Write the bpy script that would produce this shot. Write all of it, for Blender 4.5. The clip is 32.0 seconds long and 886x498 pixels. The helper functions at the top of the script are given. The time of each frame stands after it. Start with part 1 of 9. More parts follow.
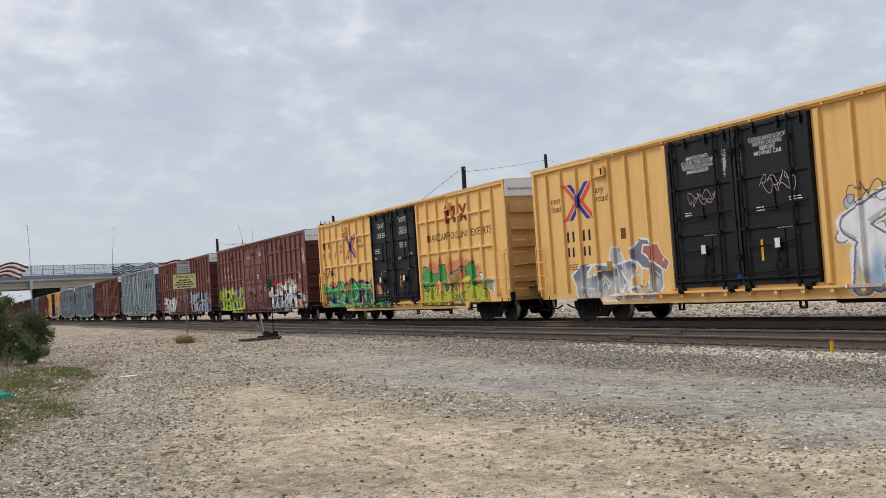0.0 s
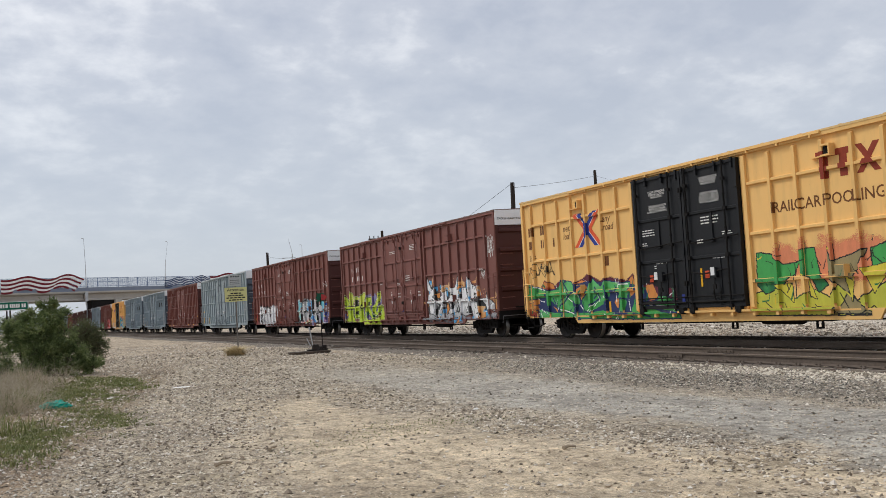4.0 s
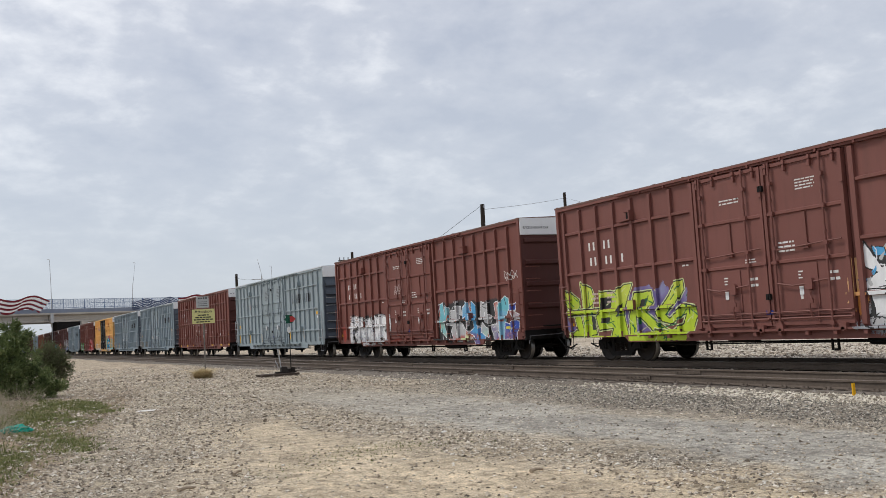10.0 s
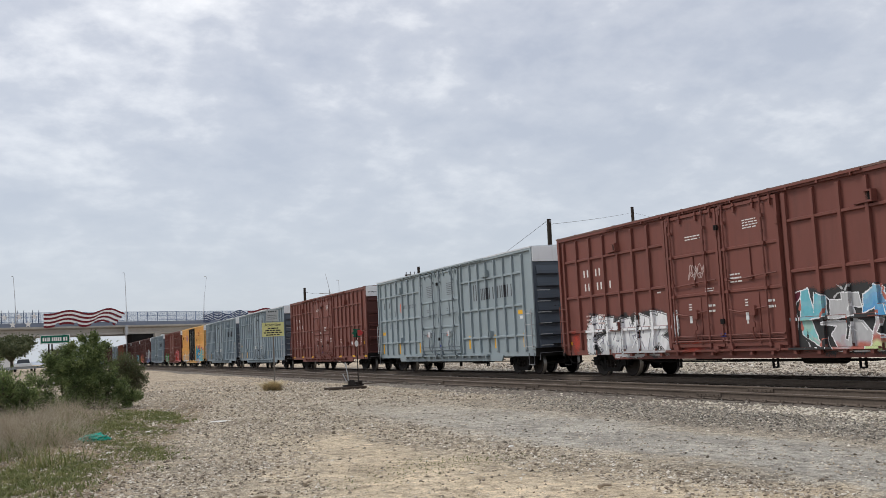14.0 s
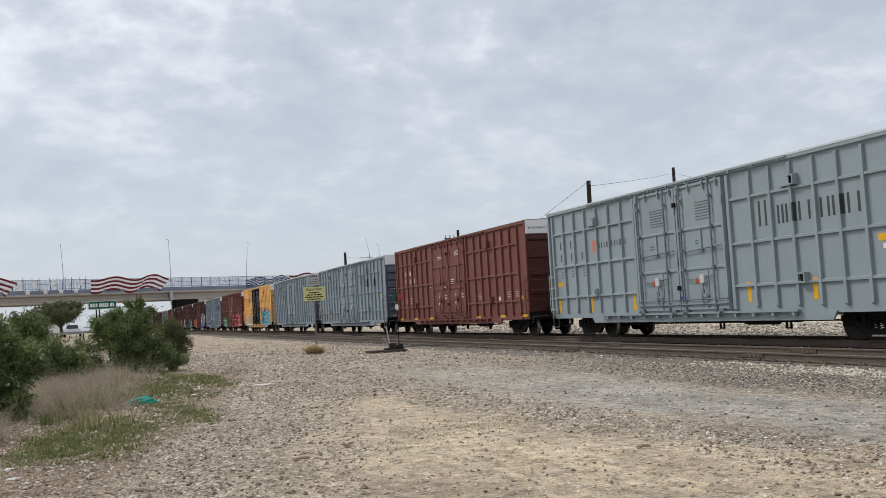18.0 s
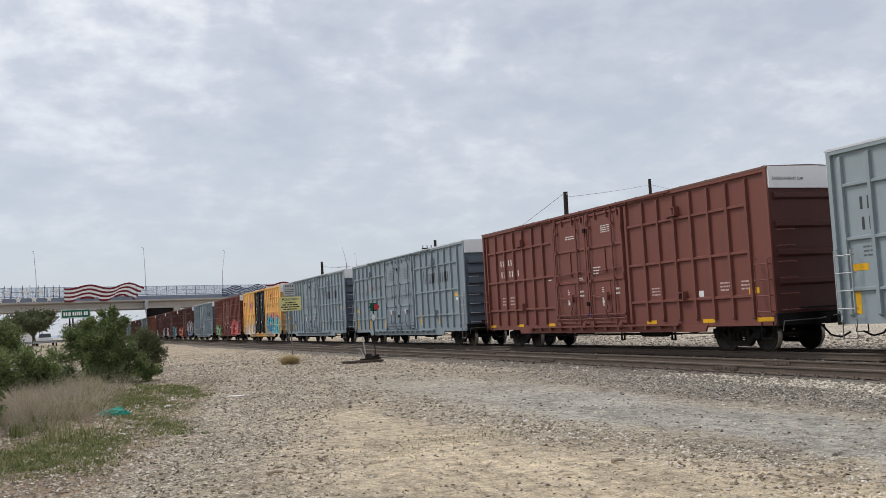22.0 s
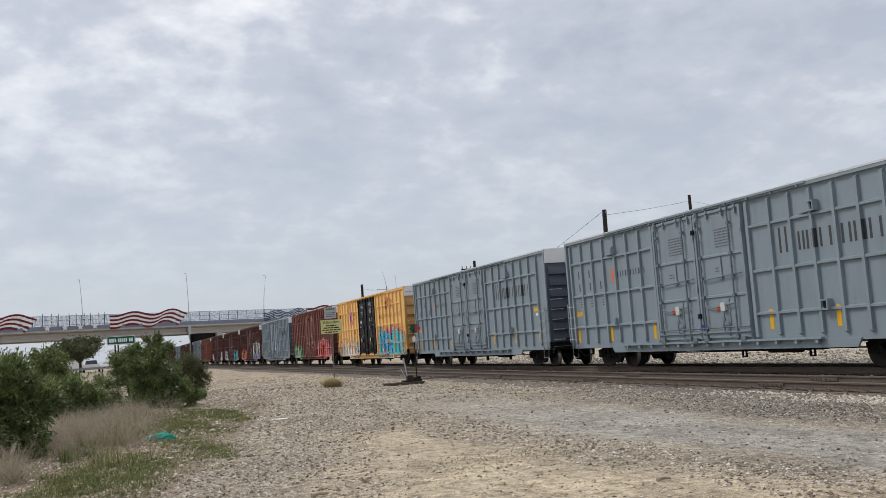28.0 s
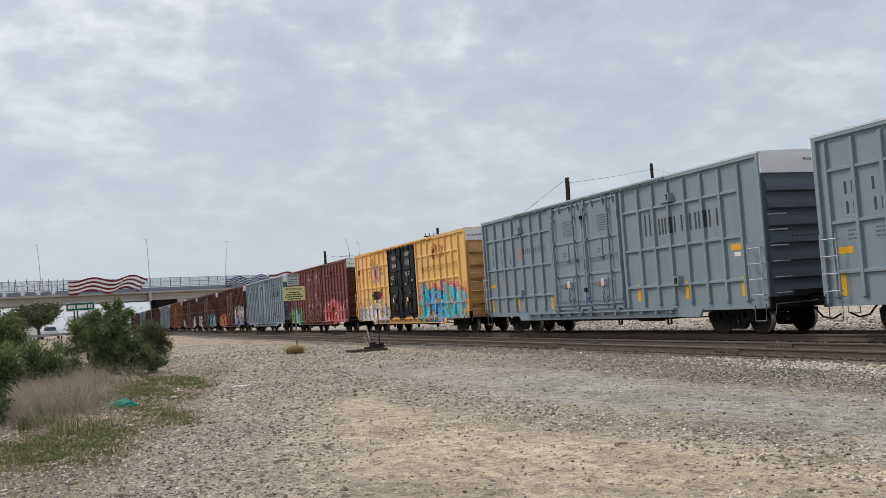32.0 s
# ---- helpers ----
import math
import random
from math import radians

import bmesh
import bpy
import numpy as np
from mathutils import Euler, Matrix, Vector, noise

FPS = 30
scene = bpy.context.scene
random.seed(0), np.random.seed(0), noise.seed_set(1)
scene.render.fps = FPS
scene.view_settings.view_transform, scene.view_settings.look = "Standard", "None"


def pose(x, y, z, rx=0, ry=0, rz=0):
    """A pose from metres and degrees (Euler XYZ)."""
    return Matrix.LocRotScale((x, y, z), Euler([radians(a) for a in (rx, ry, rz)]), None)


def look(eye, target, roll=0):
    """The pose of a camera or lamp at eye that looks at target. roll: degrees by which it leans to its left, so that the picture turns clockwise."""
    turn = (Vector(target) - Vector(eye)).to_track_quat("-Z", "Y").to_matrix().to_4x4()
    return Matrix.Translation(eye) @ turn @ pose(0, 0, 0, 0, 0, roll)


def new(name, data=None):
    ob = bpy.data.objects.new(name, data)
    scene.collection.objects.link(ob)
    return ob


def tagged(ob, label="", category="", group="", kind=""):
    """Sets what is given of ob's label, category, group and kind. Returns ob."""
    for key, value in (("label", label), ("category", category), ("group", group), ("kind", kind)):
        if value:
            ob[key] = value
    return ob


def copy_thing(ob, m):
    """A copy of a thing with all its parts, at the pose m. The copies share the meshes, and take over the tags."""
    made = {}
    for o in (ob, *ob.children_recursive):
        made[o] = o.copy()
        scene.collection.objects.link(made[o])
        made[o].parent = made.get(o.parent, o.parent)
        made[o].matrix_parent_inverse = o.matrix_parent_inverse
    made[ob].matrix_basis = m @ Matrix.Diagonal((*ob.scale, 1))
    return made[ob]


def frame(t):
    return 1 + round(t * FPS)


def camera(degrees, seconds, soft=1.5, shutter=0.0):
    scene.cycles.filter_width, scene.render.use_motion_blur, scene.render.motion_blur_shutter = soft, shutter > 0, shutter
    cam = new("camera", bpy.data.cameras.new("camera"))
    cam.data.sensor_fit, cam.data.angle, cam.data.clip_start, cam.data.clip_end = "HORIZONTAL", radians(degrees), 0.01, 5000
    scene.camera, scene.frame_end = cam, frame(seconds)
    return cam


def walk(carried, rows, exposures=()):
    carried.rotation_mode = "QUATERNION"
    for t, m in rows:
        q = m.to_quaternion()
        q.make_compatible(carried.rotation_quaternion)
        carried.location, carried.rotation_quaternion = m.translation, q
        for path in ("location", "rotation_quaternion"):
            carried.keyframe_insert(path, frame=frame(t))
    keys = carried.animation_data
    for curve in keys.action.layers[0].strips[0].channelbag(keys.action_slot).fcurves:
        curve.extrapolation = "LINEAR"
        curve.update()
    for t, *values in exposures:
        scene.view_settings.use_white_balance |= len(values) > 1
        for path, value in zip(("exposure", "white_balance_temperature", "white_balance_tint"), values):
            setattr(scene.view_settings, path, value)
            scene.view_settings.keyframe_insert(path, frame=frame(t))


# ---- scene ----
cam = camera(50.0, 32.0, soft=0.5)
EYE = 1.6
PATH = [
    (0.0, pose(0.063, 0.118, EYE + -0.012, 92.277, 3.910, -27.702)),
    (0.5, pose(0.264, 0.053, EYE + -0.018, 92.587, 3.759, -26.841)),
    (1.0, pose(0.487, 0.018, EYE + -0.009, 93.191, 3.580, -25.964)),
    (1.5, pose(0.465, 0.016, EYE + -0.008, 93.709, 3.361, -25.201)),
    (2.0, pose(0.236, 0.040, EYE + -0.010, 94.075, 3.258, -24.540)),
    (2.5, pose(0.057, 0.083, EYE + -0.004, 93.987, 3.308, -24.240)),
    (4.5, pose(0.002, 0.058, EYE + -0.013, 93.023, 3.252, -24.956)),
    (5.0, pose(0.049, 0.045, EYE + -0.018, 92.600, 3.063, -24.516)),
    (5.5, pose(0.022, 0.043, EYE + -0.009, 92.247, 3.015, -23.795)),
    (6.0, pose(-0.000, -0.000, EYE + -0.000, 92.153, 3.164, -22.939)),
    (6.5, pose(-0.006, 0.012, EYE + -0.009, 92.511, 3.265, -22.448)),
    (7.0, pose(-0.000, 0.001, EYE + -0.002, 93.110, 3.338, -22.549)),
    (7.5, pose(0.021, 0.022, EYE + -0.003, 93.823, 3.388, -23.080)),
    (8.0, pose(0.025, 0.010, EYE + 0.004, 94.427, 3.532, -23.705)),
    (8.5, pose(0.020, 0.028, EYE + 0.000, 94.728, 3.524, -24.325)),
    (9.0, pose(0.008, 0.035, EYE + 0.003, 94.717, 3.532, -25.094)),
    (9.5, pose(0.030, 0.040, EYE + -0.003, 94.580, 3.497, -25.949)),
    (10.0, pose(0.049, 0.081, EYE + -0.003, 94.579, 3.358, -26.615)),
    (10.5, pose(0.066, 0.093, EYE + -0.008, 94.653, 3.290, -26.495)),
    (11.0, pose(0.046, 0.039, EYE + -0.002, 94.604, 3.283, -25.723)),
    (11.5, pose(0.013, 0.004, EYE + 0.003, 94.414, 3.232, -24.673)),
    (12.0, pose(0.032, 0.037, EYE + -0.006, 94.284, 3.167, -23.909)),
    (12.5, pose(0.021, 0.012, EYE + -0.014, 94.393, 3.169, -23.566)),
    (13.0, pose(0.015, 0.016, EYE + -0.015, 94.779, 2.993, -23.380)),
    (13.5, pose(0.004, 0.006, EYE + 0.001, 95.332, 2.878, -23.127)),
    (14.0, pose(-0.013, 0.004, EYE + -0.009, 95.682, 2.885, -22.661)),
    (14.5, pose(-0.017, -0.022, EYE + -0.000, 95.692, 3.178, -22.113)),
    (15.0, pose(-0.033, -0.045, EYE + 0.004, 95.417, 3.341, -21.691)),
    (15.5, pose(-0.046, -0.032, EYE + -0.008, 95.145, 3.476, -21.455)),
    (17.5, pose(-0.018, 0.016, EYE + -0.015, 93.957, 3.422, -21.103)),
    (18.0, pose(-0.001, -0.034, EYE + -0.012, 93.606, 3.299, -20.226)),
    (18.5, pose(-0.008, -0.080, EYE + -0.006, 93.559, 3.303, -19.592)),
    (19.0, pose(-0.017, -0.072, EYE + 0.006, 93.787, 3.309, -19.606)),
    (19.5, pose(-0.002, -0.025, EYE + 0.002, 94.135, 3.217, -20.322)),
    (20.0, pose(0.012, -0.026, EYE + -0.007, 94.414, 3.399, -21.250)),
    (20.5, pose(0.019, -0.022, EYE + -0.009, 94.521, 3.399, -21.911)),
    (21.0, pose(0.000, -0.045, EYE + 0.003, 94.487, 3.395, -22.080)),
    (21.5, pose(0.004, -0.041, EYE + 0.007, 94.309, 3.205, -21.872)),
    (22.0, pose(0.024, -0.025, EYE + 0.027, 94.103, 3.094, -21.610)),
    (22.5, pose(0.006, -0.029, EYE + 0.017, 93.993, 3.040, -21.426)),
    (23.0, pose(-0.004, -0.023, EYE + 0.011, 94.195, 3.218, -21.473)),
    (23.5, pose(-0.004, -0.024, EYE + 0.008, 94.482, 3.412, -21.583)),
    (24.0, pose(-0.001, 0.002, EYE + 0.007, 94.800, 3.578, -21.687)),
    (24.5, pose(0.008, 0.004, EYE + 0.006, 95.099, 3.627, -21.602)),
    (26.5, pose(0.005, 0.002, EYE + 0.004, 96.291, 3.982, -21.171)),
    (27.0, pose(0.003, 0.003, EYE + 0.003, 96.325, 4.109, -20.902)),
    (27.5, pose(0.013, -0.012, EYE + 0.013, 96.057, 4.043, -20.170)),
    (28.0, pose(0.005, -0.062, EYE + 0.016, 95.519, 3.996, -19.165)),
    (28.5, pose(0.013, -0.087, EYE + 0.015, 94.927, 4.075, -18.478)),
    (29.0, pose(-0.035, -0.095, EYE + 0.014, 94.455, 4.375, -18.761)),
    (29.5, pose(-0.114, -0.003, EYE + 0.013, 94.335, 4.749, -20.074)),
    (30.0, pose(-0.123, 0.052, EYE + 0.017, 94.299, 4.721, -21.507)),
    (30.5, pose(-0.065, 0.057, EYE + 0.011, 94.159, 4.285, -22.170)),
    (31.0, pose(0.035, -0.030, EYE + -0.007, 93.935, 3.724, -21.844)),
    (31.5, pose(0.053, -0.088, EYE + 0.003, 93.688, 3.569, -21.261)),
    (32.0, pose(0.008, -0.095, EYE + 0.026, 93.368, 3.937, -21.387)),
]
walk(cam, PATH, [(0.0, -0.04), (2.0, -0.05), (6.0, 0.03), (24.0, 0.03), (27.0, -0.02), (30.0, -0.05), (32.0, -0.03)])

# how far the train has rolled, second by second: metres from its place at 6 s
ROLLED = [
    (0.0, -24.333),
    (1.0, -20.322),
    (2.0, -16.227),
    (2.5, -14.169),
    (4.5, -6.189),
    (5.0, -4.165),
    (6.0, -0.000),
    (7.0, 4.226),
    (8.0, 8.356),
    (9.0, 12.535),
    (10.0, 16.686),
    (11.0, 20.767),
    (12.0, 24.848),
    (13.0, 28.943),
    (14.0, 33.105),
    (15.0, 37.249),
    (15.5, 39.314),
    (17.5, 47.508),
    (18.0, 49.517),
    (19.0, 53.525),
    (20.0, 57.656),
    (21.0, 61.808),
    (22.0, 65.973),
    (23.0, 70.130),
    (24.0, 74.228),
    (24.5, 76.316),
    (26.5, 84.668),
    (27.0, 86.744),
    (28.0, 90.830),
    (29.0, 94.851),
    (30.0, 98.855),
    (31.0, 102.748),
    (32.0, 106.633),
]

# ---- sky and sun: bright overcast day ----
world = bpy.data.worlds.new("overcast_sky")
scene.world = world
world.use_nodes = True
wn, wl = world.node_tree.nodes, world.node_tree.links
wn.clear()
SUN_HEIGHT, SUN_TURN = radians(49), radians(-50)


def wnode(kind, **kw):
    n = wn.new(kind)
    for k, v in kw.items():
        n.inputs[k].default_value = v
    return n


w_out = wnode("ShaderNodeOutputWorld")
w_sky = wnode("ShaderNodeTexSky")
w_sky.sky_type, w_sky.sun_disc = "NISHITA", False
w_sky.sun_elevation, w_sky.sun_rotation = SUN_HEIGHT, SUN_TURN
w_bg1 = wnode("ShaderNodeBackground", Strength=0.10)
wl.new(w_sky.outputs[0], w_bg1.inputs["Color"])
w_co = wnode("ShaderNodeTexCoord")
w_sep = wnode("ShaderNodeSeparateXYZ")
wl.new(w_co.outputs["Generated"], w_sep.inputs[0])


def wmath(op, a, b=0.0):
    n = wn.new("ShaderNodeMath")
    n.operation = op
    for i, v in enumerate((a, b)):
        if isinstance(v, (int, float)):
            n.inputs[i].default_value = v
        else:
            wl.new(v, n.inputs[i])
    return n.outputs[0]


w_z = wmath("MAXIMUM", w_sep.outputs[2], 0.0)
w_den = wmath("ADD", w_z, 0.34)
w_vec = wn.new("ShaderNodeCombineXYZ")
wl.new(wmath("DIVIDE", w_sep.outputs[0], w_den), w_vec.inputs[0])
wl.new(wmath("DIVIDE", w_sep.outputs[1], w_den), w_vec.inputs[1])


def wnoise(scale, detail, rough, dist):
    n = wnode("ShaderNodeTexNoise", Scale=scale, Detail=detail, Roughness=rough, Distortion=dist)
    wl.new(w_vec.outputs[0], n.inputs["Vector"])
    return n.outputs["Fac"]


w_a, w_b, w_c = wnoise(1.1, 3.0, 0.5, 0.25), wnoise(4.2, 6.0, 0.56, 0.15), wnoise(12.0, 5.0, 0.55, 0.1)
w_mix = wmath("ADD", wmath("MULTIPLY", w_a, 0.36), wmath("ADD", wmath("MULTIPLY", w_b, 0.37), wmath("MULTIPLY", w_c, 0.27)))
w_ramp = wn.new("ShaderNodeValToRGB")
els = w_ramp.color_ramp.elements
els[0].position, els[0].color = 0.385, (0.44, 0.475, 0.56, 1)
els[1].position, els[1].color = 0.605, (0.90, 0.905, 0.925, 1)
mid = els.new(0.49)
mid.color = (0.565, 0.59, 0.655, 1)
wl.new(w_mix, w_ramp.inputs[0])
# the cloud sheet thickens to an even pale grey near the horizon
w_low = wn.new("ShaderNodeMapRange")
w_low.inputs["From Min"].default_value, w_low.inputs["From Max"].default_value = 0.02, 0.36
wl.new(w_z, w_low.inputs["Value"])
w_cmix = wn.new("ShaderNodeMix")
w_cmix.data_type = "RGBA"
w_cmix.inputs["A"].default_value = (0.495, 0.538, 0.604, 1)
wl.new(w_low.outputs[0], w_cmix.inputs["Factor"])
wl.new(w_ramp.outputs[0], w_cmix.inputs["B"])
w_bg2 = wnode("ShaderNodeBackground", Strength=1.18)
wl.new(w_cmix.outputs["Result"], w_bg2.inputs["Color"])
w_sh = wn.new("ShaderNodeMixShader")
w_sh.inputs[0].default_value = 0.86
wl.new(w_bg1.outputs[0], w_sh.inputs[1])
wl.new(w_bg2.outputs[0], w_sh.inputs[2])
wl.new(w_sh.outputs[0], w_out.inputs["Surface"])

sun = new("sun", bpy.data.lights.new("sun", "SUN"))
sun.data.energy, sun.data.angle, sun.data.color = 1.7, radians(14), (1.0, 0.96, 0.90)
sun.matrix_world = look((-24, 20, 36), (0, 0, 0))
scene.view_settings.exposure = 0.0


# ---- materials ----
def material(name, rough=0.8, metal=0.0):
    m = bpy.data.materials.new(name)
    m.use_nodes = True
    b = m.node_tree.nodes["Principled BSDF"]
    b.inputs["Roughness"].default_value, b.inputs["Metallic"].default_value = rough, metal
    b.inputs["Specular IOR Level"].default_value = 0.3
    return m, m.node_tree.nodes, m.node_tree.links, b


def noise_node(n, l, vec, scale, detail=4.0, rough=0.55, dist=0.0):
    t = n.new("ShaderNodeTexNoise")
    for k, v in (("Scale", scale), ("Detail", detail), ("Roughness", rough), ("Distortion", dist)):
        t.inputs[k].default_value = v
    l.new(vec, t.inputs["Vector"])
    return t.outputs["Fac"]


def ramp_node(n, l, fac, stops):
    r = n.new("ShaderNodeValToRGB")
    e = r.color_ramp.elements
    e[0].position, e[0].color = stops[0][0], (*stops[0][1], 1)
    e[1].position, e[1].color = stops[-1][0], (*stops[-1][1], 1)
    for p, c in stops[1:-1]:
        e.new(p).color = (*c, 1)
    l.new(fac, r.inputs[0])
    return r.outputs[0]


def mix_node(n, l, fac, a, b, mode="MIX"):
    x = n.new("ShaderNodeMix")
    x.data_type, x.blend_type = "RGBA", mode
    for sock, v in (("Factor", fac), ("A", a), ("B", b)):
        if isinstance(v, tuple):
            x.inputs[sock].default_value = (*v, 1)
        elif isinstance(v, (int, float)):
            x.inputs[sock].default_value = v
        else:
            l.new(v, x.inputs[sock])
    return x.outputs["Result"]


def math_node(n, l, op, a, b=0.0, clamp=False):
    x = n.new("ShaderNodeMath")
    x.operation, x.use_clamp = op, clamp
    for i, v in enumerate((a, b)):
        if isinstance(v, (int, float)):
            x.inputs[i].default_value = v
        else:
            l.new(v, x.inputs[i])
    return x.outputs[0]


def bump_node(n, l, b, height, strength=0.3, dist=0.02):
    x = n.new("ShaderNodeBump")
    x.inputs["Strength"].default_value, x.inputs["Distance"].default_value = strength, dist
    l.new(height, x.inputs["Height"])
    l.new(x.outputs[0], b.inputs["Normal"])


def coords(n, which="Object", scale=(1, 1, 1)):
    return n.new("ShaderNodeTexCoord").outputs[which]


def stretched(n, l, vec, scale):
    m = n.new("ShaderNodeMapping")
    m.inputs["Scale"].default_value = scale
    l.new(vec, m.inputs["Vector"])
    return m.outputs[0]


def painted(name, base, dirt, rust=(0.13, 0.06, 0.035), rough=0.55, wear=0.5, faded=0.12):
    """Weathered railcar paint: fading in broad patches, streaks that run down, fine grime, sparse rust."""
    m, n, l, b = material(name, rough)
    v = coords(n)
    broad = noise_node(n, l, v, 0.7, 4, 0.6)
    streak = noise_node(n, l, stretched(n, l, v, (1.6, 2.2, 0.40)), 1.5, 5, 0.62)
    fine = noise_node(n, l, v, 22, 5, 0.7)
    tint = n.new("ShaderNodeObjectInfo").outputs["Random"]
    c = mix_node(n, l, math_node(n, l, "MULTIPLY", broad, faded * 3.0, True), base, tuple(min(1, x * 1.22 + 0.03) for x in base))
    sfac = n.new("ShaderNodeMapRange")
    sfac.inputs["From Min"].default_value, sfac.inputs["From Max"].default_value = 0.50, 0.78
    l.new(streak, sfac.inputs["Value"])
    c = mix_node(n, l, math_node(n, l, "MULTIPLY", sfac.outputs[0], wear), c, dirt)
    ffac = n.new("ShaderNodeMapRange")
    ffac.inputs["From Min"].default_value, ffac.inputs["From Max"].default_value = 0.66, 0.74
    l.new(fine, ffac.inputs["Value"])
    c = mix_node(n, l, math_node(n, l, "MULTIPLY", ffac.outputs[0], wear * 0.8), c, rust)
    val = n.new("ShaderNodeHueSaturation")
    l.new(math_node(n, l, "ADD", math_node(n, l, "MULTIPLY", tint, 0.10), 0.95), val.inputs["Value"])
    l.new(c, val.inputs["Color"])
    l.new(val.outputs[0], b.inputs["Base Color"])
    l.new(math_node(n, l, "ADD", math_node(n, l, "MULTIPLY", fine, 0.25), rough - 0.1), b.inputs["Roughness"])
    bump_node(n, l, b, noise_node(n, l, stretched(n, l, v, (1.0, 1.0, 0.7)), 1.5, 3), 0.4, 0.035)
    return m


def plain(name, base, rough=0.7, metal=0.0, vary=0.25, scale=9.0, bump=0.0):
    m, n, l, b = material(name, rough, metal)
    v = coords(n)
    f = noise_node(n, l, v, scale, 5, 0.65)
    g = noise_node(n, l, v, scale * 0.12, 3, 0.5)
    f2 = math_node(n, l, "ADD", math_node(n, l, "MULTIPLY", f, 0.6), math_node(n, l, "MULTIPLY", g, 0.4))
    lo, hi = tuple(x * (1 - vary) for x in base), tuple(min(1, x * (1 + vary)) for x in base)
    l.new(ramp_node(n, l, f2, [(0.3, lo), (0.7, hi)]), b.inputs["Base Color"])
    if bump:
        bump_node(n, l, b, f, bump, 0.01)
    return m


def islands(name, stops, rough=0.9):
    """Loose pieces in one mesh, each with a shade of its own."""
    m, n, l, b = material(name, rough)
    r = n.new("ShaderNodeNewGeometry").outputs["Random Per Island"]
    c = ramp_node(n, l, r, stops)
    f = noise_node(n, l, coords(n), 60, 4, 0.7)
    c = mix_node(n, l, 0.35, c, ramp_node(n, l, f, [(0.3, (0.35, 0.33, 0.3)), (0.7, (0.8, 0.78, 0.74))]), "MULTIPLY")
    l.new(c, b.inputs["Base Color"])
    return m


def leafy(name, stops, rough=0.55, through_light=0.25):
    m, n, l, b = material(name, rough)
    r = n.new("ShaderNodeNewGeometry").outputs["Random Per Island"]
    spray = n.new("ShaderNodeMapRange")
    spray.inputs["From Min"].default_value, spray.inputs["From Max"].default_value = 0.34, 0.66
    l.new(noise_node(n, l, coords(n), 2.6, 4, 0.6), spray.inputs["Value"])
    c = ramp_node(n, l, math_node(n, l, "ADD", math_node(n, l, "MULTIPLY", r, 0.5), math_node(n, l, "MULTIPLY", spray.outputs[0], 0.5)), stops)
    l.new(c, b.inputs["Base Color"])
    tr = n.new("ShaderNodeBsdfTranslucent")
    l.new(c, tr.inputs["Color"])
    mx = n.new("ShaderNodeMixShader")
    mx.inputs[0].default_value = through_light
    l.new(b.outputs[0], mx.inputs[1])
    l.new(tr.outputs[0], mx.inputs[2])
    l.new(mx.outputs[0], n["Material Output"].inputs["Surface"])
    return m


YELLOW = painted("yellow_paint", (0.80, 0.485, 0.168), (0.50, 0.30, 0.12), wear=0.35)
BROWN = painted("brown_paint", (0.188, 0.070, 0.056), (0.11, 0.052, 0.042), wear=0.40)
RED_OXIDE = painted("red_oxide_paint", (0.172, 0.057, 0.043), (0.095, 0.045, 0.036), wear=0.45)
DARKBROWN = painted("dark_brown_paint", (0.090, 0.032, 0.026), (0.055, 0.030, 0.026), wear=0.5)
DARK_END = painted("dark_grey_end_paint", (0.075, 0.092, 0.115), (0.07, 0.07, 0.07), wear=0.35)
GREY = painted("grey_paint", (0.230, 0.282, 0.314), (0.15, 0.15, 0.145), wear=0.30)
PALE_GREY = painted("light_grey_paint", (0.268, 0.318, 0.338), (0.20, 0.20, 0.195), wear=0.25)
GREY_ROD = painted("grey_rod_paint", (0.15, 0.18, 0.20), (0.10, 0.10, 0.10), wear=0.4)
# yellow ends: grime, plus the end's shade put into the darker base
YELLOW_END_SHADED = painted("shaded_grimy_yellow_end_paint", (0.50, 0.285, 0.10), (0.22, 0.13, 0.06), wear=0.6)
# brown darkened for the ends: shade between cars put into the colour
BROWN_END_SHADED = painted("shaded_brown_end_paint", (0.075, 0.022, 0.018), (0.05, 0.025, 0.02), wear=0.4)
BLACK = painted("black_door_paint", (0.008, 0.009, 0.011), (0.03, 0.028, 0.025), wear=0.35, faded=0.02)
REDBROWN = painted("rusty_orange_paint", (0.21, 0.072, 0.042), (0.10, 0.05, 0.035), wear=0.5)
YELLOW_ROOF = painted("yellow_roof_edge", (0.70, 0.47, 0.20), (0.30, 0.20, 0.10), wear=0.5)
PALE_ROOF = painted("galvanised_roof", (0.58, 0.60, 0.62), (0.36, 0.34, 0.32), wear=0.4, rough=0.5)
DARK_ROOF = painted("dusty_brown_roof", (0.16, 0.085, 0.065), (0.10, 0.07, 0.06), wear=0.4)
END_WHITE = painted("end_panel_white", (0.74, 0.74, 0.74), (0.40, 0.38, 0.36), wear=0.35)
UNDER = plain("grimy_underframe", (0.009, 0.008, 0.0075), 0.9, vary=0.4, bump=0.3)
WHEEL = plain("wheel_steel", (0.026, 0.021, 0.018), 0.6, 0.3, vary=0.3)
TREAD = plain("polished_tread", (0.30, 0.29, 0.28), 0.35, 0.9)
RAIL = plain("rusty_rail", (0.118, 0.092, 0.073), 0.8, 0.0, vary=0.3, scale=14)
RAILTOP = plain("worn_rail_head", (0.25, 0.205, 0.17), 0.5, 0.4, vary=0.2)
TIE = plain("weathered_tie", (0.075, 0.058, 0.046), 0.95, vary=0.45, scale=18, bump=0.5)
STEEL = plain("dull_steel", (0.20, 0.20, 0.21), 0.5, 0.7)
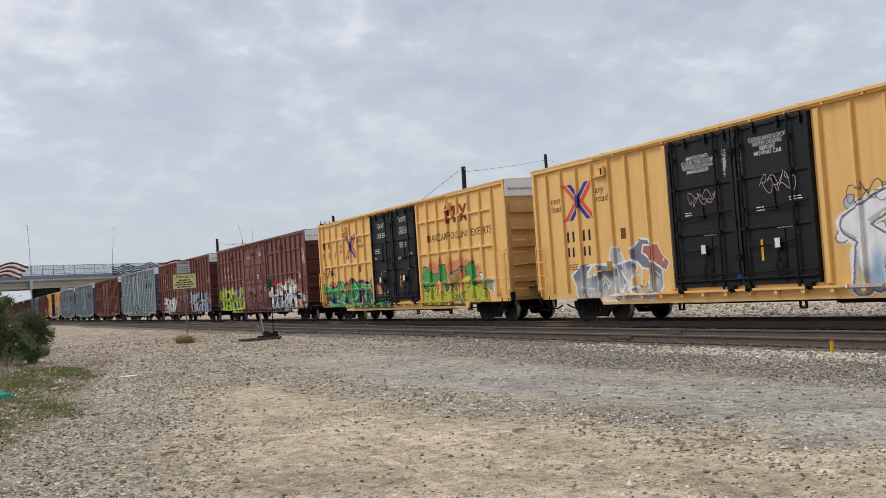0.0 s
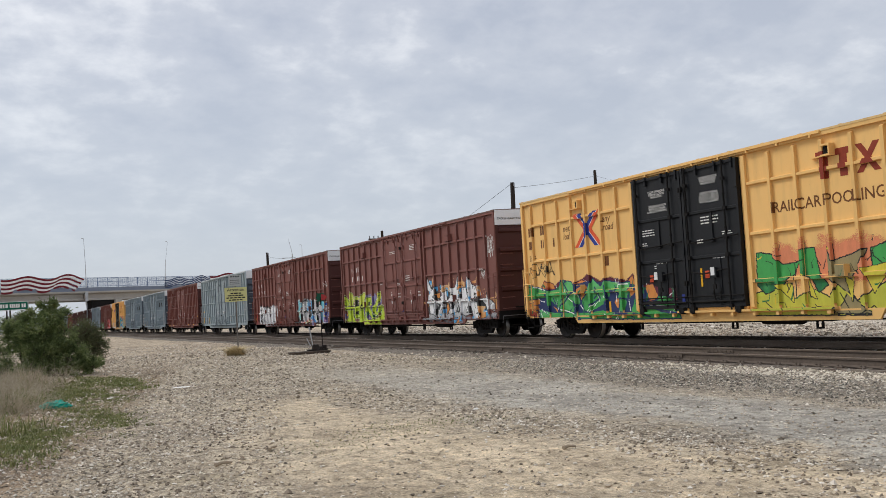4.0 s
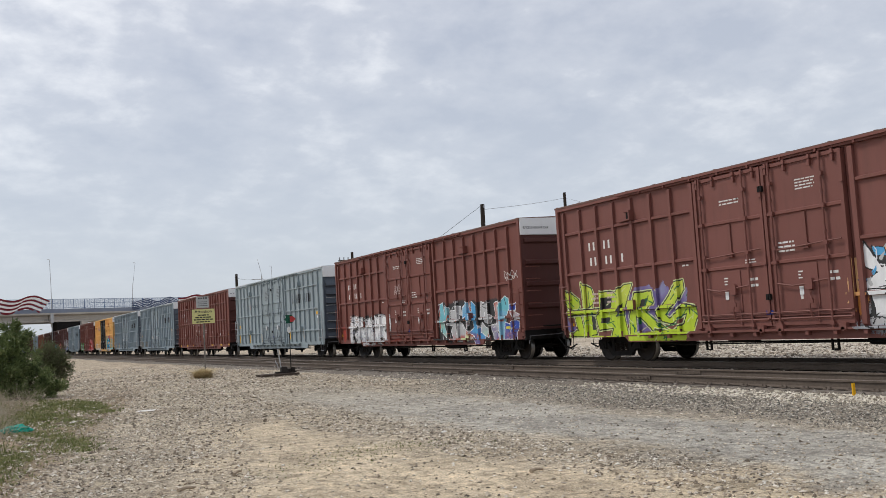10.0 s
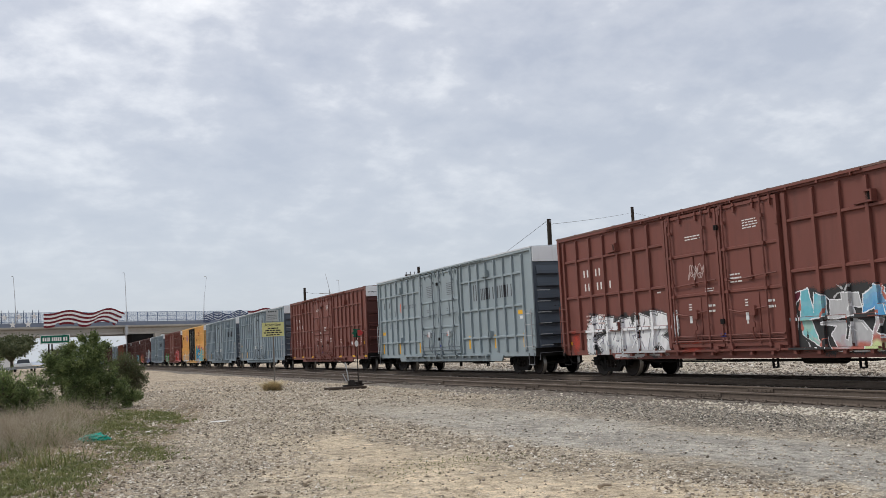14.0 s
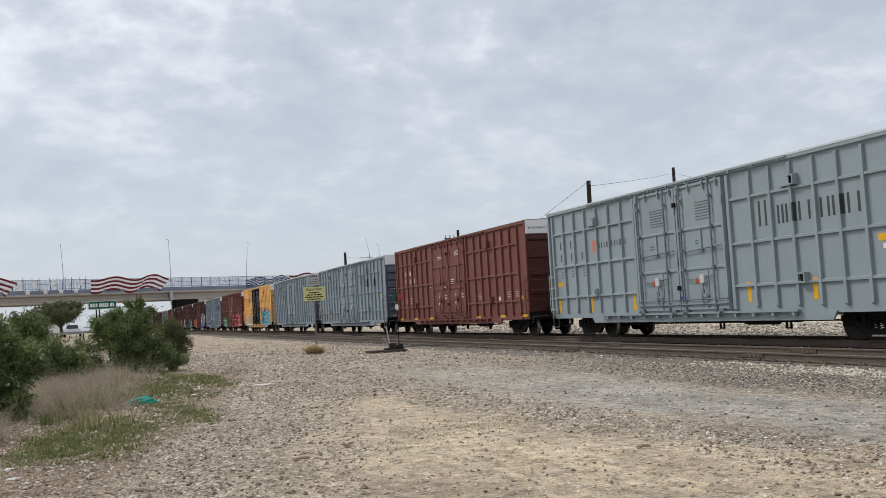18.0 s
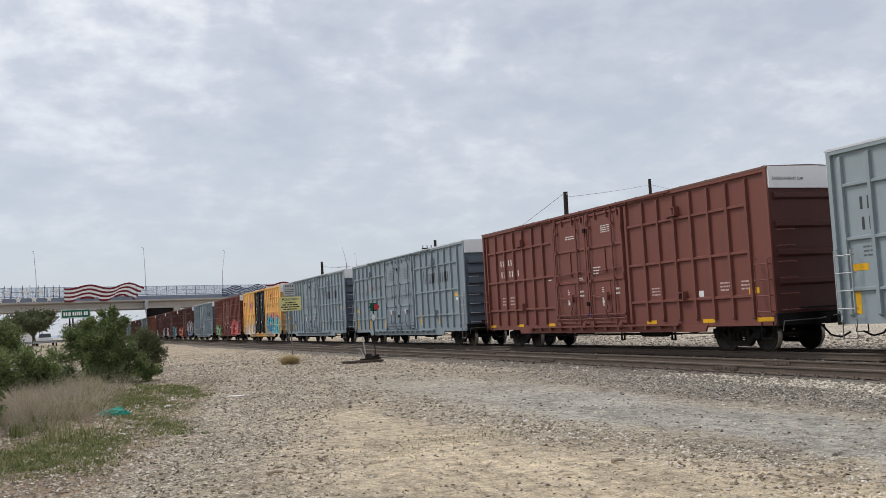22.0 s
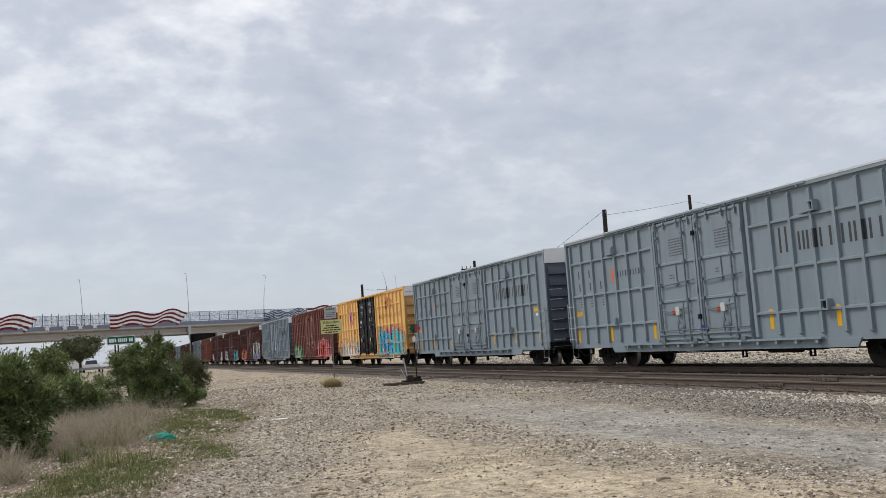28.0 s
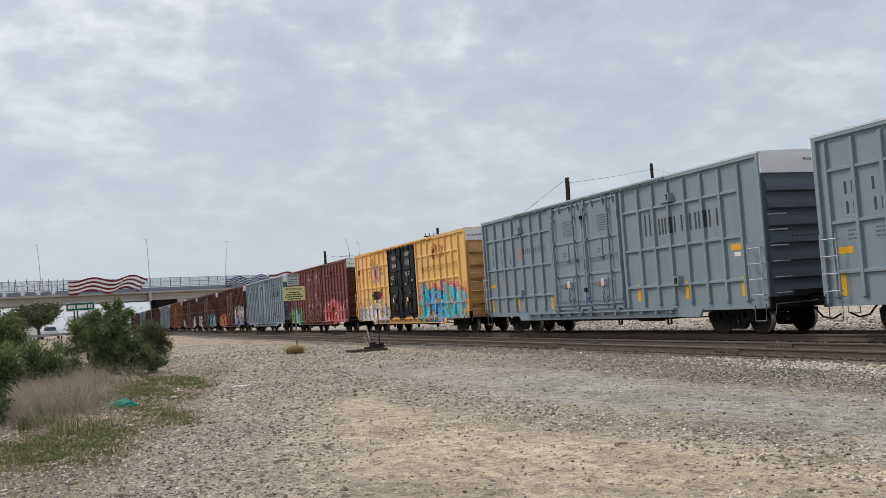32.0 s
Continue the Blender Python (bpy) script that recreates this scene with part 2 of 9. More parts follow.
CONCRETE = plain("bridge_concrete", (0.43, 0.40, 0.36), 0.9, vary=0.12, scale=0.8, bump=0.1)
PARAPET = plain("blue_grey_parapet", (0.19, 0.22, 0.28), 0.8, vary=0.12, scale=0.8)
FENCE = plain("blue_grey_fence", (0.12, 0.17, 0.29), 0.6, 0.1, vary=0.15)
FLAG_RED = plain("flag_red", (0.16, 0.012, 0.020), 0.6, vary=0.12, scale=1.5)
FLAG_WHITE = plain("flag_white", (0.80, 0.78, 0.76), 0.6, vary=0.05, scale=1.5)
FLAG_BLUE = plain("flag_blue", (0.045, 0.065, 0.13), 0.6, vary=0.15, scale=1.5)
POLE_WOOD = plain("creosote_pole", (0.035, 0.027, 0.022), 0.95, vary=0.4, scale=6, bump=0.4)
GALV = plain("galvanised_steel", (0.44, 0.45, 0.46), 0.5, 0.25, vary=0.15)
WIRE = plain("black_wire", (0.03, 0.03, 0.03), 0.7)
POST_STEEL = plain("weathered_post_steel", (0.19, 0.17, 0.15), 0.7, 0.2, vary=0.2)
SIGN_YELLOW = plain("sign_pale_yellow", (0.62, 0.60, 0.27), 0.5, vary=0.08)
SIGN_WHITE = plain("sign_faded_white", (0.42, 0.44, 0.44), 0.6, vary=0.12)
SIGN_GREEN = plain("sign_green", (0.004, 0.12, 0.075), 0.5, vary=0.1)
TARGET_GREEN = plain("target_green", (0.006, 0.085, 0.05), 0.5, vary=0.2)
TARGET_RED = plain("target_red", (0.42, 0.045, 0.045), 0.5, vary=0.15)
INK_BLACK = plain("black_lettering", (0.022, 0.020, 0.020), 0.6, vary=0.2)
INK_DARK = plain("faded_dark_lettering", (0.06, 0.062, 0.066), 0.6, vary=0.2)
INK_FAINT = plain("faint_grey_print", (0.12, 0.13, 0.14), 0.6, vary=0.2)
INK_WHITE = plain("white_lettering", (0.72, 0.70, 0.67), 0.6, vary=0.12)
INK_PINK = plain("faded_white_lettering", (0.52, 0.40, 0.37), 0.6, vary=0.2)
INK_RED = plain("dark_red_lettering", (0.27, 0.040, 0.018), 0.6, vary=0.2)
INK_BROWN = plain("brown_lettering", (0.16, 0.058, 0.016), 0.6, vary=0.2)
INK_BLUE = plain("logo_blue", (0.026, 0.045, 0.26), 0.6, vary=0.2)
INK_ORANGE = plain("logo_orange_red", (0.72, 0.10, 0.035), 0.6, vary=0.15)
INK_CORAL = plain("faded_coral", (0.66, 0.17, 0.10), 0.6, vary=0.15)
REFLECT = plain("yellow_reflector", (0.78, 0.42, 0.015), 0.4, vary=0.1)
PLACARD = plain("white_placard", (0.75, 0.75, 0.74), 0.5, vary=0.1)
BRUSHED = plain("silver_handle_box", (0.62, 0.63, 0.64), 0.4, 0.3, vary=0.1)

PAINTS = {k: plain("spray_" + k, c, 0.5, vary=v, scale=2.2) for k, c, v in (
    ("lime", (0.52, 0.66, 0.05), 0.22), ("purple", (0.16, 0.11, 0.30), 0.3), ("white", (0.76, 0.77, 0.79), 0.10),
    ("silver", (0.42, 0.43, 0.46), 0.25), ("grey", (0.22, 0.23, 0.26), 0.3), ("sky", (0.10, 0.38, 0.68), 0.25),
    ("turquoise", (0.13, 0.47, 0.56), 0.3), ("orange", (0.68, 0.28, 0.09), 0.3), ("peach", (0.72, 0.44, 0.20), 0.25),
    ("green", (0.09, 0.42, 0.12), 0.3), ("deepgreen", (0.03, 0.24, 0.08), 0.3), ("navy", (0.020, 0.035, 0.10), 0.3),
    ("black", (0.018, 0.018, 0.02), 0.3), ("yellow", (0.68, 0.66, 0.08), 0.2), ("pink", (0.72, 0.22, 0.24), 0.25),
    ("red", (0.52, 0.08, 0.05), 0.3), ("aqua", (0.07, 0.48, 0.60), 0.3), ("violet", (0.30, 0.14, 0.40), 0.3))}


# ---- mesh helpers ----
def box(bm, x0, x1, y0, y1, z0, z1, mi=0):
    v = [bm.verts.new((x, y, z)) for z in (z0, z1) for y in (y0, y1) for x in (x0, x1)]
    fs = [bm.faces.new([v[i] for i in q]) for q in ((0, 2, 3, 1), (4, 5, 7, 6), (0, 1, 5, 4), (2, 6, 7, 3), (0, 4, 6, 2), (1, 3, 7, 5))]
    for f in fs:
        f.material_index = mi
    return v


def prism(bm, outline, axis, a, b, mi=0):
    """A closed outline of (p, q) points drawn out along an axis from a to b."""
    def put(p, q, r):
        return {"x": (r, p, q), "y": (p, r, q), "z": (p, q, r)}[axis]
    lo = [bm.verts.new(put(p, q, a)) for p, q in outline]
    hi = [bm.verts.new(put(p, q, b)) for p, q in outline]
    k = len(outline)
    fs = [bm.faces.new(lo[::-1]), bm.faces.new(hi)]
    fs += [bm.faces.new((lo[i], lo[(i + 1) % k], hi[(i + 1) % k], hi[i])) for i in range(k)]
    for f in fs:
        f.material_index = mi
    return fs


def tube(bm, points, r, sides=6, mi=0, taper=1.0):
    """A round bar along points."""
    rings = []
    pts = [Vector(p) for p in points]
    for i, p in enumerate(pts):
        d = (pts[min(i + 1, len(pts) - 1)] - pts[max(i - 1, 0)]).normalized()
        u = d.orthogonal().normalized() if abs(d.z) > 0.99 else d.cross(Vector((0, 0, 1))).normalized()
        w = d.cross(u)
        rr = r * (1 + (taper - 1) * i / max(1, len(pts) - 1))
        rings.append([bm.verts.new(p + (u * math.cos(a) + w * math.sin(a)) * rr) for a in (2 * math.pi * k / sides for k in range(sides))])
    for a, b in zip(rings, rings[1:]):
        for k in range(sides):
            bm.faces.new((a[k], a[(k + 1) % sides], b[(k + 1) % sides], b[k])).material_index = mi
    bm.faces.new(rings[0][::-1]).material_index = mi
    bm.faces.new(rings[-1]).material_index = mi


def mesh_of(name, bm, *mats):
    bmesh.ops.recalc_face_normals(bm, faces=bm.faces[:])
    me = bpy.data.meshes.new(name)
    bm.to_mesh(me)
    bm.free()
    for m in mats:
        me.materials.append(m)
    return me


def part(name, bm, mat, parent, label="", at=None):
    mats = mat if isinstance(mat, (list, tuple)) else (mat,)
    me = bm if isinstance(bm, bpy.types.Mesh) else mesh_of(name, bm, *mats)
    ob = new(name, me)
    ob.parent = parent
    if at is not None:
        ob.matrix_basis = at
    if label:
        ob["label"] = label
    return ob


def thing(name, label, category, group="", kind="", at=None, mesh=None):
    ob = new(name, mesh)
    if at is not None:
        ob.matrix_basis = at
    return tagged(ob, label, category, group, kind)


# ---- ground ----
RAIL_Z = 0.19            # top of the rails
TRAIN_X, MAIN_X = 18.86, 14.96  # track centres


def ground_height(x, y):
    """Near-level yard, a little lower along the tracks, uneven by a few centimetres."""
    d = 0.0
    if x > 8:
        d -= 0.025 * min(1, (x - 8) / 4)
    n = noise.noise((x * 0.13, y * 0.13, 0.3)) * 0.05 + noise.noise((x * 0.6, y * 0.6, 2.3)) * 0.018
    if 12.5 < x < 21.5:
        n *= 0.25
    return d + n


def axis_steps(far_lo, lo, hi, far_hi, step):
    mid_ = list(np.arange(lo, hi + 1e-6, step))
    left, right, d = [], [], step
    p = lo
    while p > far_lo:
        d *= 1.35
        p -= d
        left.append(max(p, far_lo))
    p, d = hi, step
    while p < far_hi:
        d *= 1.35
        p += d
        right.append(min(p, far_hi))
    return left[::-1] + mid_ + right


gx, gy = axis_steps(-2500, -14, 26, 2500, 0.4), axis_steps(-2500, 0, 56, 3000, 0.4)
gv = [(x, y, ground_height(x, y) if abs(x) < 80 and abs(y) < 150 else -0.1) for y in gy for x in gx]
nx = len(gx)
gf = [(j * nx + i, j * nx + i + 1, (j + 1) * nx + i + 1, (j + 1) * nx + i) for j in range(len(gy) - 1) for i in range(nx - 1)]
gm = bpy.data.meshes.new("ground")
gm.from_pydata(gv, [], gf)
for p in gm.polygons:
    p.use_smooth = True

m, n, l, b = material("yard_ground", 0.95)
v = coords(n)
sep = n.new("ShaderNodeSeparateXYZ")
l.new(v, sep.inputs[0])
GX, GY = sep.outputs[0], sep.outputs[1]
big = noise_node(n, l, v, 0.35, 5, 0.6, 0.4)
med = noise_node(n, l, v, 1.7, 5, 0.65, 0.3)
fine = noise_node(n, l, v, 26, 6, 0.75)
peb = n.new("ShaderNodeTexVoronoi")
peb.inputs["Scale"].default_value = 21
l.new(v, peb.inputs["Vector"])
peb2 = n.new("ShaderNodeTexVoronoi")
peb2.inputs["Scale"].default_value = 46
l.new(v, peb2.inputs["Vector"])
dirt = ramp_node(n, l, fine, [(0.30, (0.23, 0.18, 0.122)), (0.5, (0.50, 0.412, 0.30)), (0.70, (0.70, 0.60, 0.465))])
dirt = mix_node(n, l, math_node(n, l, "MULTIPLY", big, 0.40), dirt, (0.60, 0.51, 0.39))
grav = ramp_node(n, l, peb.outputs["Color"], [(0.12, (0.12, 0.10, 0.078)), (0.5, (0.48, 0.418, 0.335)), (0.88, (0.86, 0.785, 0.665))])
grav2 = ramp_node(n, l, peb2.outputs["Color"], [(0.1, (0.13, 0.11, 0.085)), (0.5, (0.48, 0.418, 0.335)), (0.9, (0.82, 0.745, 0.625))])
grav = mix_node(n, l, 0.45, grav, grav2)
# shade between pebbles, painted by darkening the colour towards cell edges
gap_shade = ramp_node(n, l, peb2.outputs["Distance"], [(0.25, (1.0, 1.0, 1.0)), (0.75, (0.42, 0.40, 0.37))])
grav = mix_node(n, l, 0.8, grav, gap_shade, "MULTIPLY")
road = ramp_node(n, l, fine, [(0.3, (0.24, 0.232, 0.215)), (0.7, (0.52, 0.508, 0.478))])


def soft_step(x, lo, hi):
    r = n.new("ShaderNodeMapRange")
    r.interpolation_type = "SMOOTHSTEP"
    r.inputs["From Min"].default_value, r.inputs["From Max"].default_value = lo, hi
    l.new(x, r.inputs["Value"])
    return r.outputs[0]


wob = math_node(n, l, "MULTIPLY", math_node(n, l, "SUBTRACT", big, 0.5), 3.2)
wob2 = math_node(n, l, "MULTIPLY", math_node(n, l, "SUBTRACT", med, 0.5), 1.6)
xw = math_node(n, l, "ADD", GX, math_node(n, l, "ADD", wob, wob2))
# gravel between the yard and the tracks, and over all the far yard
edge = math_node(n, l, "SUBTRACT", xw, math_node(n, l, "ADD", 5.2, math_node(n, l, "MULTIPLY", soft_step(GY, 11, 5), 1.9)))
g_right = soft_step(edge, -0.7, 0.9)
g_far = soft_step(math_node(n, l, "ADD", GY, math_node(n, l, "MULTIPLY", wob, 1.4)), 14.5, 20)
g_left = soft_step(math_node(n, l, "SUBTRACT", math_node(n, l, "MULTIPLY", GY, 0.22), xw), -1.5, 1.0)
cov = math_node(n, l, "MAXIMUM", g_right, math_node(n, l, "MAXIMUM", g_far, g_left))
streak = noise_node(n, l, stretched(n, l, v, (0.55, 1.5, 1.0)), 1.3, 5, 0.7, 0.6)
cov = math_node(n, l, "MULTIPLY", cov, math_node(n, l, "ADD", 0.25, math_node(n, l, "MULTIPLY", streak, 1.1)), True)
cov = math_node(n, l, "ADD", cov, math_node(n, l, "MULTIPLY", soft_step(streak, 0.48, 0.66), 0.4), True)
col = mix_node(n, l, cov, dirt, grav)
stain = math_node(n, l, "MULTIPLY", soft_step(noise_node(n, l, stretched(n, l, v, (0.7, 1.6, 1.0)), 0.75, 5, 0.62, 0.5), 0.50, 0.68), 0.55)
col = mix_node(n, l, stain, col, ramp_node(n, l, fine, [(0.3, (0.20, 0.165, 0.105)), (0.7, (0.44, 0.375, 0.275))]))
# packed grey service road beside the ballast
onroad = math_node(n, l, "MULTIPLY", soft_step(xw, 6.4, 7.6), soft_step(xw, 10.6, 9.2))
onroad = math_node(n, l, "MULTIPLY", onroad, soft_step(GY, 34, 12))
col = mix_node(n, l, math_node(n, l, "MULTIPLY", onroad, 0.80), col, road)
# dark oily gravel shoulder beside the ballast, pale gravel behind the train
shoulder = math_node(n, l, "MULTIPLY", math_node(n, l, "MULTIPLY", soft_step(xw, 9.4, 11.0), soft_step(GX, 15.5, 14.5)), soft_step(math_node(n, l, "ADD", GY, wob), 29, 16))
dark_g = ramp_node(n, l, peb2.outputs["Color"], [(0.1, (0.06, 0.052, 0.045)), (0.55, (0.22, 0.20, 0.175)), (0.8, (0.36, 0.33, 0.29)), (0.97, (0.66, 0.62, 0.55))])
col = mix_node(n, l, math_node(n, l, "MULTIPLY", shoulder, 0.72), col, dark_g)
pale_g = ramp_node(n, l, peb.outputs["Color"], [(0.1, (0.22, 0.19, 0.16)), (0.5, (0.56, 0.50, 0.43)), (0.9, (0.86, 0.80, 0.71))])
col = mix_node(n, l, math_node(n, l, "MULTIPLY", soft_step(GX, 20.5, 22), 0.8), col, pale_g)
far_at = math_node(n, l, "MULTIPLY", soft_step(math_node(n, l, "ADD", GY, math_node(n, l, "MULTIPLY", wob, 3.0)), 34, 56), 0.7)
col = mix_node(n, l, far_at, col, ramp_node(n, l, noise_node(n, l, v, 1.1, 7, 0.75, 0.4), [(0.38, (0.26, 0.205, 0.155)), (0.5, (0.43, 0.355, 0.275)), (0.62, (0.60, 0.51, 0.40))]))
# tan dust in the middle distance
dust = math_node(n, l, "MULTIPLY", soft_step(GY, 20, 40), soft_step(med, 0.42, 0.62))
col = mix_node(n, l, math_node(n, l, "MULTIPLY", dust, 0.25), col, (0.58, 0.47, 0.335))
# brown soil where the weeds grow
soil_edge = math_node(n, l, "SUBTRACT", math_node(n, l, "ADD", GX, math_node(n, l, "MULTIPLY", wob2, 0.6)), math_node(n, l, "MULTIPLY", GY, 0.22))
soil_at = math_node(n, l, "MULTIPLY", soft_step(soil_edge, -1.6, -2.4), math_node(n, l, "MULTIPLY", soft_step(GY, 8.5, 10.5), soft_step(GY, 40, 28)))
soil = ramp_node(n, l, fine, [(0.3, (0.13, 0.088, 0.056)), (0.7, (0.34, 0.25, 0.17))])
col = mix_node(n, l, math_node(n, l, "MULTIPLY", soil_at, 0.85), col, soil)
# thin green growth among the weeds and below the bushes
off = math_node(n, l, "ABSOLUTE", math_node(n, l, "SUBTRACT", math_node(n, l, "SUBTRACT", GX, math_node(n, l, "MULTIPLY", GY, 0.19)), -2.2))
moss_at = math_node(n, l, "MULTIPLY", soft_step(off, 1.1, 0.2), math_node(n, l, "MULTIPLY", soft_step(GY, 13.5, 15), soft_step(GY, 33, 29)))
moss = math_node(n, l, "MULTIPLY", moss_at, soft_step(math_node(n, l, "ADD", math_node(n, l, "MULTIPLY", med, 0.6), math_node(n, l, "MULTIPLY", fine, 0.4)), 0.44, 0.60))
col = mix_node(n, l, math_node(n, l, "MULTIPLY", moss, 0.7), col, (0.15, 0.155, 0.055))
# broad uneven tone
tone = ramp_node(n, l, math_node(n, l, "ADD", math_node(n, l, "MULTIPLY", streak, 0.6), math_node(n, l, "MULTIPLY", big, 0.4)), [(0.36, (0.83, 0.82, 0.80)), (0.62, (1.09, 1.075, 1.035))])
col = mix_node(n, l, 0.8, col, tone, "MULTIPLY")
# clods and stone clusters of hand size, still seen far off
mott = noise_node(n, l, v, 5.5, 6, 0.72, 0.3)
col = mix_node(n, l, 0.9, col, ramp_node(n, l, mott, [(0.36, (0.56, 0.54, 0.51)), (0.47, (0.97, 0.97, 0.97)), (0.64, (1.25, 1.23, 1.19))]), "MULTIPLY")
broad = noise_node(n, l, stretched(n, l, v, (0.9, 0.5, 1.0)), 0.9, 6, 0.7, 0.5)
col = mix_node(n, l, 0.85, col, ramp_node(n, l, broad, [(0.36, (0.70, 0.69, 0.68)), (0.5, (1.0, 1.0, 0.99)), (0.64, (1.2, 1.2, 1.19))]), "MULTIPLY")
fleck = noise_node(n, l, stretched(n, l, v, (1.0, 0.4, 1.0)), 7.0, 4, 0.7, 0.2)
col = mix_node(n, l, 0.9, col, ramp_node(n, l, fleck, [(0.36, (1.26, 1.25, 1.22)), (0.46, (1.0, 1.0, 1.0)), (0.56, (0.98, 0.98, 0.98)), (0.66, (0.60, 0.58, 0.55))]), "MULTIPLY")
grit = noise_node(n, l, v, 42, 3, 0.8)
col = mix_node(n, l, 0.9, col, ramp_node(n, l, grit, [(0.34, (0.56, 0.55, 0.53)), (0.48, (1.0, 1.0, 1.0)), (0.66, (1.34, 1.33, 1.30))]), "MULTIPLY")
l.new(col, b.inputs["Base Color"])
hgt = math_node(n, l, "ADD", math_node(n, l, "MULTIPLY", fine, 0.5), math_node(n, l, "MULTIPLY", peb.outputs["Distance"], math_node(n, l, "MULTIPLY", cov, -1.2)))
bump_node(n, l, b, hgt, 0.75, 0.035)
gm.materials.append(m)
ground = thing("ground", "dusty tan dirt yard with grey gravel and tyre-worn patches", "ground", kind="structure", mesh=gm)


def scatter(name, label, mat, count, place, size, seed, flat=0.6, category="gravel", grow=0.018):
    """Loose stones: eight-sided lumps, each turned and stretched by chance."""
    rng = np.random.default_rng(seed)
    xy = place(rng, count)
    count = len(xy)
    base = np.array([(1, 0, 0), (-1, 0, 0), (0, 1, 0), (0, -1, 0), (0, 0, 1), (0, 0, -1)], float)
    tri = np.array([(0, 2, 4), (2, 1, 4), (1, 3, 4), (3, 0, 4), (2, 0, 5), (1, 2, 5), (3, 1, 5), (0, 3, 5)])
    s = size[0] + (size[1] - size[0]) * rng.random(count) ** 2.2
    s = s * (1 + grow * np.clip(np.hypot(xy[:, 0], xy[:, 1]) - 10, 0, 40))
    pts = base[None] * (0.6 + 0.8 * rng.random((count, 6, 1))) + rng.normal(0, 0.22, (count, 6, 3))
    pts[:, :, 2] *= flat
    ang = rng.random(count) * 2 * np.pi
    c, sn = np.cos(ang), np.sin(ang)
    x = pts[:, :, 0] * c[:, None] - pts[:, :, 1] * sn[:, None]
    y = pts[:, :, 0] * sn[:, None] + pts[:, :, 1] * c[:, None]
    z0 = np.array([ground_height(px, py) for px, py in xy[:, :2]]) if xy.shape[1] == 2 else xy[:, 2]
    co = np.stack([x * s[:, None] + xy[:, :1], y * s[:, None] + xy[:, 1:2], pts[:, :, 2] * s[:, None] + (z0 + s * flat * 0.35)[:, None]], 2).reshape(-1, 3)
    fa = (tri[None] + 6 * np.arange(count)[:, None, None]).reshape(-1, 3)
    me = bpy.data.meshes.new(name)
    me.from_pydata(co.tolist(), [], fa.tolist())
    me.materials.append(mat)
    return thing(name, label, category, kind="stuff", mesh=me)


STONE_GREY = islands("loose_grey_stone", [(0.0, (0.11, 0.09, 0.07)), (0.25, (0.30, 0.255, 0.205)), (0.55, (0.54, 0.475, 0.39)), (0.85, (0.74, 0.675, 0.58)), (1.0, (0.92, 0.87, 0.79))])
STONE_BROWN = islands("brown_clod", [(0.0, (0.20, 0.16, 0.12)), (0.4, (0.43, 0.36, 0.28)), (0.8, (0.66, 0.575, 0.465)), (1.0, (0.90, 0.84, 0.74))])
STONE_TAN = islands("loose_tan_stone", [(0.0, (0.26, 0.205, 0.145)), (0.4, (0.52, 0.43, 0.31)), (1.0, (0.88, 0.78, 0.63))])
STONE_PALE = islands("pale_ballast_stone", [(0.0, (0.20, 0.17, 0.13)), (0.35, (0.55, 0.49, 0.39)), (1.0, (0.90, 0.84, 0.72))])
STONE_MIX = islands("mixed_shoulder_stone", [(0.0, (0.07, 0.063, 0.055)), (0.45, (0.20, 0.185, 0.16)), (0.75, (0.42, 0.39, 0.34)), (1.0, (0.78, 0.73, 0.64))])
STONE_DARK = islands("oiled_ballast_stone", [(0.0, (0.05, 0.045, 0.04)), (0.6, (0.16, 0.14, 0.12)), (1.0, (0.36, 0.33, 0.29))])


def near_fan(rng, k):
    """More stones close by: spread in angle and in the root of the distance."""
    d = 5.5 + 62 * rng.random(k) ** 1.9
    a = np.radians(-8 + 62 * rng.random(k))
    return np.stack([d * np.sin(a), d * np.cos(a)], 1)


def gravel_place(rng, k):
    p = near_fan(rng, k)
    wobble = np.array([noise.noise((x * 0.35, y * 0.35, 5.0)) for x, y in p]) * 1.6
    keep = (rng.random(k) < 0.10) | (p[:, 0] + wobble > 5.4 + np.clip(11 - p[:, 1], 0, 6) * 0.32) | (p[:, 1] + wobble * 2 > 16.5) | (p[:, 0] + wobble < p[:, 1] * 0.22)
    keep &= (p[:, 0] < 13.5) & ~((p[:, 0] > 7) & (p[:, 1] < 30) & (rng.random(k) < 0.80))
    return p[keep]


scatter("gravel", "loose grey gravel lying on the yard", STONE_GREY, 125000, gravel_place, (0.007, 0.027), 3)
def behind_place(rng, k):
    return np.stack([21.3 + 9 * rng.random(k) ** 1.5, 2 + 70 * rng.random(k)], 1)


def shoulder_place(rng, k):
    x, y = 8.8 + 4.6 * rng.random(k), 5 + 28 * rng.random(k) ** 1.2
    wobble = np.array([noise.noise((a * 0.5, c * 0.3, 8.0)) for a, c in zip(x, y)])
    keep = rng.random(k) < np.clip((x - 9.9 + 1.5 * wobble) / 1.6, 0, 1) * np.clip((29 + 6 * wobble - y) / 13, 0.0, 1)
    return np.stack([x, y], 1)[keep]


scatter("dark_gravel", "dark oil-stained gravel along the track shoulder", STONE_MIX, 42000, shoulder_place, (0.007, 0.022), 10)
scatter("pale_gravel", "pale crushed stone on the ground behind the train", STONE_GREY, 16000, behind_place, (0.022, 0.055), 9)
scatter("pebbles", "scattered tan clods and pebbles on the dirt", STONE_TAN, 18000, near_fan, (0.006, 0.020), 4)


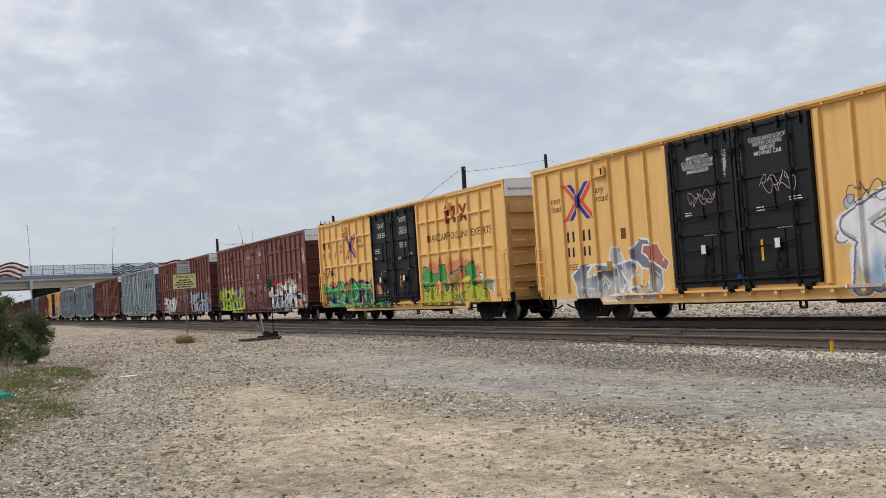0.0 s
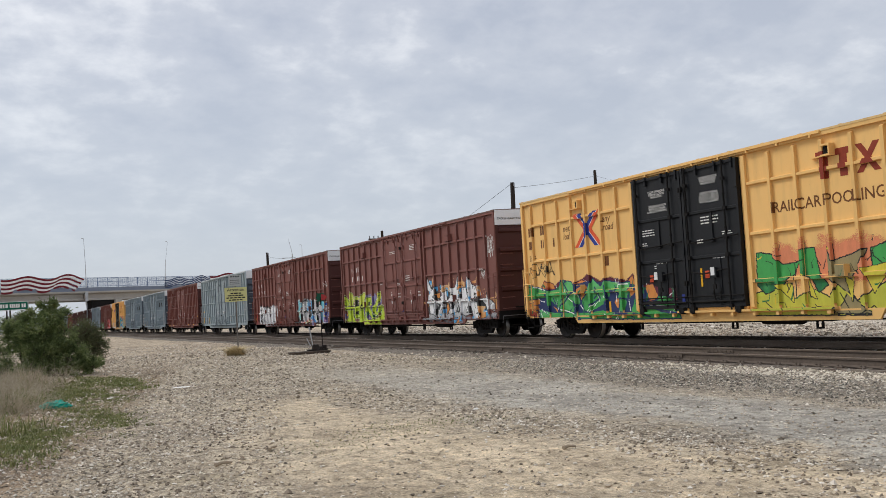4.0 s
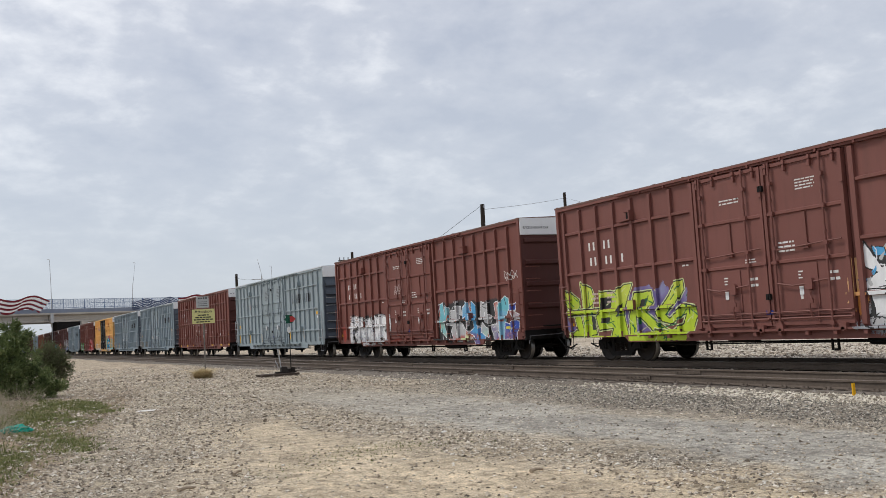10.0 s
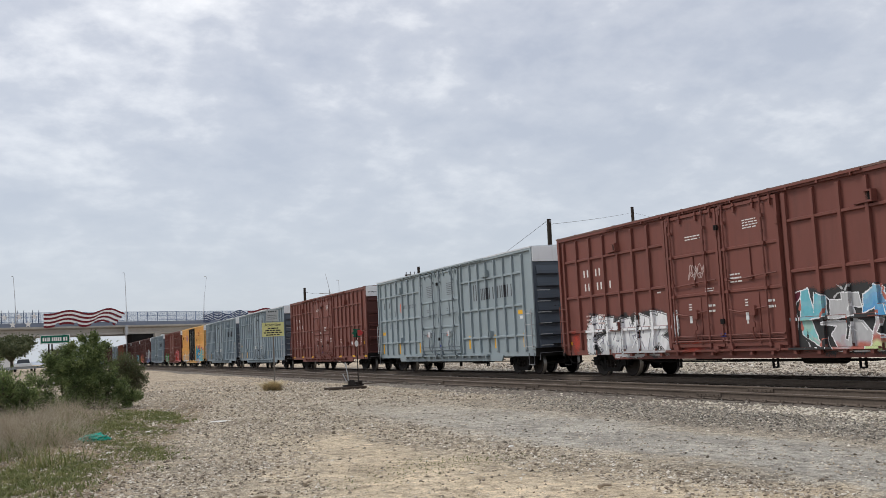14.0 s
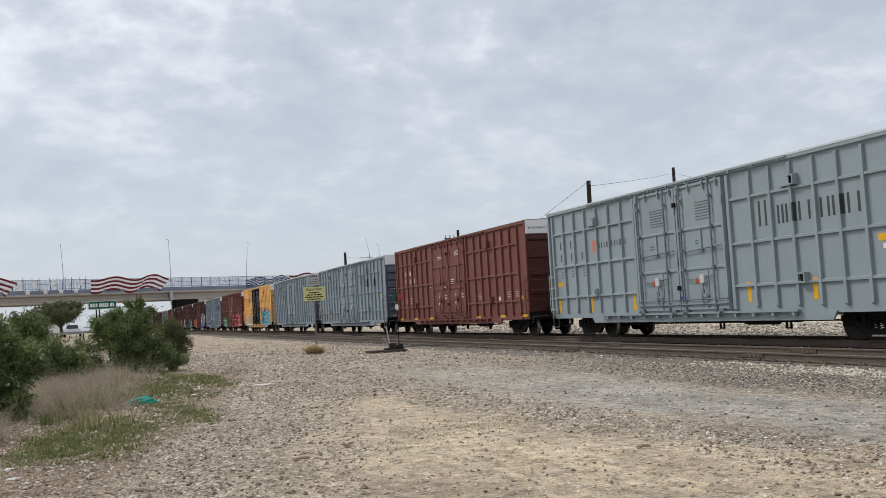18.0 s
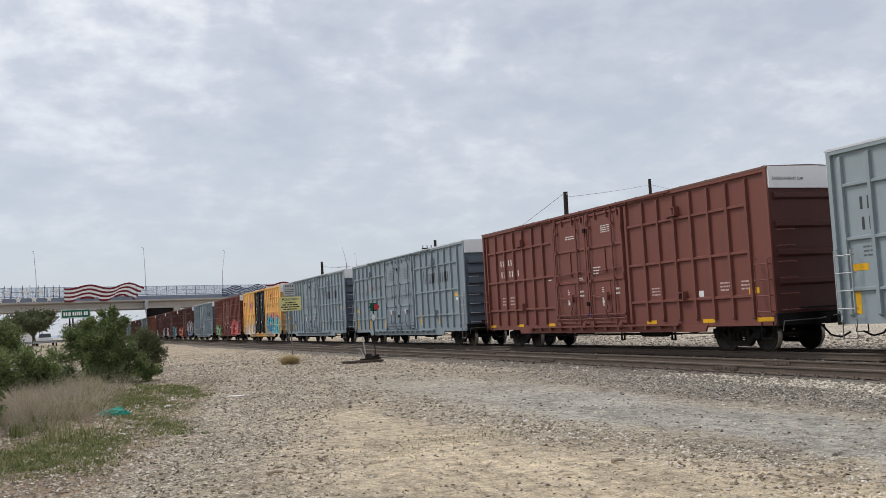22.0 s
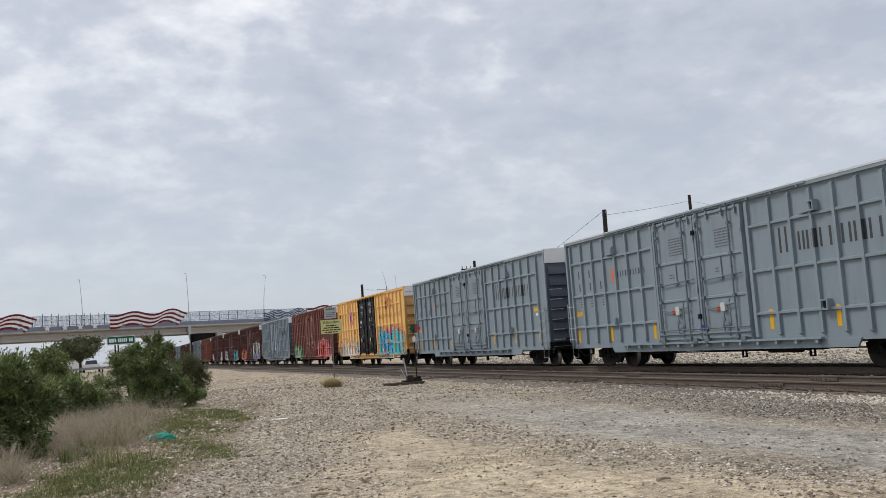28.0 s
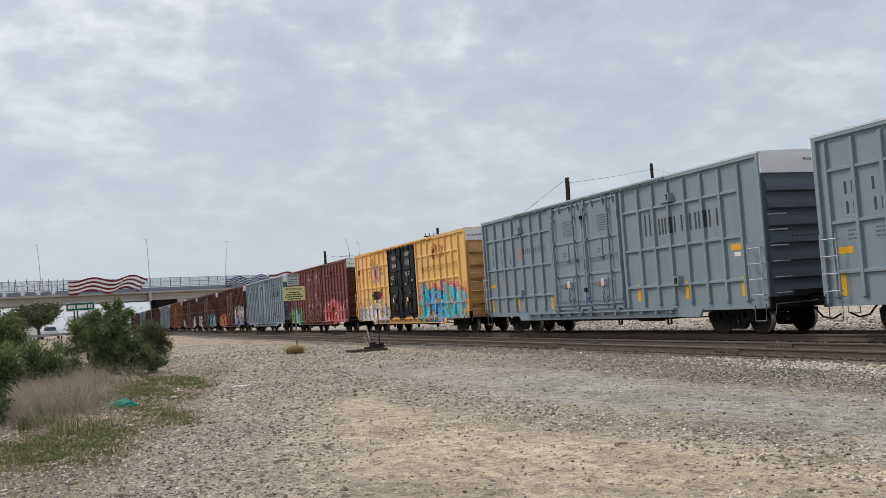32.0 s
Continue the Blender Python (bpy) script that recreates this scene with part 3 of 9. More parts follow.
def coarse_place(rng, k):
    """Larger stones and clods in loose drifts, thick towards the weeds and thin on the worn dirt."""
    d = 6.0 + 44 * rng.random(k) ** 1.25
    a = np.radians(-6 + 58 * rng.random(k))
    p = np.stack([d * np.sin(a), d * np.cos(a)], 1)
    drift = np.array([noise.noise((x * 0.5, y * 0.35, 12.0)) for x, y in p])
    worn = (p[:, 0] > p[:, 1] * 0.27) & (p[:, 0] < 5.6) & (p[:, 1] < 17)
    keep = rng.random(k) < np.where(worn, 0.03, 0.55) + np.where(worn, 0.2, 0.6) * drift
    return p[keep & ((p[:, 0] < 6.6) | ((p[:, 1] > 24) & (p[:, 0] < 12)))]


scatter("coarse_gravel", "coarse brown and grey stones strewn over the yard", STONE_BROWN, 48000, coarse_place, (0.011, 0.031), 14, 0.75, grow=0.03)


# ---- railway tracks ----
def rail_outline(h):
    """Cross-section of a flat-bottomed rail, top at 0."""
    r = [(-0.070, -h), (0.070, -h), (0.070, -h + 0.012), (0.012, -h + 0.035), (0.010, -0.045), (0.036, -0.036), (0.036, -0.006), (0.028, 0.0)]
    return r + [(-p, q) for p, q in r[::-1] if (-p, q) not in r][:6]


def sweep_rail(name, path, parent):
    """A rail along points (x, y); its head is worn bright."""
    bm = bmesh.new()
    out = rail_outline(0.17)
    rings = []
    for x, y in path:
        rings.append([bm.verts.new((x + p, y, RAIL_Z + q)) for p, q in out])
    k = len(out)
    for a, c in zip(rings, rings[1:]):
        for i in range(k):
            f = bm.faces.new((a[i], a[(i + 1) % k], c[(i + 1) % k], c[i]))
            if min(out[i][1], out[(i + 1) % k][1]) > -0.004:
                f.material_index = 1
    bm.faces.new(rings[0])
    bm.faces.new(rings[-1][::-1])
    return part(name, bm, (RAIL, RAILTOP), parent)


TIE_TOP = RAIL_Z - 0.175
tie_bm = bmesh.new()
prism(tie_bm, [(-0.115, -0.16), (0.115, -0.16), (0.115, -0.01), (0.105, 0.0), (-0.105, 0.0), (-0.115, -0.01)], "x", -1.32, 1.32)
TIE_MESH = mesh_of("tie", tie_bm, TIE)
plate_bm = bmesh.new()
box(plate_bm, -0.17, 0.17, -0.095, 0.095, 0.0, 0.018)
for sx in (-0.11, 0.11):
    for sy in (-0.05, 0.05):
        box(plate_bm, sx - 0.014, sx + 0.014, sy - 0.014, sy + 0.014, 0.018, 0.045)
PLATE_MESH = mesh_of("tie_plate", plate_bm, RAIL)


def railway(name, label, cx, y0, y1, tie_from, tie_count, seed):
    tr = thing(name, label, "railway track", kind="structure")
    ys = list(np.linspace(y0, y1, 60))
    for s in (-0.755, 0.755):
        sweep_rail("rail", [(cx + s, y) for y in ys], tr)
    rng = random.Random(seed)
    for i in range(tie_count):
        y = tie_from + 0.52 * i
        part("tie", TIE_MESH, None, tr, at=pose(cx + rng.uniform(-0.05, 0.05), y + rng.uniform(-0.03, 0.03), TIE_TOP - 0.012 * rng.random(), 0, 0, rng.uniform(-1.2, 1.2)))
    return tr


main_track = railway("main_track", "empty main track with rust-brown rails on dark ballast", MAIN_X, -60, 420, 2.0, 290, 1)
train_track = railway("train_track", "track under the freight train, rails on weathered ties", TRAIN_X, -60, 420, 6.0, 200, 2)

# joint bars bolted to the near rails, and plates under them
for y in (18.2, 26.9, 34.6, 47.0):
    for s in (-0.755, 0.755):
        bm = bmesh.new()
        for side in (-1, 1):
            box(bm, side * 0.014, side * 0.040, -0.45, 0.45, -0.125, -0.045)
            for k in range(6):
                tube(bm, [(side * 0.040, -0.375 + 0.15 * k, -0.085), (side * 0.070, -0.375 + 0.15 * k, -0.085)], 0.018, 6)
        part("joint_bar", bm, RAIL, main_track, at=pose(MAIN_X + s, y, RAIL_Z))
for i in range(40):
    part("tie_plate", PLATE_MESH, None, main_track, at=pose(MAIN_X - 0.755, 10.0 + 0.52 * i, TIE_TOP))

# turnout: a crossover that leaves the main track and runs to the train's track
turnout = thing("crossover_track", "turnout rails curving from the main track to the next one", "railway track", kind="structure")


def cross_x(y):
    t = min(1, max(0, (y - 40) / 46))
    return MAIN_X + (TRAIN_X - MAIN_X) * (3 * t * t - 2 * t ** 3)


for s in (-0.755, 0.755):
    sweep_rail("closure_rail", [(cross_x(y) + s, y) for y in np.linspace(40, 86, 40)], turnout)
for s in (-0.755 + 0.13, 0.755 - 0.13):
    sweep_rail("guard_rail", [(MAIN_X + s, y) for y in np.linspace(56, 62, 8)], turnout)
for i, y in enumerate(np.arange(36.5, 80, 0.56)):
    w = (cross_x(y) - MAIN_X)
    bm = bmesh.new()
    x0 = MAIN_X - 1.35
    prism(bm, [(-0.12, -0.16), (0.12, -0.16), (0.12, -0.006), (0.11, 0.0), (-0.11, 0.0), (-0.12, -0.006)], "x", x0, MAIN_X + 1.4 + w)
    part("switch_tie", bm, TIE, turnout, at=pose(0, y, TIE_TOP + 0.004))
    if i < 2:
        bm = bmesh.new()
        prism(bm, [(-0.12, -0.16), (0.12, -0.16), (0.12, -0.01), (0.11, 0.0), (-0.11, 0.0), (-0.12, -0.01)], "x", 10.28, 11.80)
        part("headblock_tie", bm, TIE, turnout, at=pose(0, y, 0.075))

# ballast bed: one low mound under both tracks
bm = bmesh.new()
prof = [(11.9, -0.08), (12.6, -0.03), (13.3, 0.002), (14.0, 0.010), (14.4, -0.025), (16.4, -0.025), (16.9, -0.065), (17.4, -0.025), (20.4, -0.025), (21.5, -0.07), (22.3, -0.12)]
rows = []
for y in np.concatenate([np.arange(-60, 0, 4.0), np.arange(0, 60, 0.5), np.arange(60, 421, 8.0)]):
    rows.append([bm.verts.new((x + 0.15 * noise.noise((x, y * 0.4, 1)), y, z + 0.02 * noise.noise((x * 2, y * 2, 7)))) for x, z in prof])
for a, c in zip(rows, rows[1:]):
    for i in range(len(prof) - 1):
        bm.faces.new((a[i], a[i + 1], c[i + 1], c[i])).smooth = True
m, n, l, b = material("ballast", 0.95)
v = coords(n)
vo = n.new("ShaderNodeTexVoronoi")
vo.inputs["Scale"].default_value = 17
l.new(v, vo.inputs["Vector"])
c = ramp_node(n, l, vo.outputs["Color"], [(0.1, (0.05, 0.045, 0.04)), (0.5, (0.17, 0.15, 0.125)), (0.9, (0.38, 0.34, 0.29))])
l.new(mix_node(n, l, noise_node(n, l, v, 0.5, 4), c, (0.20, 0.165, 0.13)), b.inputs["Base Color"])
bump_node(n, l, b, math_node(n, l, "MULTIPLY", vo.outputs["Distance"], -1.0), 0.9, 0.05)
thing("ballast_bed", "crushed stone ballast bed under the tracks", "ballast", kind="structure", mesh=mesh_of("ballast_bed", bm, m))


def ballast_place(rng, k):
    y = 7 + 24 * rng.random(k) ** 1.5
    x = 11.8 + 1.75 * rng.random(k)
    keep = rng.random(k) < np.clip(1.15 - (y - 10) / 9, 0.05, 1)
    return np.stack([x, y, np.interp(x, [11.8, 12.6, 13.3, 13.6], [-0.07, -0.04, -0.008, -0.004])], 1)[keep]


def dark_place(rng, k):
    y = 4 + 60 * rng.random(k) ** 1.3
    x = 12.4 + 9.2 * rng.random(k)
    keep = (np.abs(np.abs(x - MAIN_X) - 0.755) > 0.13) & (x > 13.5) & (np.abs(np.abs(x - TRAIN_X) - 0.755) > 0.13)
    return np.stack([x, y, np.full(k, -0.022)], 1)[keep]


scatter("pale_ballast_stones", "heap of pale crushed stone along the track edge", STONE_PALE, 26000, ballast_place, (0.013, 0.038), 5, 0.7, "ballast")
scatter("dark_ballast_stones", "dark oily ballast stones between the ties", STONE_DARK, 14000, dark_place, (0.02, 0.05), 6, 0.8, "ballast")


# ---- boxcars ----
BODY = 18.4
SKIN, POST_OUT = 1.515, 1.60       # wall sheet and outer face of the posts, from the centre line
H1, H2, H3 = 4.04, 2.76, 1.56      # horizontal stiffeners over the rail
EAVE = 4.91


def side_flip(s):
    """Pose that takes a part built for the near (-x) side to side s."""
    return pose(0, 0, 0) if s < 0 else pose(0, 0, 0, 0, 0, 180)


def wheel_mesh():
    bm = bmesh.new()
    prof = [(0.0, 0.10), (0.10, 0.10), (0.12, 0.05), (0.34, 0.025), (0.39, 0.065), (0.457, 0.065), (0.460, -0.045), (0.485, -0.060), (0.485, -0.085), (0.39, -0.085), (0.36, -0.035), (0.12, -0.05), (0.0, -0.06)]
    for sgn in (-1, 1):
        rings = []
        for r, w in prof:
            x = sgn * (0.755 + w)
            if r == 0:
                rings.append([bm.verts.new((x, 0, 0))])
            else:
                rings.append([bm.verts.new((x, r * math.cos(a), r * math.sin(a))) for a in (2 * math.pi * k / 24 for k in range(24))])
        for j, (a, c) in enumerate(zip(rings, rings[1:])):
            for k in range(24):
                q = [a[k % len(a)], a[(k + 1) % len(a)], c[(k + 1) % len(c)], c[k % len(c)]]
                f = bm.faces.new(list(dict.fromkeys(q)))
                f.smooth = True
                f.material_index = 1 if 5 <= j <= 6 else 0
    tube(bm, [(-1.02, 0, 0), (1.02, 0, 0)], 0.075, 10)
    for sgn in (-1, 1):
        for k in range(3):
            a = 2 * math.pi * k / 3
            tube(bm, [(sgn * 1.02, 0.045 * math.cos(a), 0.045 * math.sin(a)), (sgn * 1.045, 0.045 * math.cos(a), 0.045 * math.sin(a))], 0.016, 6)
    return mesh_of("wheelset", bm, WHEEL, TREAD)


def frame_mesh():
    """Cast side frame: arched top member, spring window, pedestals over the axle boxes."""
    bm = bmesh.new()
    top = [(-1.12, 0.50), (-1.12, 0.66), (-0.75, 0.70), (-0.45, 0.84), (0.45, 0.84), (0.75, 0.70), (1.12, 0.66), (1.12, 0.50), (0.78, 0.52), (0.48, 0.68), (-0.48, 0.68), (-0.78, 0.52)]
    prism(bm, top, "x", -1.06, -0.94)
    low = [(-0.80, 0.52), (-0.66, 0.58), (-0.36, 0.30), (0.36, 0.30), (0.66, 0.58), (0.80, 0.52), (0.45, 0.17), (-0.45, 0.17)]
    prism(bm, low, "x", -1.06, -0.94)
    for y in (-0.40, 0.40):
        prism(bm, [(y - 0.07, 0.28), (y + 0.07, 0.28), (y + 0.07, 0.72), (y - 0.07, 0.72)], "x", -1.05, -0.95)
    for y in (-0.89, 0.89):
        box(bm, -1.08, -0.90, y - 0.17, y + 0.17, 0.38, 0.62)
        tube(bm, [(-1.11, y, 0.46), (-1.07, y, 0.46)], 0.10, 10)
    return mesh_of("side_frame", bm, UNDER)


def spring_mesh():
    bm = bmesh.new()
    coil = [(-1.0 + 0.07 * math.cos(a), 0.07 * math.sin(a), 0.30 + 0.27 * a / 31.4) for a in (31.4 * i / 60 for i in range(61))]
    tube(bm, coil, 0.018, 5)
    return mesh_of("spring", bm, WHEEL)


WHEELSET, SIDE_FRAME, SPRING = wheel_mesh(), frame_mesh(), spring_mesh()


def truck(car, y):
    bm = bmesh.new()
    box(bm, -1.02, 1.02, -0.26, 0.26, 0.56, 0.76)
    box(bm, -0.35, 0.35, -0.35, 0.35, 0.50, 0.86)
    box(bm, -0.95, 0.95, -0.45, -0.36, 0.42, 0.54)
    box(bm, -0.95, 0.95, 0.36, 0.45, 0.42, 0.54)
    t = part("truck", bm, UNDER, car, "black cast steel two-axle truck", at=pose(0, y, 0))
    for s in (-1, 1):
        part("side_frame", SIDE_FRAME, None, t, at=side_flip(s))
        for dy in (-0.22, 0.0, 0.22):
            part("spring", SPRING, None, t, at=side_flip(s) @ pose(0, dy, 0))
    for dy in (-0.89, 0.89):
        part("wheelset", WHEELSET, None, t, at=pose(0, dy, 0.46))
    return t


def hat_post(z0, z1, width=0.10):
    """A pressed post on the wall, open shape closed to a trapezoid, ends sloped."""
    bm = bmesh.new()
    w, o = width / 2, POST_OUT - SKIN
    lo = [bm.verts.new((-SKIN + x, y, z)) for x, y, z in ((0, -w, z0), (-o, -w * 0.9, z0 + 0.05), (-o, w * 0.9, z0 + 0.05), (0, w, z0))]
    hi = [bm.verts.new((-SKIN + x, y, z)) for x, y, z in ((0, -w, z1), (-o, -w * 0.9, z1 - 0.05), (-o, w * 0.9, z1 - 0.05), (0, w, z1))]
    for i in range(4):
        bm.faces.new((lo[i], lo[(i + 1) % 4], hi[(i + 1) % 4], hi[i]))
    bm.faces.new(lo[::-1])
    bm.faces.new(hi)
    return bm


def spread(left, left_step, right, right_step):
    return [left - left_step * k for k in range(7, 0, -1)] + [right + right_step * k for k in range(1, 8)]


# per kind of side: where the posts stand and between which points the doors fill the opening
LAYOUT = {"smooth": (spread(-2.84, 0.80, 2.30, 0.85), -2.64, 2.08), "yellow": (spread(-2.50, 0.865, 2.30, 0.85), -2.40, 2.10), "other": (spread(-2.80, 0.86, 2.45, 0.835), -2.66, 2.14)}


def layout_of(car):
    """Post positions, left and right edge of the doors of this car."""
    return LAYOUT["smooth" if car.name == "yellow_boxcar" else "yellow" if car.name.startswith("yellow") else "other"]


def make_door(car, y, wide, paint, kind, rod_mat):
    """A plug door that fills half the opening: slab, pressed ribs, lock rods, handle box."""
    w = wide / 2 - 0.02
    bm = bmesh.new()
    box(bm, -1.590, -1.50, -w, w, 0.93, 4.77)
    d = part("door", bm, paint, car, at=pose(0, y, 0))
    edge = bmesh.new()
    for a, c in ((-w, -w + 0.09), (w - 0.09, w)):
        box(edge, -1.635, -1.59, a, c, 0.93, 4.77)
    for a, c in ((0.93, 1.03), (4.69, 4.77)):
        box(edge, -1.633, -1.59, -w + 0.09, w - 0.09, a, c)
    part("door_frame", edge, paint, d)
    levels = {"black": (3.52, 2.30, 1.12), "brown": (3.58, 2.42, 1.18), "grey": (3.40, 2.18, 1.14)}[kind]
    for z in levels:
        bm = bmesh.new()
        prism(bm, [(-1.59, z - 0.05), (-1.628, z - 0.03), (-1.628, z + 0.03), (-1.59, z + 0.05)], "y", -w + 0.09, w - 0.09)
        part("rib", bm, paint, d)
    for dy in (-0.62, 0.90):
        bm = bmesh.new()
        tube(bm, [(-1.672, dy, 0.80), (-1.672, dy, 4.80)], 0.027, 8)
        for z in (0.96, *levels[:2], 2.75, 4.30):
            box(bm, -1.70, -1.628, dy - 0.055, dy + 0.055, z - 0.045, z + 0.045)
        for z in (1.55, 3.0, 3.9):
            tube(bm, [(-1.672, dy, z - 0.03), (-1.672, dy, z + 0.03)], 0.04, 8)
        part("lock_rod", bm, rod_mat, d)
    # channel down the middle of the upper half, ending at the bell crank
    bm = bmesh.new()
    box(bm, -1.626, -1.59, -0.05, 0.05, 2.80, levels[0] - 0.06)
    box(bm, -1.66, -1.59, -0.10, 0.10, 2.68, 2.80)
    part("crank_channel", bm, paint, d)
    bm = bmesh.new()
    tube(bm, [(-1.668, 0.90, 2.70), (-1.668, 0.05, 2.74), (-1.668, -0.62, 2.78), (-1.668, -1.05, 2.79)], 0.019, 6)
    part("crank_rod", bm, rod_mat, d)
    # gear plate, gear box, arms to the rods and the hanging handle
    bm = bmesh.new()
    box(bm, -1.612, -1.59, -0.26, 0.20, 1.30, levels[1] - 0.08)
    part("gear_plate", bm, paint, d)
    bm = bmesh.new()
    prism(bm, [(-0.15, 1.73), (0.03, 1.73), (0.05, 1.76), (0.05, 1.96), (0.02, 1.99), (-0.13, 1.99), (-0.16, 1.95), (-0.16, 1.76)], "x", -1.712, -1.612)
    part("handle_box", bm, {"black": BLACK, "brown": paint, "grey": BRUSHED}[kind], d, "door gear box with a hanging handle")
    bm = bmesh.new()
    tube(bm, [(-1.68, 0.07, 1.86), (-1.68, 0.42, 1.84), (-1.672, 0.90, 1.92)], 0.021, 6)
    tube(bm, [(-1.68, -0.19, 1.90), (-1.672, -0.62, 1.94)], 0.021, 6)
    tube(bm, [(-1.70, -0.10, 1.70), (-1.73, -0.12, 1.52), (-1.73, -0.06, 1.34), (-1.70, -0.08, 1.12)], 0.023, 6)
    box(bm, -1.75, -1.71, -0.17, -0.05, 1.42, 1.54)
    tube(bm, [(-1.66, -0.24, 1.34), (-1.66, -0.24, 0.98)], 0.017, 6)
    part("handle", bm, rod_mat, d)
    # bars along the foot of the door, hangers over its head, lugs and latch blocks on its edges
    for z, r in ((1.24, 0.020), (1.09, 0.026)):
        bm = bmesh.new()
        tube(bm, [(-1.66, -w + 0.02, z), (-1.66, w - 0.02, z)], r, 6)
        part("foot_bar", bm, rod_mat, d)
    for dy in (-0.95, -0.30, 0.45, 1.02):
        bm = bmesh.new()
        box(bm, -1.66, -1.592, dy - 0.03, dy + 0.03, 4.54, 4.80)
        box(bm, -1.68, -1.592, dy - 0.055, dy + 0.055, 4.70, 4.76)
        part("hanger", bm, paint, d)
    for z in (4.12, 2.50, 1.35):
        bm = bmesh.new()
        box(bm, -1.675, -1.60, -w - 0.03, -w + 0.06, z - 0.10, z + 0.10)
        part("edge_lug", bm, paint, d)
    for z in (4.22, 1.62):
        bm = bmesh.new()
        box(bm, -1.69, -1.60, (w - 0.05) if y < 0 else (-w - 0.01), (w + 0.01) if y < 0 else (-w + 0.05), z - 0.07, z + 0.07)
        part("latch_block", bm, UNDER, d)
    for dy in (-0.9, 0.9):
        bm = bmesh.new()
        box(bm, -1.72, -1.60, dy - 0.10, dy + 0.10, 0.80, 0.95)
        tube(bm, [(-1.72, dy, 0.82), (-1.60, dy, 0.82)], 0.05, 8)
        part("roller", bm, rod_mat, d)
    return d


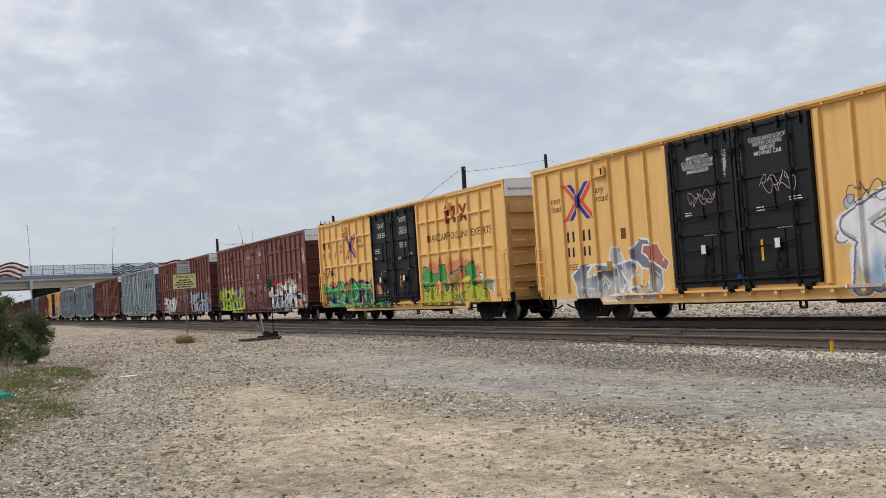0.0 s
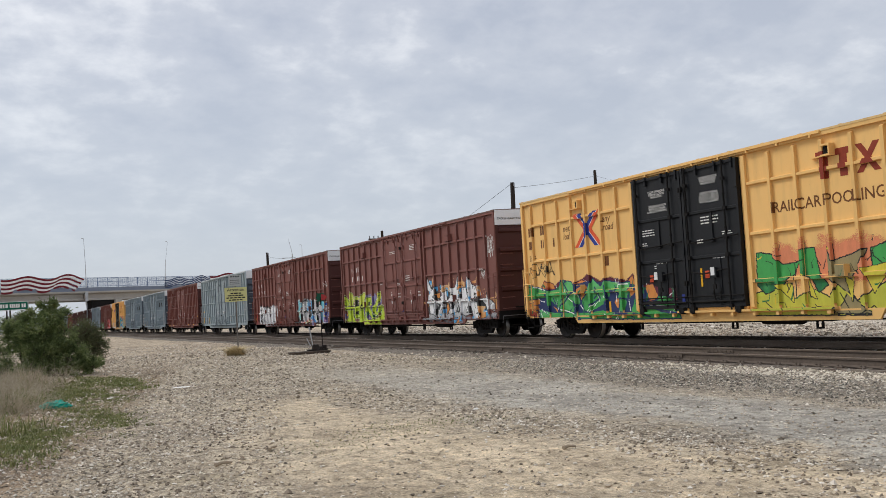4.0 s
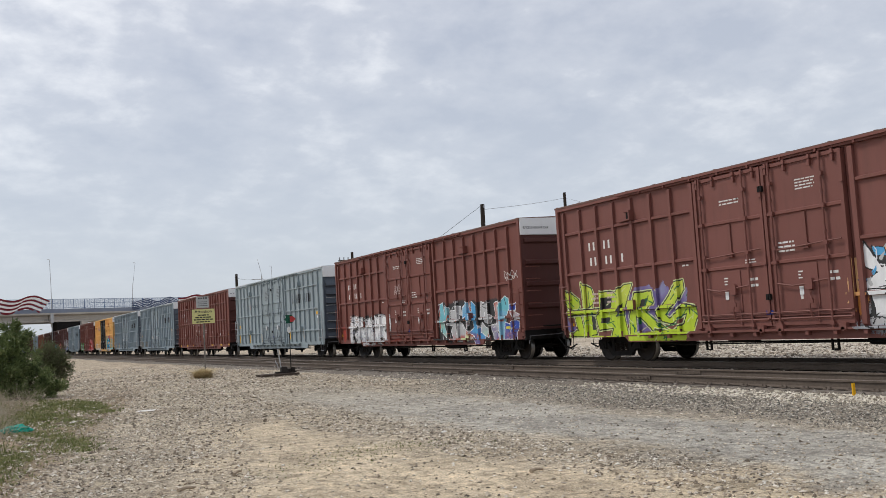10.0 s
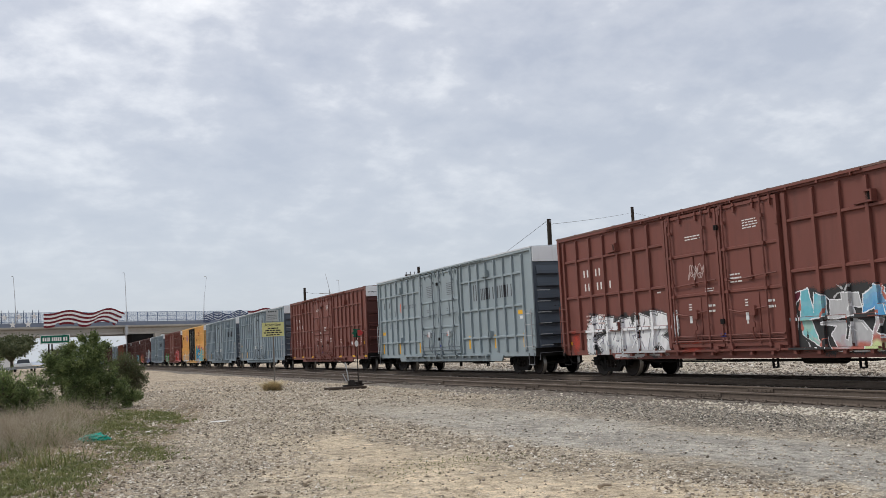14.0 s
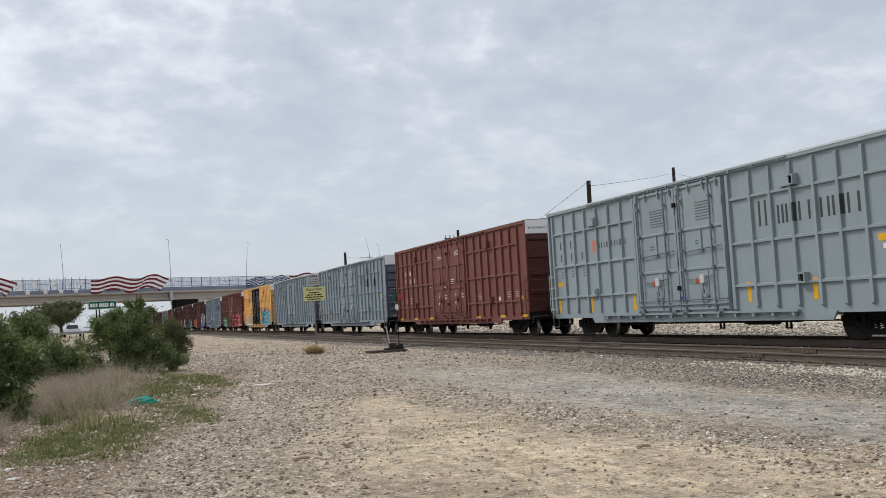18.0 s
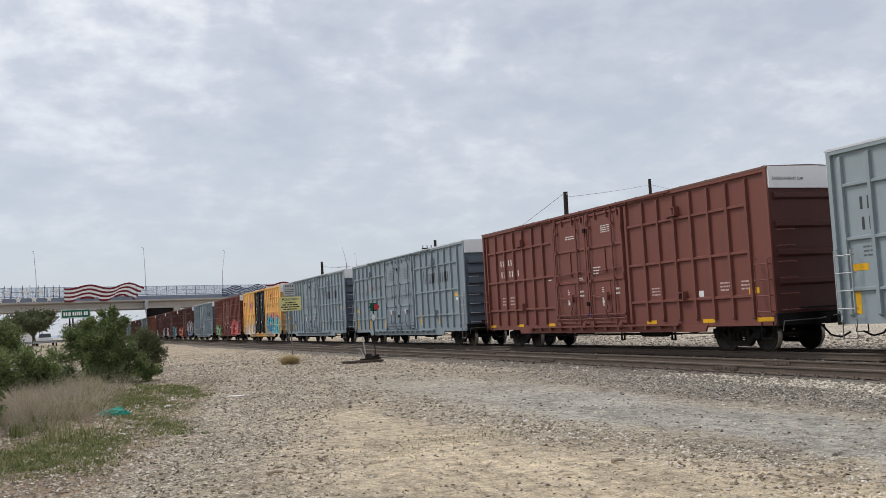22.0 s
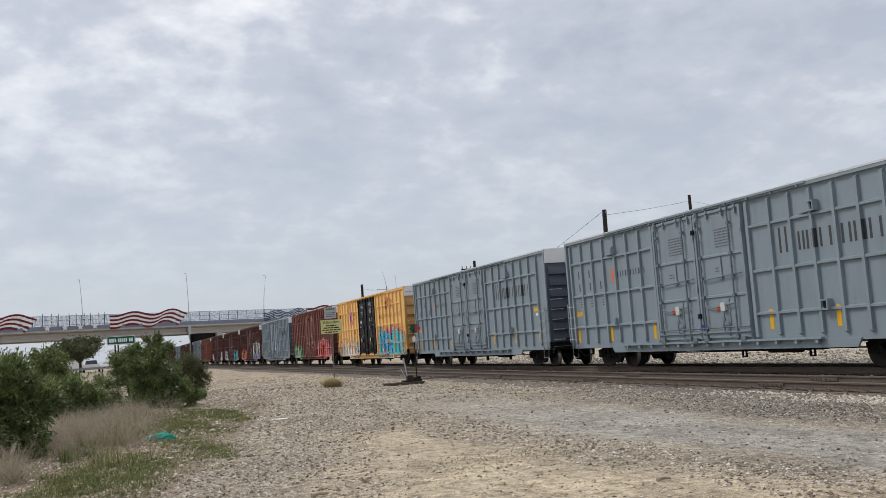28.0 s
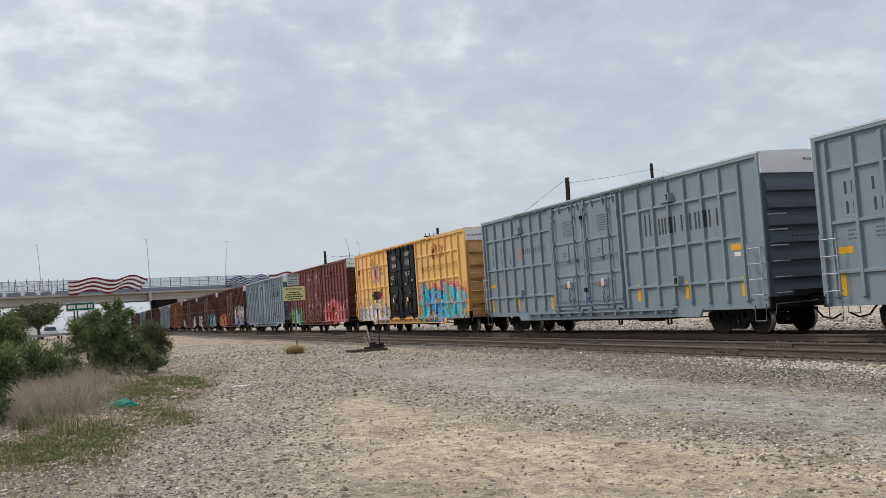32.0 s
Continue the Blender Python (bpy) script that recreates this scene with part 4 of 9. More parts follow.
def make_car(name, paint, roof_paint, door_paint, kind, label, group, ribs=True, end_paint=None):
    car = thing(name, label, "boxcar", group)
    hb = BODY / 2
    end_paint = end_paint or paint
    posts, door_l, door_r = layout_of(car)
    # underframe
    bm = bmesh.new()
    box(bm, -0.33, 0.33, -hb - 0.55, hb + 0.55, 0.74, 1.02)
    for y in np.linspace(-hb + 0.6, hb - 0.6, 13):
        box(bm, -1.46, 1.46, y - 0.05, y + 0.05, 0.82, 1.00)
    box(bm, -1.50, 1.50, -hb, hb, 1.00, 1.10)
    part("underframe", bm, UNDER, car)
    # two sides
    sill_low = {"black": 0.55, "brown": 0.60, "grey": 0.57}[kind]
    for s in (-1, 1):
        f = side_flip(s)
        for a, c in ((-hb, -door_r), (-door_l, hb)):
            bm = bmesh.new()
            box(bm, -SKIN, -SKIN + 0.05, a, c, 0.75, EAVE)
            part("side_sheet", bm, paint, car, at=f)
        bm = bmesh.new()
        box(bm, -SKIN, -SKIN + 0.05, -door_r, -door_l, 4.785, EAVE)
        part("door_header", bm, paint, car, at=f)
        bm = bmesh.new()
        box(bm, -1.575, -1.43, -door_r, -door_l, 0.80, 0.93)
        prism(bm, [(-6.25, 0.80), (-6.1, sill_low), (5.9, sill_low), (6.1, 0.80)], "x", -1.56, -1.50)
        part("side_sill", bm, paint, car, at=f)
        bm = bmesh.new()
        box(bm, -1.60, -SKIN - 0.001, -hb, hb, EAVE - 0.09, EAVE)
        part("top_chord", bm, paint, car, at=f)
        bm = bmesh.new()
        box(bm, -1.655, -1.60, -4.9, 5.9, EAVE - 0.035, EAVE + 0.02)
        for y in np.arange(-4.6, 5.9, 1.05):
            box(bm, -1.65, -1.60, y - 0.025, y + 0.025, EAVE - 0.10, EAVE - 0.036)
        part("upper_door_track", bm, paint, car, at=f)
        bm = bmesh.new()
        box(bm, -1.70, -1.575, -5.0, 5.2, 0.80, 0.855)
        for y in np.arange(-4.8, 5.2, 0.8):
            box(bm, -1.68, -1.575, y - 0.05, y + 0.05, 0.70, 0.80)
        part("lower_door_track", bm, paint, car, at=f)
        for e in (-1, 1):
            bm = bmesh.new()
            box(bm, -1.60, -SKIN - 0.001, e * (hb - 0.06) - 0.06, e * (hb - 0.06) + 0.06, 0.80, EAVE - 0.09)
            part("corner_post", bm, paint, car, at=f)
            bm = hat_post(0.86, EAVE - 0.10, 0.14)
            part("door_post", bm, paint, car, at=f @ pose(0, (0.13 - door_l) if e > 0 else (-door_r - 0.19), 0))
        if s < 0:
            post = mesh_of("post", hat_post(0.92, EAVE - 0.14, 0.105 if ribs else 0.07), paint)
        for u in posts:
            part("post", post, None, car, at=f @ pose(0, -u, 0))
        if ribs:
            for z in (H1, H2, H3):
                for a, c in ((-posts[-1] - 0.06, -door_r - 0.26), (0.20 - door_l, 0.06 - posts[0])):
                    bm = bmesh.new()
                    prism(bm, [(-SKIN, z - 0.055), (-SKIN - 0.070, z - 0.03), (-SKIN - 0.070, z + 0.03), (-SKIN, z + 0.055)], "y", a, c)
                    part("stiffener", bm, paint, car, at=f)
        wide = (door_r - door_l) / 2
        for y in (-door_r + wide / 2, -door_l - wide / 2):
            d = make_door(car, y, wide, door_paint, kind, {"black": UNDER, "brown": door_paint, "grey": GREY_ROD}[kind])
            d.matrix_basis = f @ pose(0, y, 0)
        # ladders at both ends of the side, brackets, steps
        for e, yy in ((-1, -hb + 0.34), (1, hb - 0.36)):
            for k in range(4):
                bm = bmesh.new()
                z = 1.12 + 0.42 * k
                tube(bm, [(-1.60, -0.26, z), (-1.70, -0.26, z), (-1.70, 0.26, z), (-1.60, 0.26, z)], 0.017, 6)
                part("ladder_rung", bm, paint if kind != "grey" else GALV, car, at=f @ pose(0, yy, 0))
            for dy in (-0.26, 0.26) if s < 0 else ():
                bm = bmesh.new()
                tube(bm, [(-1.60, dy, 0.98), (-1.70, dy, 1.02), (-1.70, dy, 2.50), (-1.60, dy, 2.54)], 0.018, 6)
                part("ladder_stile", bm, paint if kind != "grey" else GALV, car, at=f @ pose(0, yy, 0))
            bm = bmesh.new()
            tube(bm, [(-1.62, -0.22, 0.86), (-1.64, -0.22, 0.42), (-1.64, 0.22, 0.42), (-1.62, 0.22, 0.86)], 0.02, 6)
            part("sill_step", bm, UNDER if kind != "grey" else STEEL, car, at=f @ pose(0, yy, 0))
        for y, z in ((5.45, 4.24 if kind != "black" else 4.44), (-5.05, 4.24 if kind != "black" else 4.44), (5.55, 1.66), (-5.20, 1.66)):
            # open-sided pull bracket: back plate, top and bottom lips, closed nose, a thin flange beside it
            bm = bmesh.new()
            box(bm, -1.70, -SKIN, -0.15, -0.11, -0.13, 0.15)
            box(bm, -1.69, -SKIN, -0.109, 0.13, 0.11, 0.15)
            box(bm, -1.69, -SKIN, -0.109, 0.13, -0.13, -0.09)
            # back plate coloured near-black to stand for shade in the hollow
            box(bm, -1.60, -SKIN, -0.109, 0.11, -0.088, 0.108, 1)
            box(bm, -1.62, -SKIN, 0.16, 0.50, -0.13, -0.10)
            part("jacking_bracket", bm, (paint, UNDER), car, at=f @ pose(0, y, z))
    # ends
    for e in (-1, 1):
        f = pose(0, 0, 0) if e < 0 else pose(0, 0, 0, 0, 0, 180)
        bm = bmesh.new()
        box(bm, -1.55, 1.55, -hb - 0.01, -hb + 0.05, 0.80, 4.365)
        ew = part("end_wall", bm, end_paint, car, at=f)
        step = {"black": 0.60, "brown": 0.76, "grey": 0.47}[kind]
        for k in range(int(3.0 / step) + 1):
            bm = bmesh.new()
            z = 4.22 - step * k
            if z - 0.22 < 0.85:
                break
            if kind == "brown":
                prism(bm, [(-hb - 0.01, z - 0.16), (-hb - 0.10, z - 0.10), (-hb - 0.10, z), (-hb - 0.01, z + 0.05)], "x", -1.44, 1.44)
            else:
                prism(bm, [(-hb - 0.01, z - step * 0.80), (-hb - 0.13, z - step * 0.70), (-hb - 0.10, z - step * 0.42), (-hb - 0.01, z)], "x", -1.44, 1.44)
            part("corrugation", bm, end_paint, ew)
        bm = bmesh.new()
        prism(bm, [(-1.56, 4.37), (1.56, 4.37), (1.56, EAVE + 0.03), (0.0, EAVE + 0.065), (-1.56, EAVE + 0.03)], "y", -hb - 0.06, -hb + 0.05)
        part("end_cap_panel", bm, END_WHITE, ew, "white painted panel at the top of the car end")
        bm = bmesh.new()
        box(bm, -1.60, 1.60, -hb - 0.05, -hb + 0.06, 0.74, 1.06)
        part("end_sill", bm, UNDER, ew)
        bm = bmesh.new()
        tube(bm, [(-1.42, -hb - 0.01, 0), (-1.42, -hb - 0.19, 0), (-0.96, -hb - 0.19, 0), (-0.96, -hb - 0.01, 0)], 0.017, 6)
        rung = mesh_of("end_rung", bm, paint if kind != "grey" else GALV)
        for k in range(6):
            part("end_rung", rung, None, ew, at=pose(0, 0, 1.15 + 0.42 * k))
        bm = bmesh.new()
        box(bm, -0.9, 0.9, -hb - 0.40, -hb - 0.08, 1.16, 1.20)
        part("crossover_platform", bm, UNDER, ew)
        # coupler, cut lever and hose
        bm = bmesh.new()
        box(bm, -0.10, 0.10, -hb - 0.95, -hb - 0.1, 0.76, 0.96)
        prism(bm, [(-0.20, -hb - 0.86), (-0.23, -hb - 1.10), (-0.06, -hb - 1.13), (-0.02, -hb - 0.98), (0.10, -hb - 0.98), (0.15, -hb - 1.10), (0.22, -hb - 1.06), (0.19, -hb - 0.84)], "z", 0.72, 1.00)
        part("coupler", bm, WHEEL, ew)
        bm = bmesh.new()
        tube(bm, [(-1.52, -hb - 0.12, 0.60), (-1.50, -hb - 0.16, 0.86), (-0.4, -hb - 0.28, 0.88), (-0.1, -hb - 0.75, 0.98)], 0.016, 6)
        part("cut_lever", bm, STEEL, ew)
        bm = bmesh.new()
        tube(bm, [(-0.42, -hb - 0.25, 0.74), (-0.46, -hb - 0.42, 0.66), (-0.42, -hb - 0.62, 0.44), (-0.32, -hb - 0.86, 0.38), (-0.22, -hb - 1.08, 0.50)], 0.027, 6)
        part("air_hose", bm, UNDER, ew)
    # roof with raised seams
    bm = bmesh.new()
    prism(bm, [(-1.61, EAVE), (-1.61, EAVE + 0.05), (0.0, EAVE + 0.09), (1.61, EAVE + 0.05), (1.61, EAVE)], "y", -hb - 0.04, hb + 0.04)
    roof = part("roof", bm, roof_paint, car)
    seam = bmesh.new()
    prism(seam, [(-1.60, EAVE + 0.03), (-1.60, EAVE + 0.065), (0.0, EAVE + 0.125), (1.60, EAVE + 0.065), (1.60, EAVE + 0.03), (0.0, EAVE + 0.06)], "y", -0.04, 0.04)
    seam = mesh_of("roof_seam", seam, roof_paint)
    for y in np.linspace(-hb + 0.1, hb - 0.1, 16):
        part("roof_seam", seam, None, roof, at=pose(0, y, 0))
    # brake gear hung below
    bm = bmesh.new()
    tube(bm, [(-0.85, -3.2, 0.62), (-0.85, -1.9, 0.62)], 0.20, 12)
    part("air_reservoir", bm, UNDER, car)
    bm = bmesh.new()
    tube(bm, [(-0.8, 1.6, 0.66), (-0.8, 2.2, 0.66)], 0.16, 10)
    box(bm, -0.95, -0.5, 2.2, 2.5, 0.55, 0.85)
    part("brake_cylinder", bm, UNDER, car)
    bm = bmesh.new()
    tube(bm, [(-1.25, 5.6, 0.66), (-1.25, 4.0, 0.50), (-1.25, -4.5, 0.52), (-1.25, -5.8, 0.62)], 0.02, 6)
    tube(bm, [(-0.7, 5.9, 0.52), (-0.7, -5.9, 0.52)], 0.024, 6)
    part("brake_rod", bm, UNDER, car)
    for y in (2.9, -1.2, -4.1):
        bm = bmesh.new()
        box(bm, -1.27, -1.21, y - 0.10, y - 0.07, 0.36, 0.80)
        box(bm, -1.27, -1.21, y + 0.07, y + 0.10, 0.36, 0.80)
        box(bm, -1.27, -1.21, y - 0.10, y + 0.10, 0.33, 0.37)
        part("rod_hanger", bm, UNDER, car)
    for y in (-6.95, 6.95):
        truck(car, y)
    return car


# ---- lettering and painted marks: u runs to the reader's right along the near side, v is the height over the rail ----
def on_side(pts, out):
    return [(-out, -u, v) for u, v in pts]


def clip_poly(poly, axis, lo, hi):
    for sgn, lim in ((1, lo), (-1, hi)):
        res = []
        for i, p in enumerate(poly):
            q = poly[(i + 1) % len(poly)]
            a, c = sgn * (p[axis] - lim), sgn * (q[axis] - lim)
            if a >= 0:
                res.append(p)
            if (a > 0 > c) or (a < 0 < c):
                t = a / (a - c)
                res.append((p[0] + t * (q[0] - p[0]), p[1] + t * (q[1] - p[1])))
        poly = res
        if len(poly) < 3:
            return []
    return poly


class Spray:
    """Paint laid on the car side: it follows the sheet, the posts and the stiffeners."""

    def __init__(self, car, ribs=True):
        self.v, self.f, self.m, self.mats, self.k = [], [], [], [], 0
        edges = []
        posts, self.door_l, self.door_r = layout_of(car)
        for y in posts:
            edges.append((y - (0.053 if ribs else 0.035), y + (0.053 if ribs else 0.035)))
        self.spans, at = [], -9.2
        for a, c in edges:
            self.spans += [(at, a, SKIN), (a, c, POST_OUT)]
            at = c
        self.spans.append((at, 9.2, SKIN))
        self.bands, at = [], 0.0
        if ribs:
            for z in (H3, H2, H1):
                self.bands += [(at, z - 0.056, 0), (z - 0.056, z + 0.056, SKIN + 0.070)]
                at = z + 0.056
        self.bands.append((at, 9.0, 0))

    def slot(self, mat):
        if mat not in self.mats:
            self.mats.append(mat)
        return self.mats.index(mat)

    def lay(self, poly, mat, level):
        area = sum(p[0] * q[1] - q[0] * p[1] for p, q in zip(poly, poly[1:] + poly[:1]))
        if area < 0:
            poly = poly[::-1]
        us, vs = [p[0] for p in poly], [p[1] for p in poly]
        for a, c, out in self.spans:
            if c < min(us) or a > max(us):
                continue
            p1 = clip_poly(poly, 0, a, c)
            if not p1:
                continue
            if out == POST_OUT:
                # the flank of the post that faces along the train
                zs = [q[1] for q in p1 if abs(q[0] - c) < 1e-6]
                if len(zs) >= 2 and max(zs) - min(zs) > 0.01:
                    base = len(self.v)
                    e = c + 0.002 + 0.0009 * level
                    self.v += [(-SKIN, -e, min(zs)), (-POST_OUT, -e, min(zs)), (-POST_OUT, -e, max(zs)), (-SKIN, -e, max(zs))]
                    self.f.append(list(range(base, base + 4)))
                    self.m.append(self.slot(mat))
            for z0, z1, o2 in self.bands:
                if z1 < min(vs) or z0 > max(vs):
                    continue
                p2 = clip_poly(p1, 1, z0, z1)
                if len(p2) < 3:
                    continue
                o = max(out, o2)
                if o == SKIN and max(q[0] for q in p2) > self.door_l and min(q[0] for q in p2) < self.door_r:
                    o = 1.64
                base = len(self.v)
                self.v += [(-o - 0.002 - 0.0009 * level, -u, v) for u, v in p2]
                self.f.append(list(range(base, base + len(p2))))
                self.m.append(self.slot(mat))

    def stroke(self, pts, width, mat, level, taper=1.0):
        n_ = len(pts)
        for i, (p, q) in enumerate(zip(pts, pts[1:])):
            d = Vector((q[0] - p[0], q[1] - p[1]))
            if d.length < 1e-4:
                continue
            w0 = width * (1 + (taper - 1) * i / max(1, n_ - 1)) / 2
            w1 = width * (1 + (taper - 1) * (i + 1) / max(1, n_ - 1)) / 2
            nrm = Vector((-d.y, d.x)).normalized()
            e = d.normalized() * min(w0, w1) * 0.45
            self.lay([(p[0] - e.x + nrm.x * w0, p[1] - e.y + nrm.y * w0), (q[0] + e.x + nrm.x * w1, q[1] + e.y + nrm.y * w1),
                      (q[0] + e.x - nrm.x * w1, q[1] + e.y - nrm.y * w1), (p[0] - e.x - nrm.x * w0, p[1] - e.y - nrm.y * w0)], mat, level + 0.13 * i)

    def blob(self, u, v, ru, rv, mat, level, rng, sides=9):
        a0 = rng.random() * 6
        self.lay([(u + ru * (0.85 + 0.25 * rng.random()) * math.cos(a0 + 2 * math.pi * k / sides), v + rv * (0.85 + 0.25 * rng.random()) * math.sin(a0 + 2 * math.pi * k / sides)) for k in range(sides)], mat, level)

    def done(self, name, parent, label):
        me = bpy.data.meshes.new(name)
        me.from_pydata(self.v, [], self.f)
        for i, p in enumerate(me.polygons):
            p.material_index = self.m[i]
        for mt in self.mats:
            me.materials.append(mt)
        return part(name, me, None, parent, label)


def zigzag(rng):
    """A bent shape in a unit square: one crooked main line and one or two offshoots."""
    k = int(rng.integers(3, 6))
    side = rng.random() < 0.5
    main = []
    for i in range(k):
        x = rng.uniform(0.0, 0.35) if (i % 2 == 0) == side else rng.uniform(0.6, 1.0)
        main.append((x, 1.0 - i / (k - 1) + rng.uniform(-0.12, 0.12)))
    out = [main]
    for _ in range(int(rng.integers(1, 3))):
        p = main[int(rng.integers(k))]
        out.append([p, (p[0] + rng.uniform(-0.5, 0.5), p[1] * 0.4 + rng.uniform(0.0, 0.6)), (rng.uniform(0, 1), rng.choice([-0.02, 0.5, 1.05]))])
    return out


HUES = {
    "lime": (0.50, 0.62, 0.05), "purple": (0.17, 0.13, 0.30), "white": (0.79, 0.80, 0.80), "silver": (0.47, 0.48, 0.50), "grey": (0.20, 0.21, 0.23),
    "sky": (0.08, 0.34, 0.64), "turquoise": (0.16, 0.50, 0.56), "orange": (0.66, 0.24, 0.07), "peach": (0.70, 0.44, 0.19), "green": (0.075, 0.38, 0.10),
    "deepgreen": (0.02, 0.16, 0.06), "navy": (0.022, 0.040, 0.12), "black": (0.020, 0.020, 0.024), "yellow": (0.66, 0.60, 0.06), "pink": (0.68, 0.20, 0.22),
    "red": (0.50, 0.06, 0.04), "aqua": (0.06, 0.48, 0.56), "violet": (0.30, 0.14, 0.38), "maroon": (0.13, 0.03, 0.04), "blue": (0.05, 0.10, 0.40), "rustred": (0.30, 0.045, 0.025), "mint": (0.36, 0.56, 0.50),
    "charcoal": (0.040, 0.036, 0.038), "limelight": (0.56, 0.66, 0.10), "limepale": (0.66, 0.70, 0.38), "mauve": (0.26, 0.23, 0.42), "rose": (0.46, 0.17, 0.13),
    "haze": (0.26, 0.48, 0.66), "greenlight": (0.14, 0.48, 0.17), "flame": (0.72, 0.26, 0.11), "lime2": (0.46, 0.46, 0.06), "olive": (0.30, 0.25, 0.11), "mint2": (0.30, 0.34, 0.24)}
m, n, l, b = material("spray_paint", 0.55)
at_ = n.new("ShaderNodeAttribute")
at_.attribute_name = "spray"
sv = coords(n)
l.new(mix_node(n, l, 0.8, at_.outputs["Color"], ramp_node(n, l, noise_node(n, l, stretched(n, l, sv, (1, 1, 0.4)), 7, 5, 0.7), [(0.3, (0.84, 0.84, 0.84)), (0.6, (1.06, 1.06, 1.06))]), "MULTIPLY"), b.inputs["Base Color"])
SPRAY = m


def soft_noise(shape, cells, rng):
    """Smooth random field in 0..1."""
    h, w = shape
    g = rng.random((cells[0] + 2, cells[1] + 2))
    y, x = np.linspace(0, cells[0], h)[:, None], np.linspace(0, cells[1], w)[None]
    yi, xi = np.minimum(y.astype(int), cells[0]), np.minimum(x.astype(int), cells[1])
    fy, fx = y - yi, x - xi
    fy, fx = fy * fy * (3 - 2 * fy), fx * fx * (3 - 2 * fx)
    return (g[yi, xi] * (1 - fy) + g[yi + 1, xi] * fy) * (1 - fx) + (g[yi, xi + 1] * (1 - fy) + g[yi + 1, xi + 1] * fy) * fx


class Mural:
    """Spray paint as a fine mosaic laid on sheet, posts, stiffeners, doors and sill."""

    def __init__(self, u0, u1, v0, v1, ribs, cell):
        self.ribs, self.cell = ribs, cell
        self.us = np.arange(u0, u1, cell) + cell / 2
        self.vs = np.arange(v0, v1, cell) + cell / 2
        self.U, self.V = np.meshgrid(self.us, self.vs)
        self.C = np.zeros(self.U.shape + (3,))
        self.A = np.zeros(self.U.shape, bool)

    def far(self, pts, r0, r1, flat):
        """Distance to a thick line: under 0 inside it."""
        best = np.full(self.U.shape, 9.0)
        k = len(pts) - 1
        for i, (p, q) in enumerate(zip(pts, pts[1:])):
            dx, dy = q[0] - p[0], q[1] - p[1]
            L = math.hypot(dx, dy) + 1e-9
            a = ((self.U - p[0]) * dx + (self.V - p[1]) * dy) / L
            c = np.abs((self.U - p[0]) * dy - (self.V - p[1]) * dx) / L
            t = np.clip(a / L, 0, 1)
            r = r0 + (r1 - r0) * np.clip((i + t) / k, 0, 1)
            over = np.maximum(-a, a - L)
            if flat:
                d = np.maximum(c - r, over - 0.25 * r)
            else:
                d = np.hypot(c, np.maximum(over, 0)) - r
            best = np.minimum(best, d)
        return best

    def inside(self, pts):
        """Distance to a closed outline: under 0 inside it."""
        best = np.full(self.U.shape, 9.0)
        odd = np.zeros(self.U.shape, bool)
        for (px, py), (qx, qy) in zip(pts, pts[1:] + pts[:1]):
            dx, dy = qx - px, qy - py
            t = np.clip(((self.U - px) * dx + (self.V - py) * dy) / (dx * dx + dy * dy + 1e-9), 0, 1)
            best = np.minimum(best, np.hypot(self.U - px - t * dx, self.V - py - t * dy))
            if py != qy:
                odd ^= ((py > self.V) != (qy > self.V)) & (self.U < dx * (self.V - py) / dy + px)
        return np.where(odd, -best, best)

    def shape(self, fill, pts, edge=0.03, line_hue="black", rim=0.0, rim_hue="white", fuzz=0.0):
        """One painted field with its outline; fill runs from the foot to the head of the field, None leaves it bare."""
        rng = np.random.default_rng(len(pts) + int(1000 * (pts[0][0] + 20)))
        d = self.inside(pts) + (soft_noise(self.U.shape, (30, 90), rng) - 0.5) * 0.022
        if fuzz:
            d = d + (soft_noise(self.U.shape, (9, 26), rng) - 0.5) * fuzz * 1.5
            self.put(d < fuzz * (rng.random(self.U.shape) - 0.6), np.array(HUES[fill]) if isinstance(fill, str) else self.ramp(fill, pts, rng))
            return
        if rim:
            self.put(d < edge + rim, np.array(HUES[rim_hue]))
        if edge:
            self.put(d < edge, np.array(HUES[line_hue]))
        if fill is None:
            self.A[d < 0] = False
        else:
            self.put(d < 0, np.array(HUES[fill]) if isinstance(fill, str) else self.ramp(fill, pts, rng))

    def ramp(self, fill, pts, rng):
        lo, hi = min(p[1] for p in pts), max(p[1] for p in pts)
        return np.array(blend(fill, (self.V - lo) / (hi - lo) + (soft_noise(self.U.shape, (8, 26), rng) - 0.5) * 0.7))

    def cuts(self, hue, count, seed, size=(0.12, 0.40), width=0.024, upright=0.5):
        """Short tapered strokes laid over the paint that is there: seams, shines and inner edges of the letters."""
        rng = np.random.default_rng(seed)
        under = self.A.copy()
        spots = np.argwhere(under)
        for j, i in spots[rng.integers(0, len(spots), count)]:
            u, v = self.us[i], self.vs[j]
            a = rng.choice([1.35, 1.9, 0.5, 2.6, 1.6]) + rng.normal(0, 0.15) if rng.random() < upright else rng.uniform(0, 3.14)
            L = rng.uniform(*size)
            bend = rng.normal(0, 0.12) * L
            pts = [(u, v), (u + L * 0.5 * math.cos(a) - bend * math.sin(a), v + L * 0.5 * math.sin(a) + bend * math.cos(a)), (u + L * math.cos(a), v + L * math.sin(a))]
            self.C[(self.far(pts, width, 0.004, False) < 0) & under] = HUES[hue]

    def line(self, hue, pts, width):
        self.put(self.far(pts, width / 2, width / 2, False) < 0, np.array(HUES[hue]))

    def put(self, mask, colour):
        self.C[mask] = colour if np.ndim(colour) == 1 else colour[mask]
        self.A |= mask

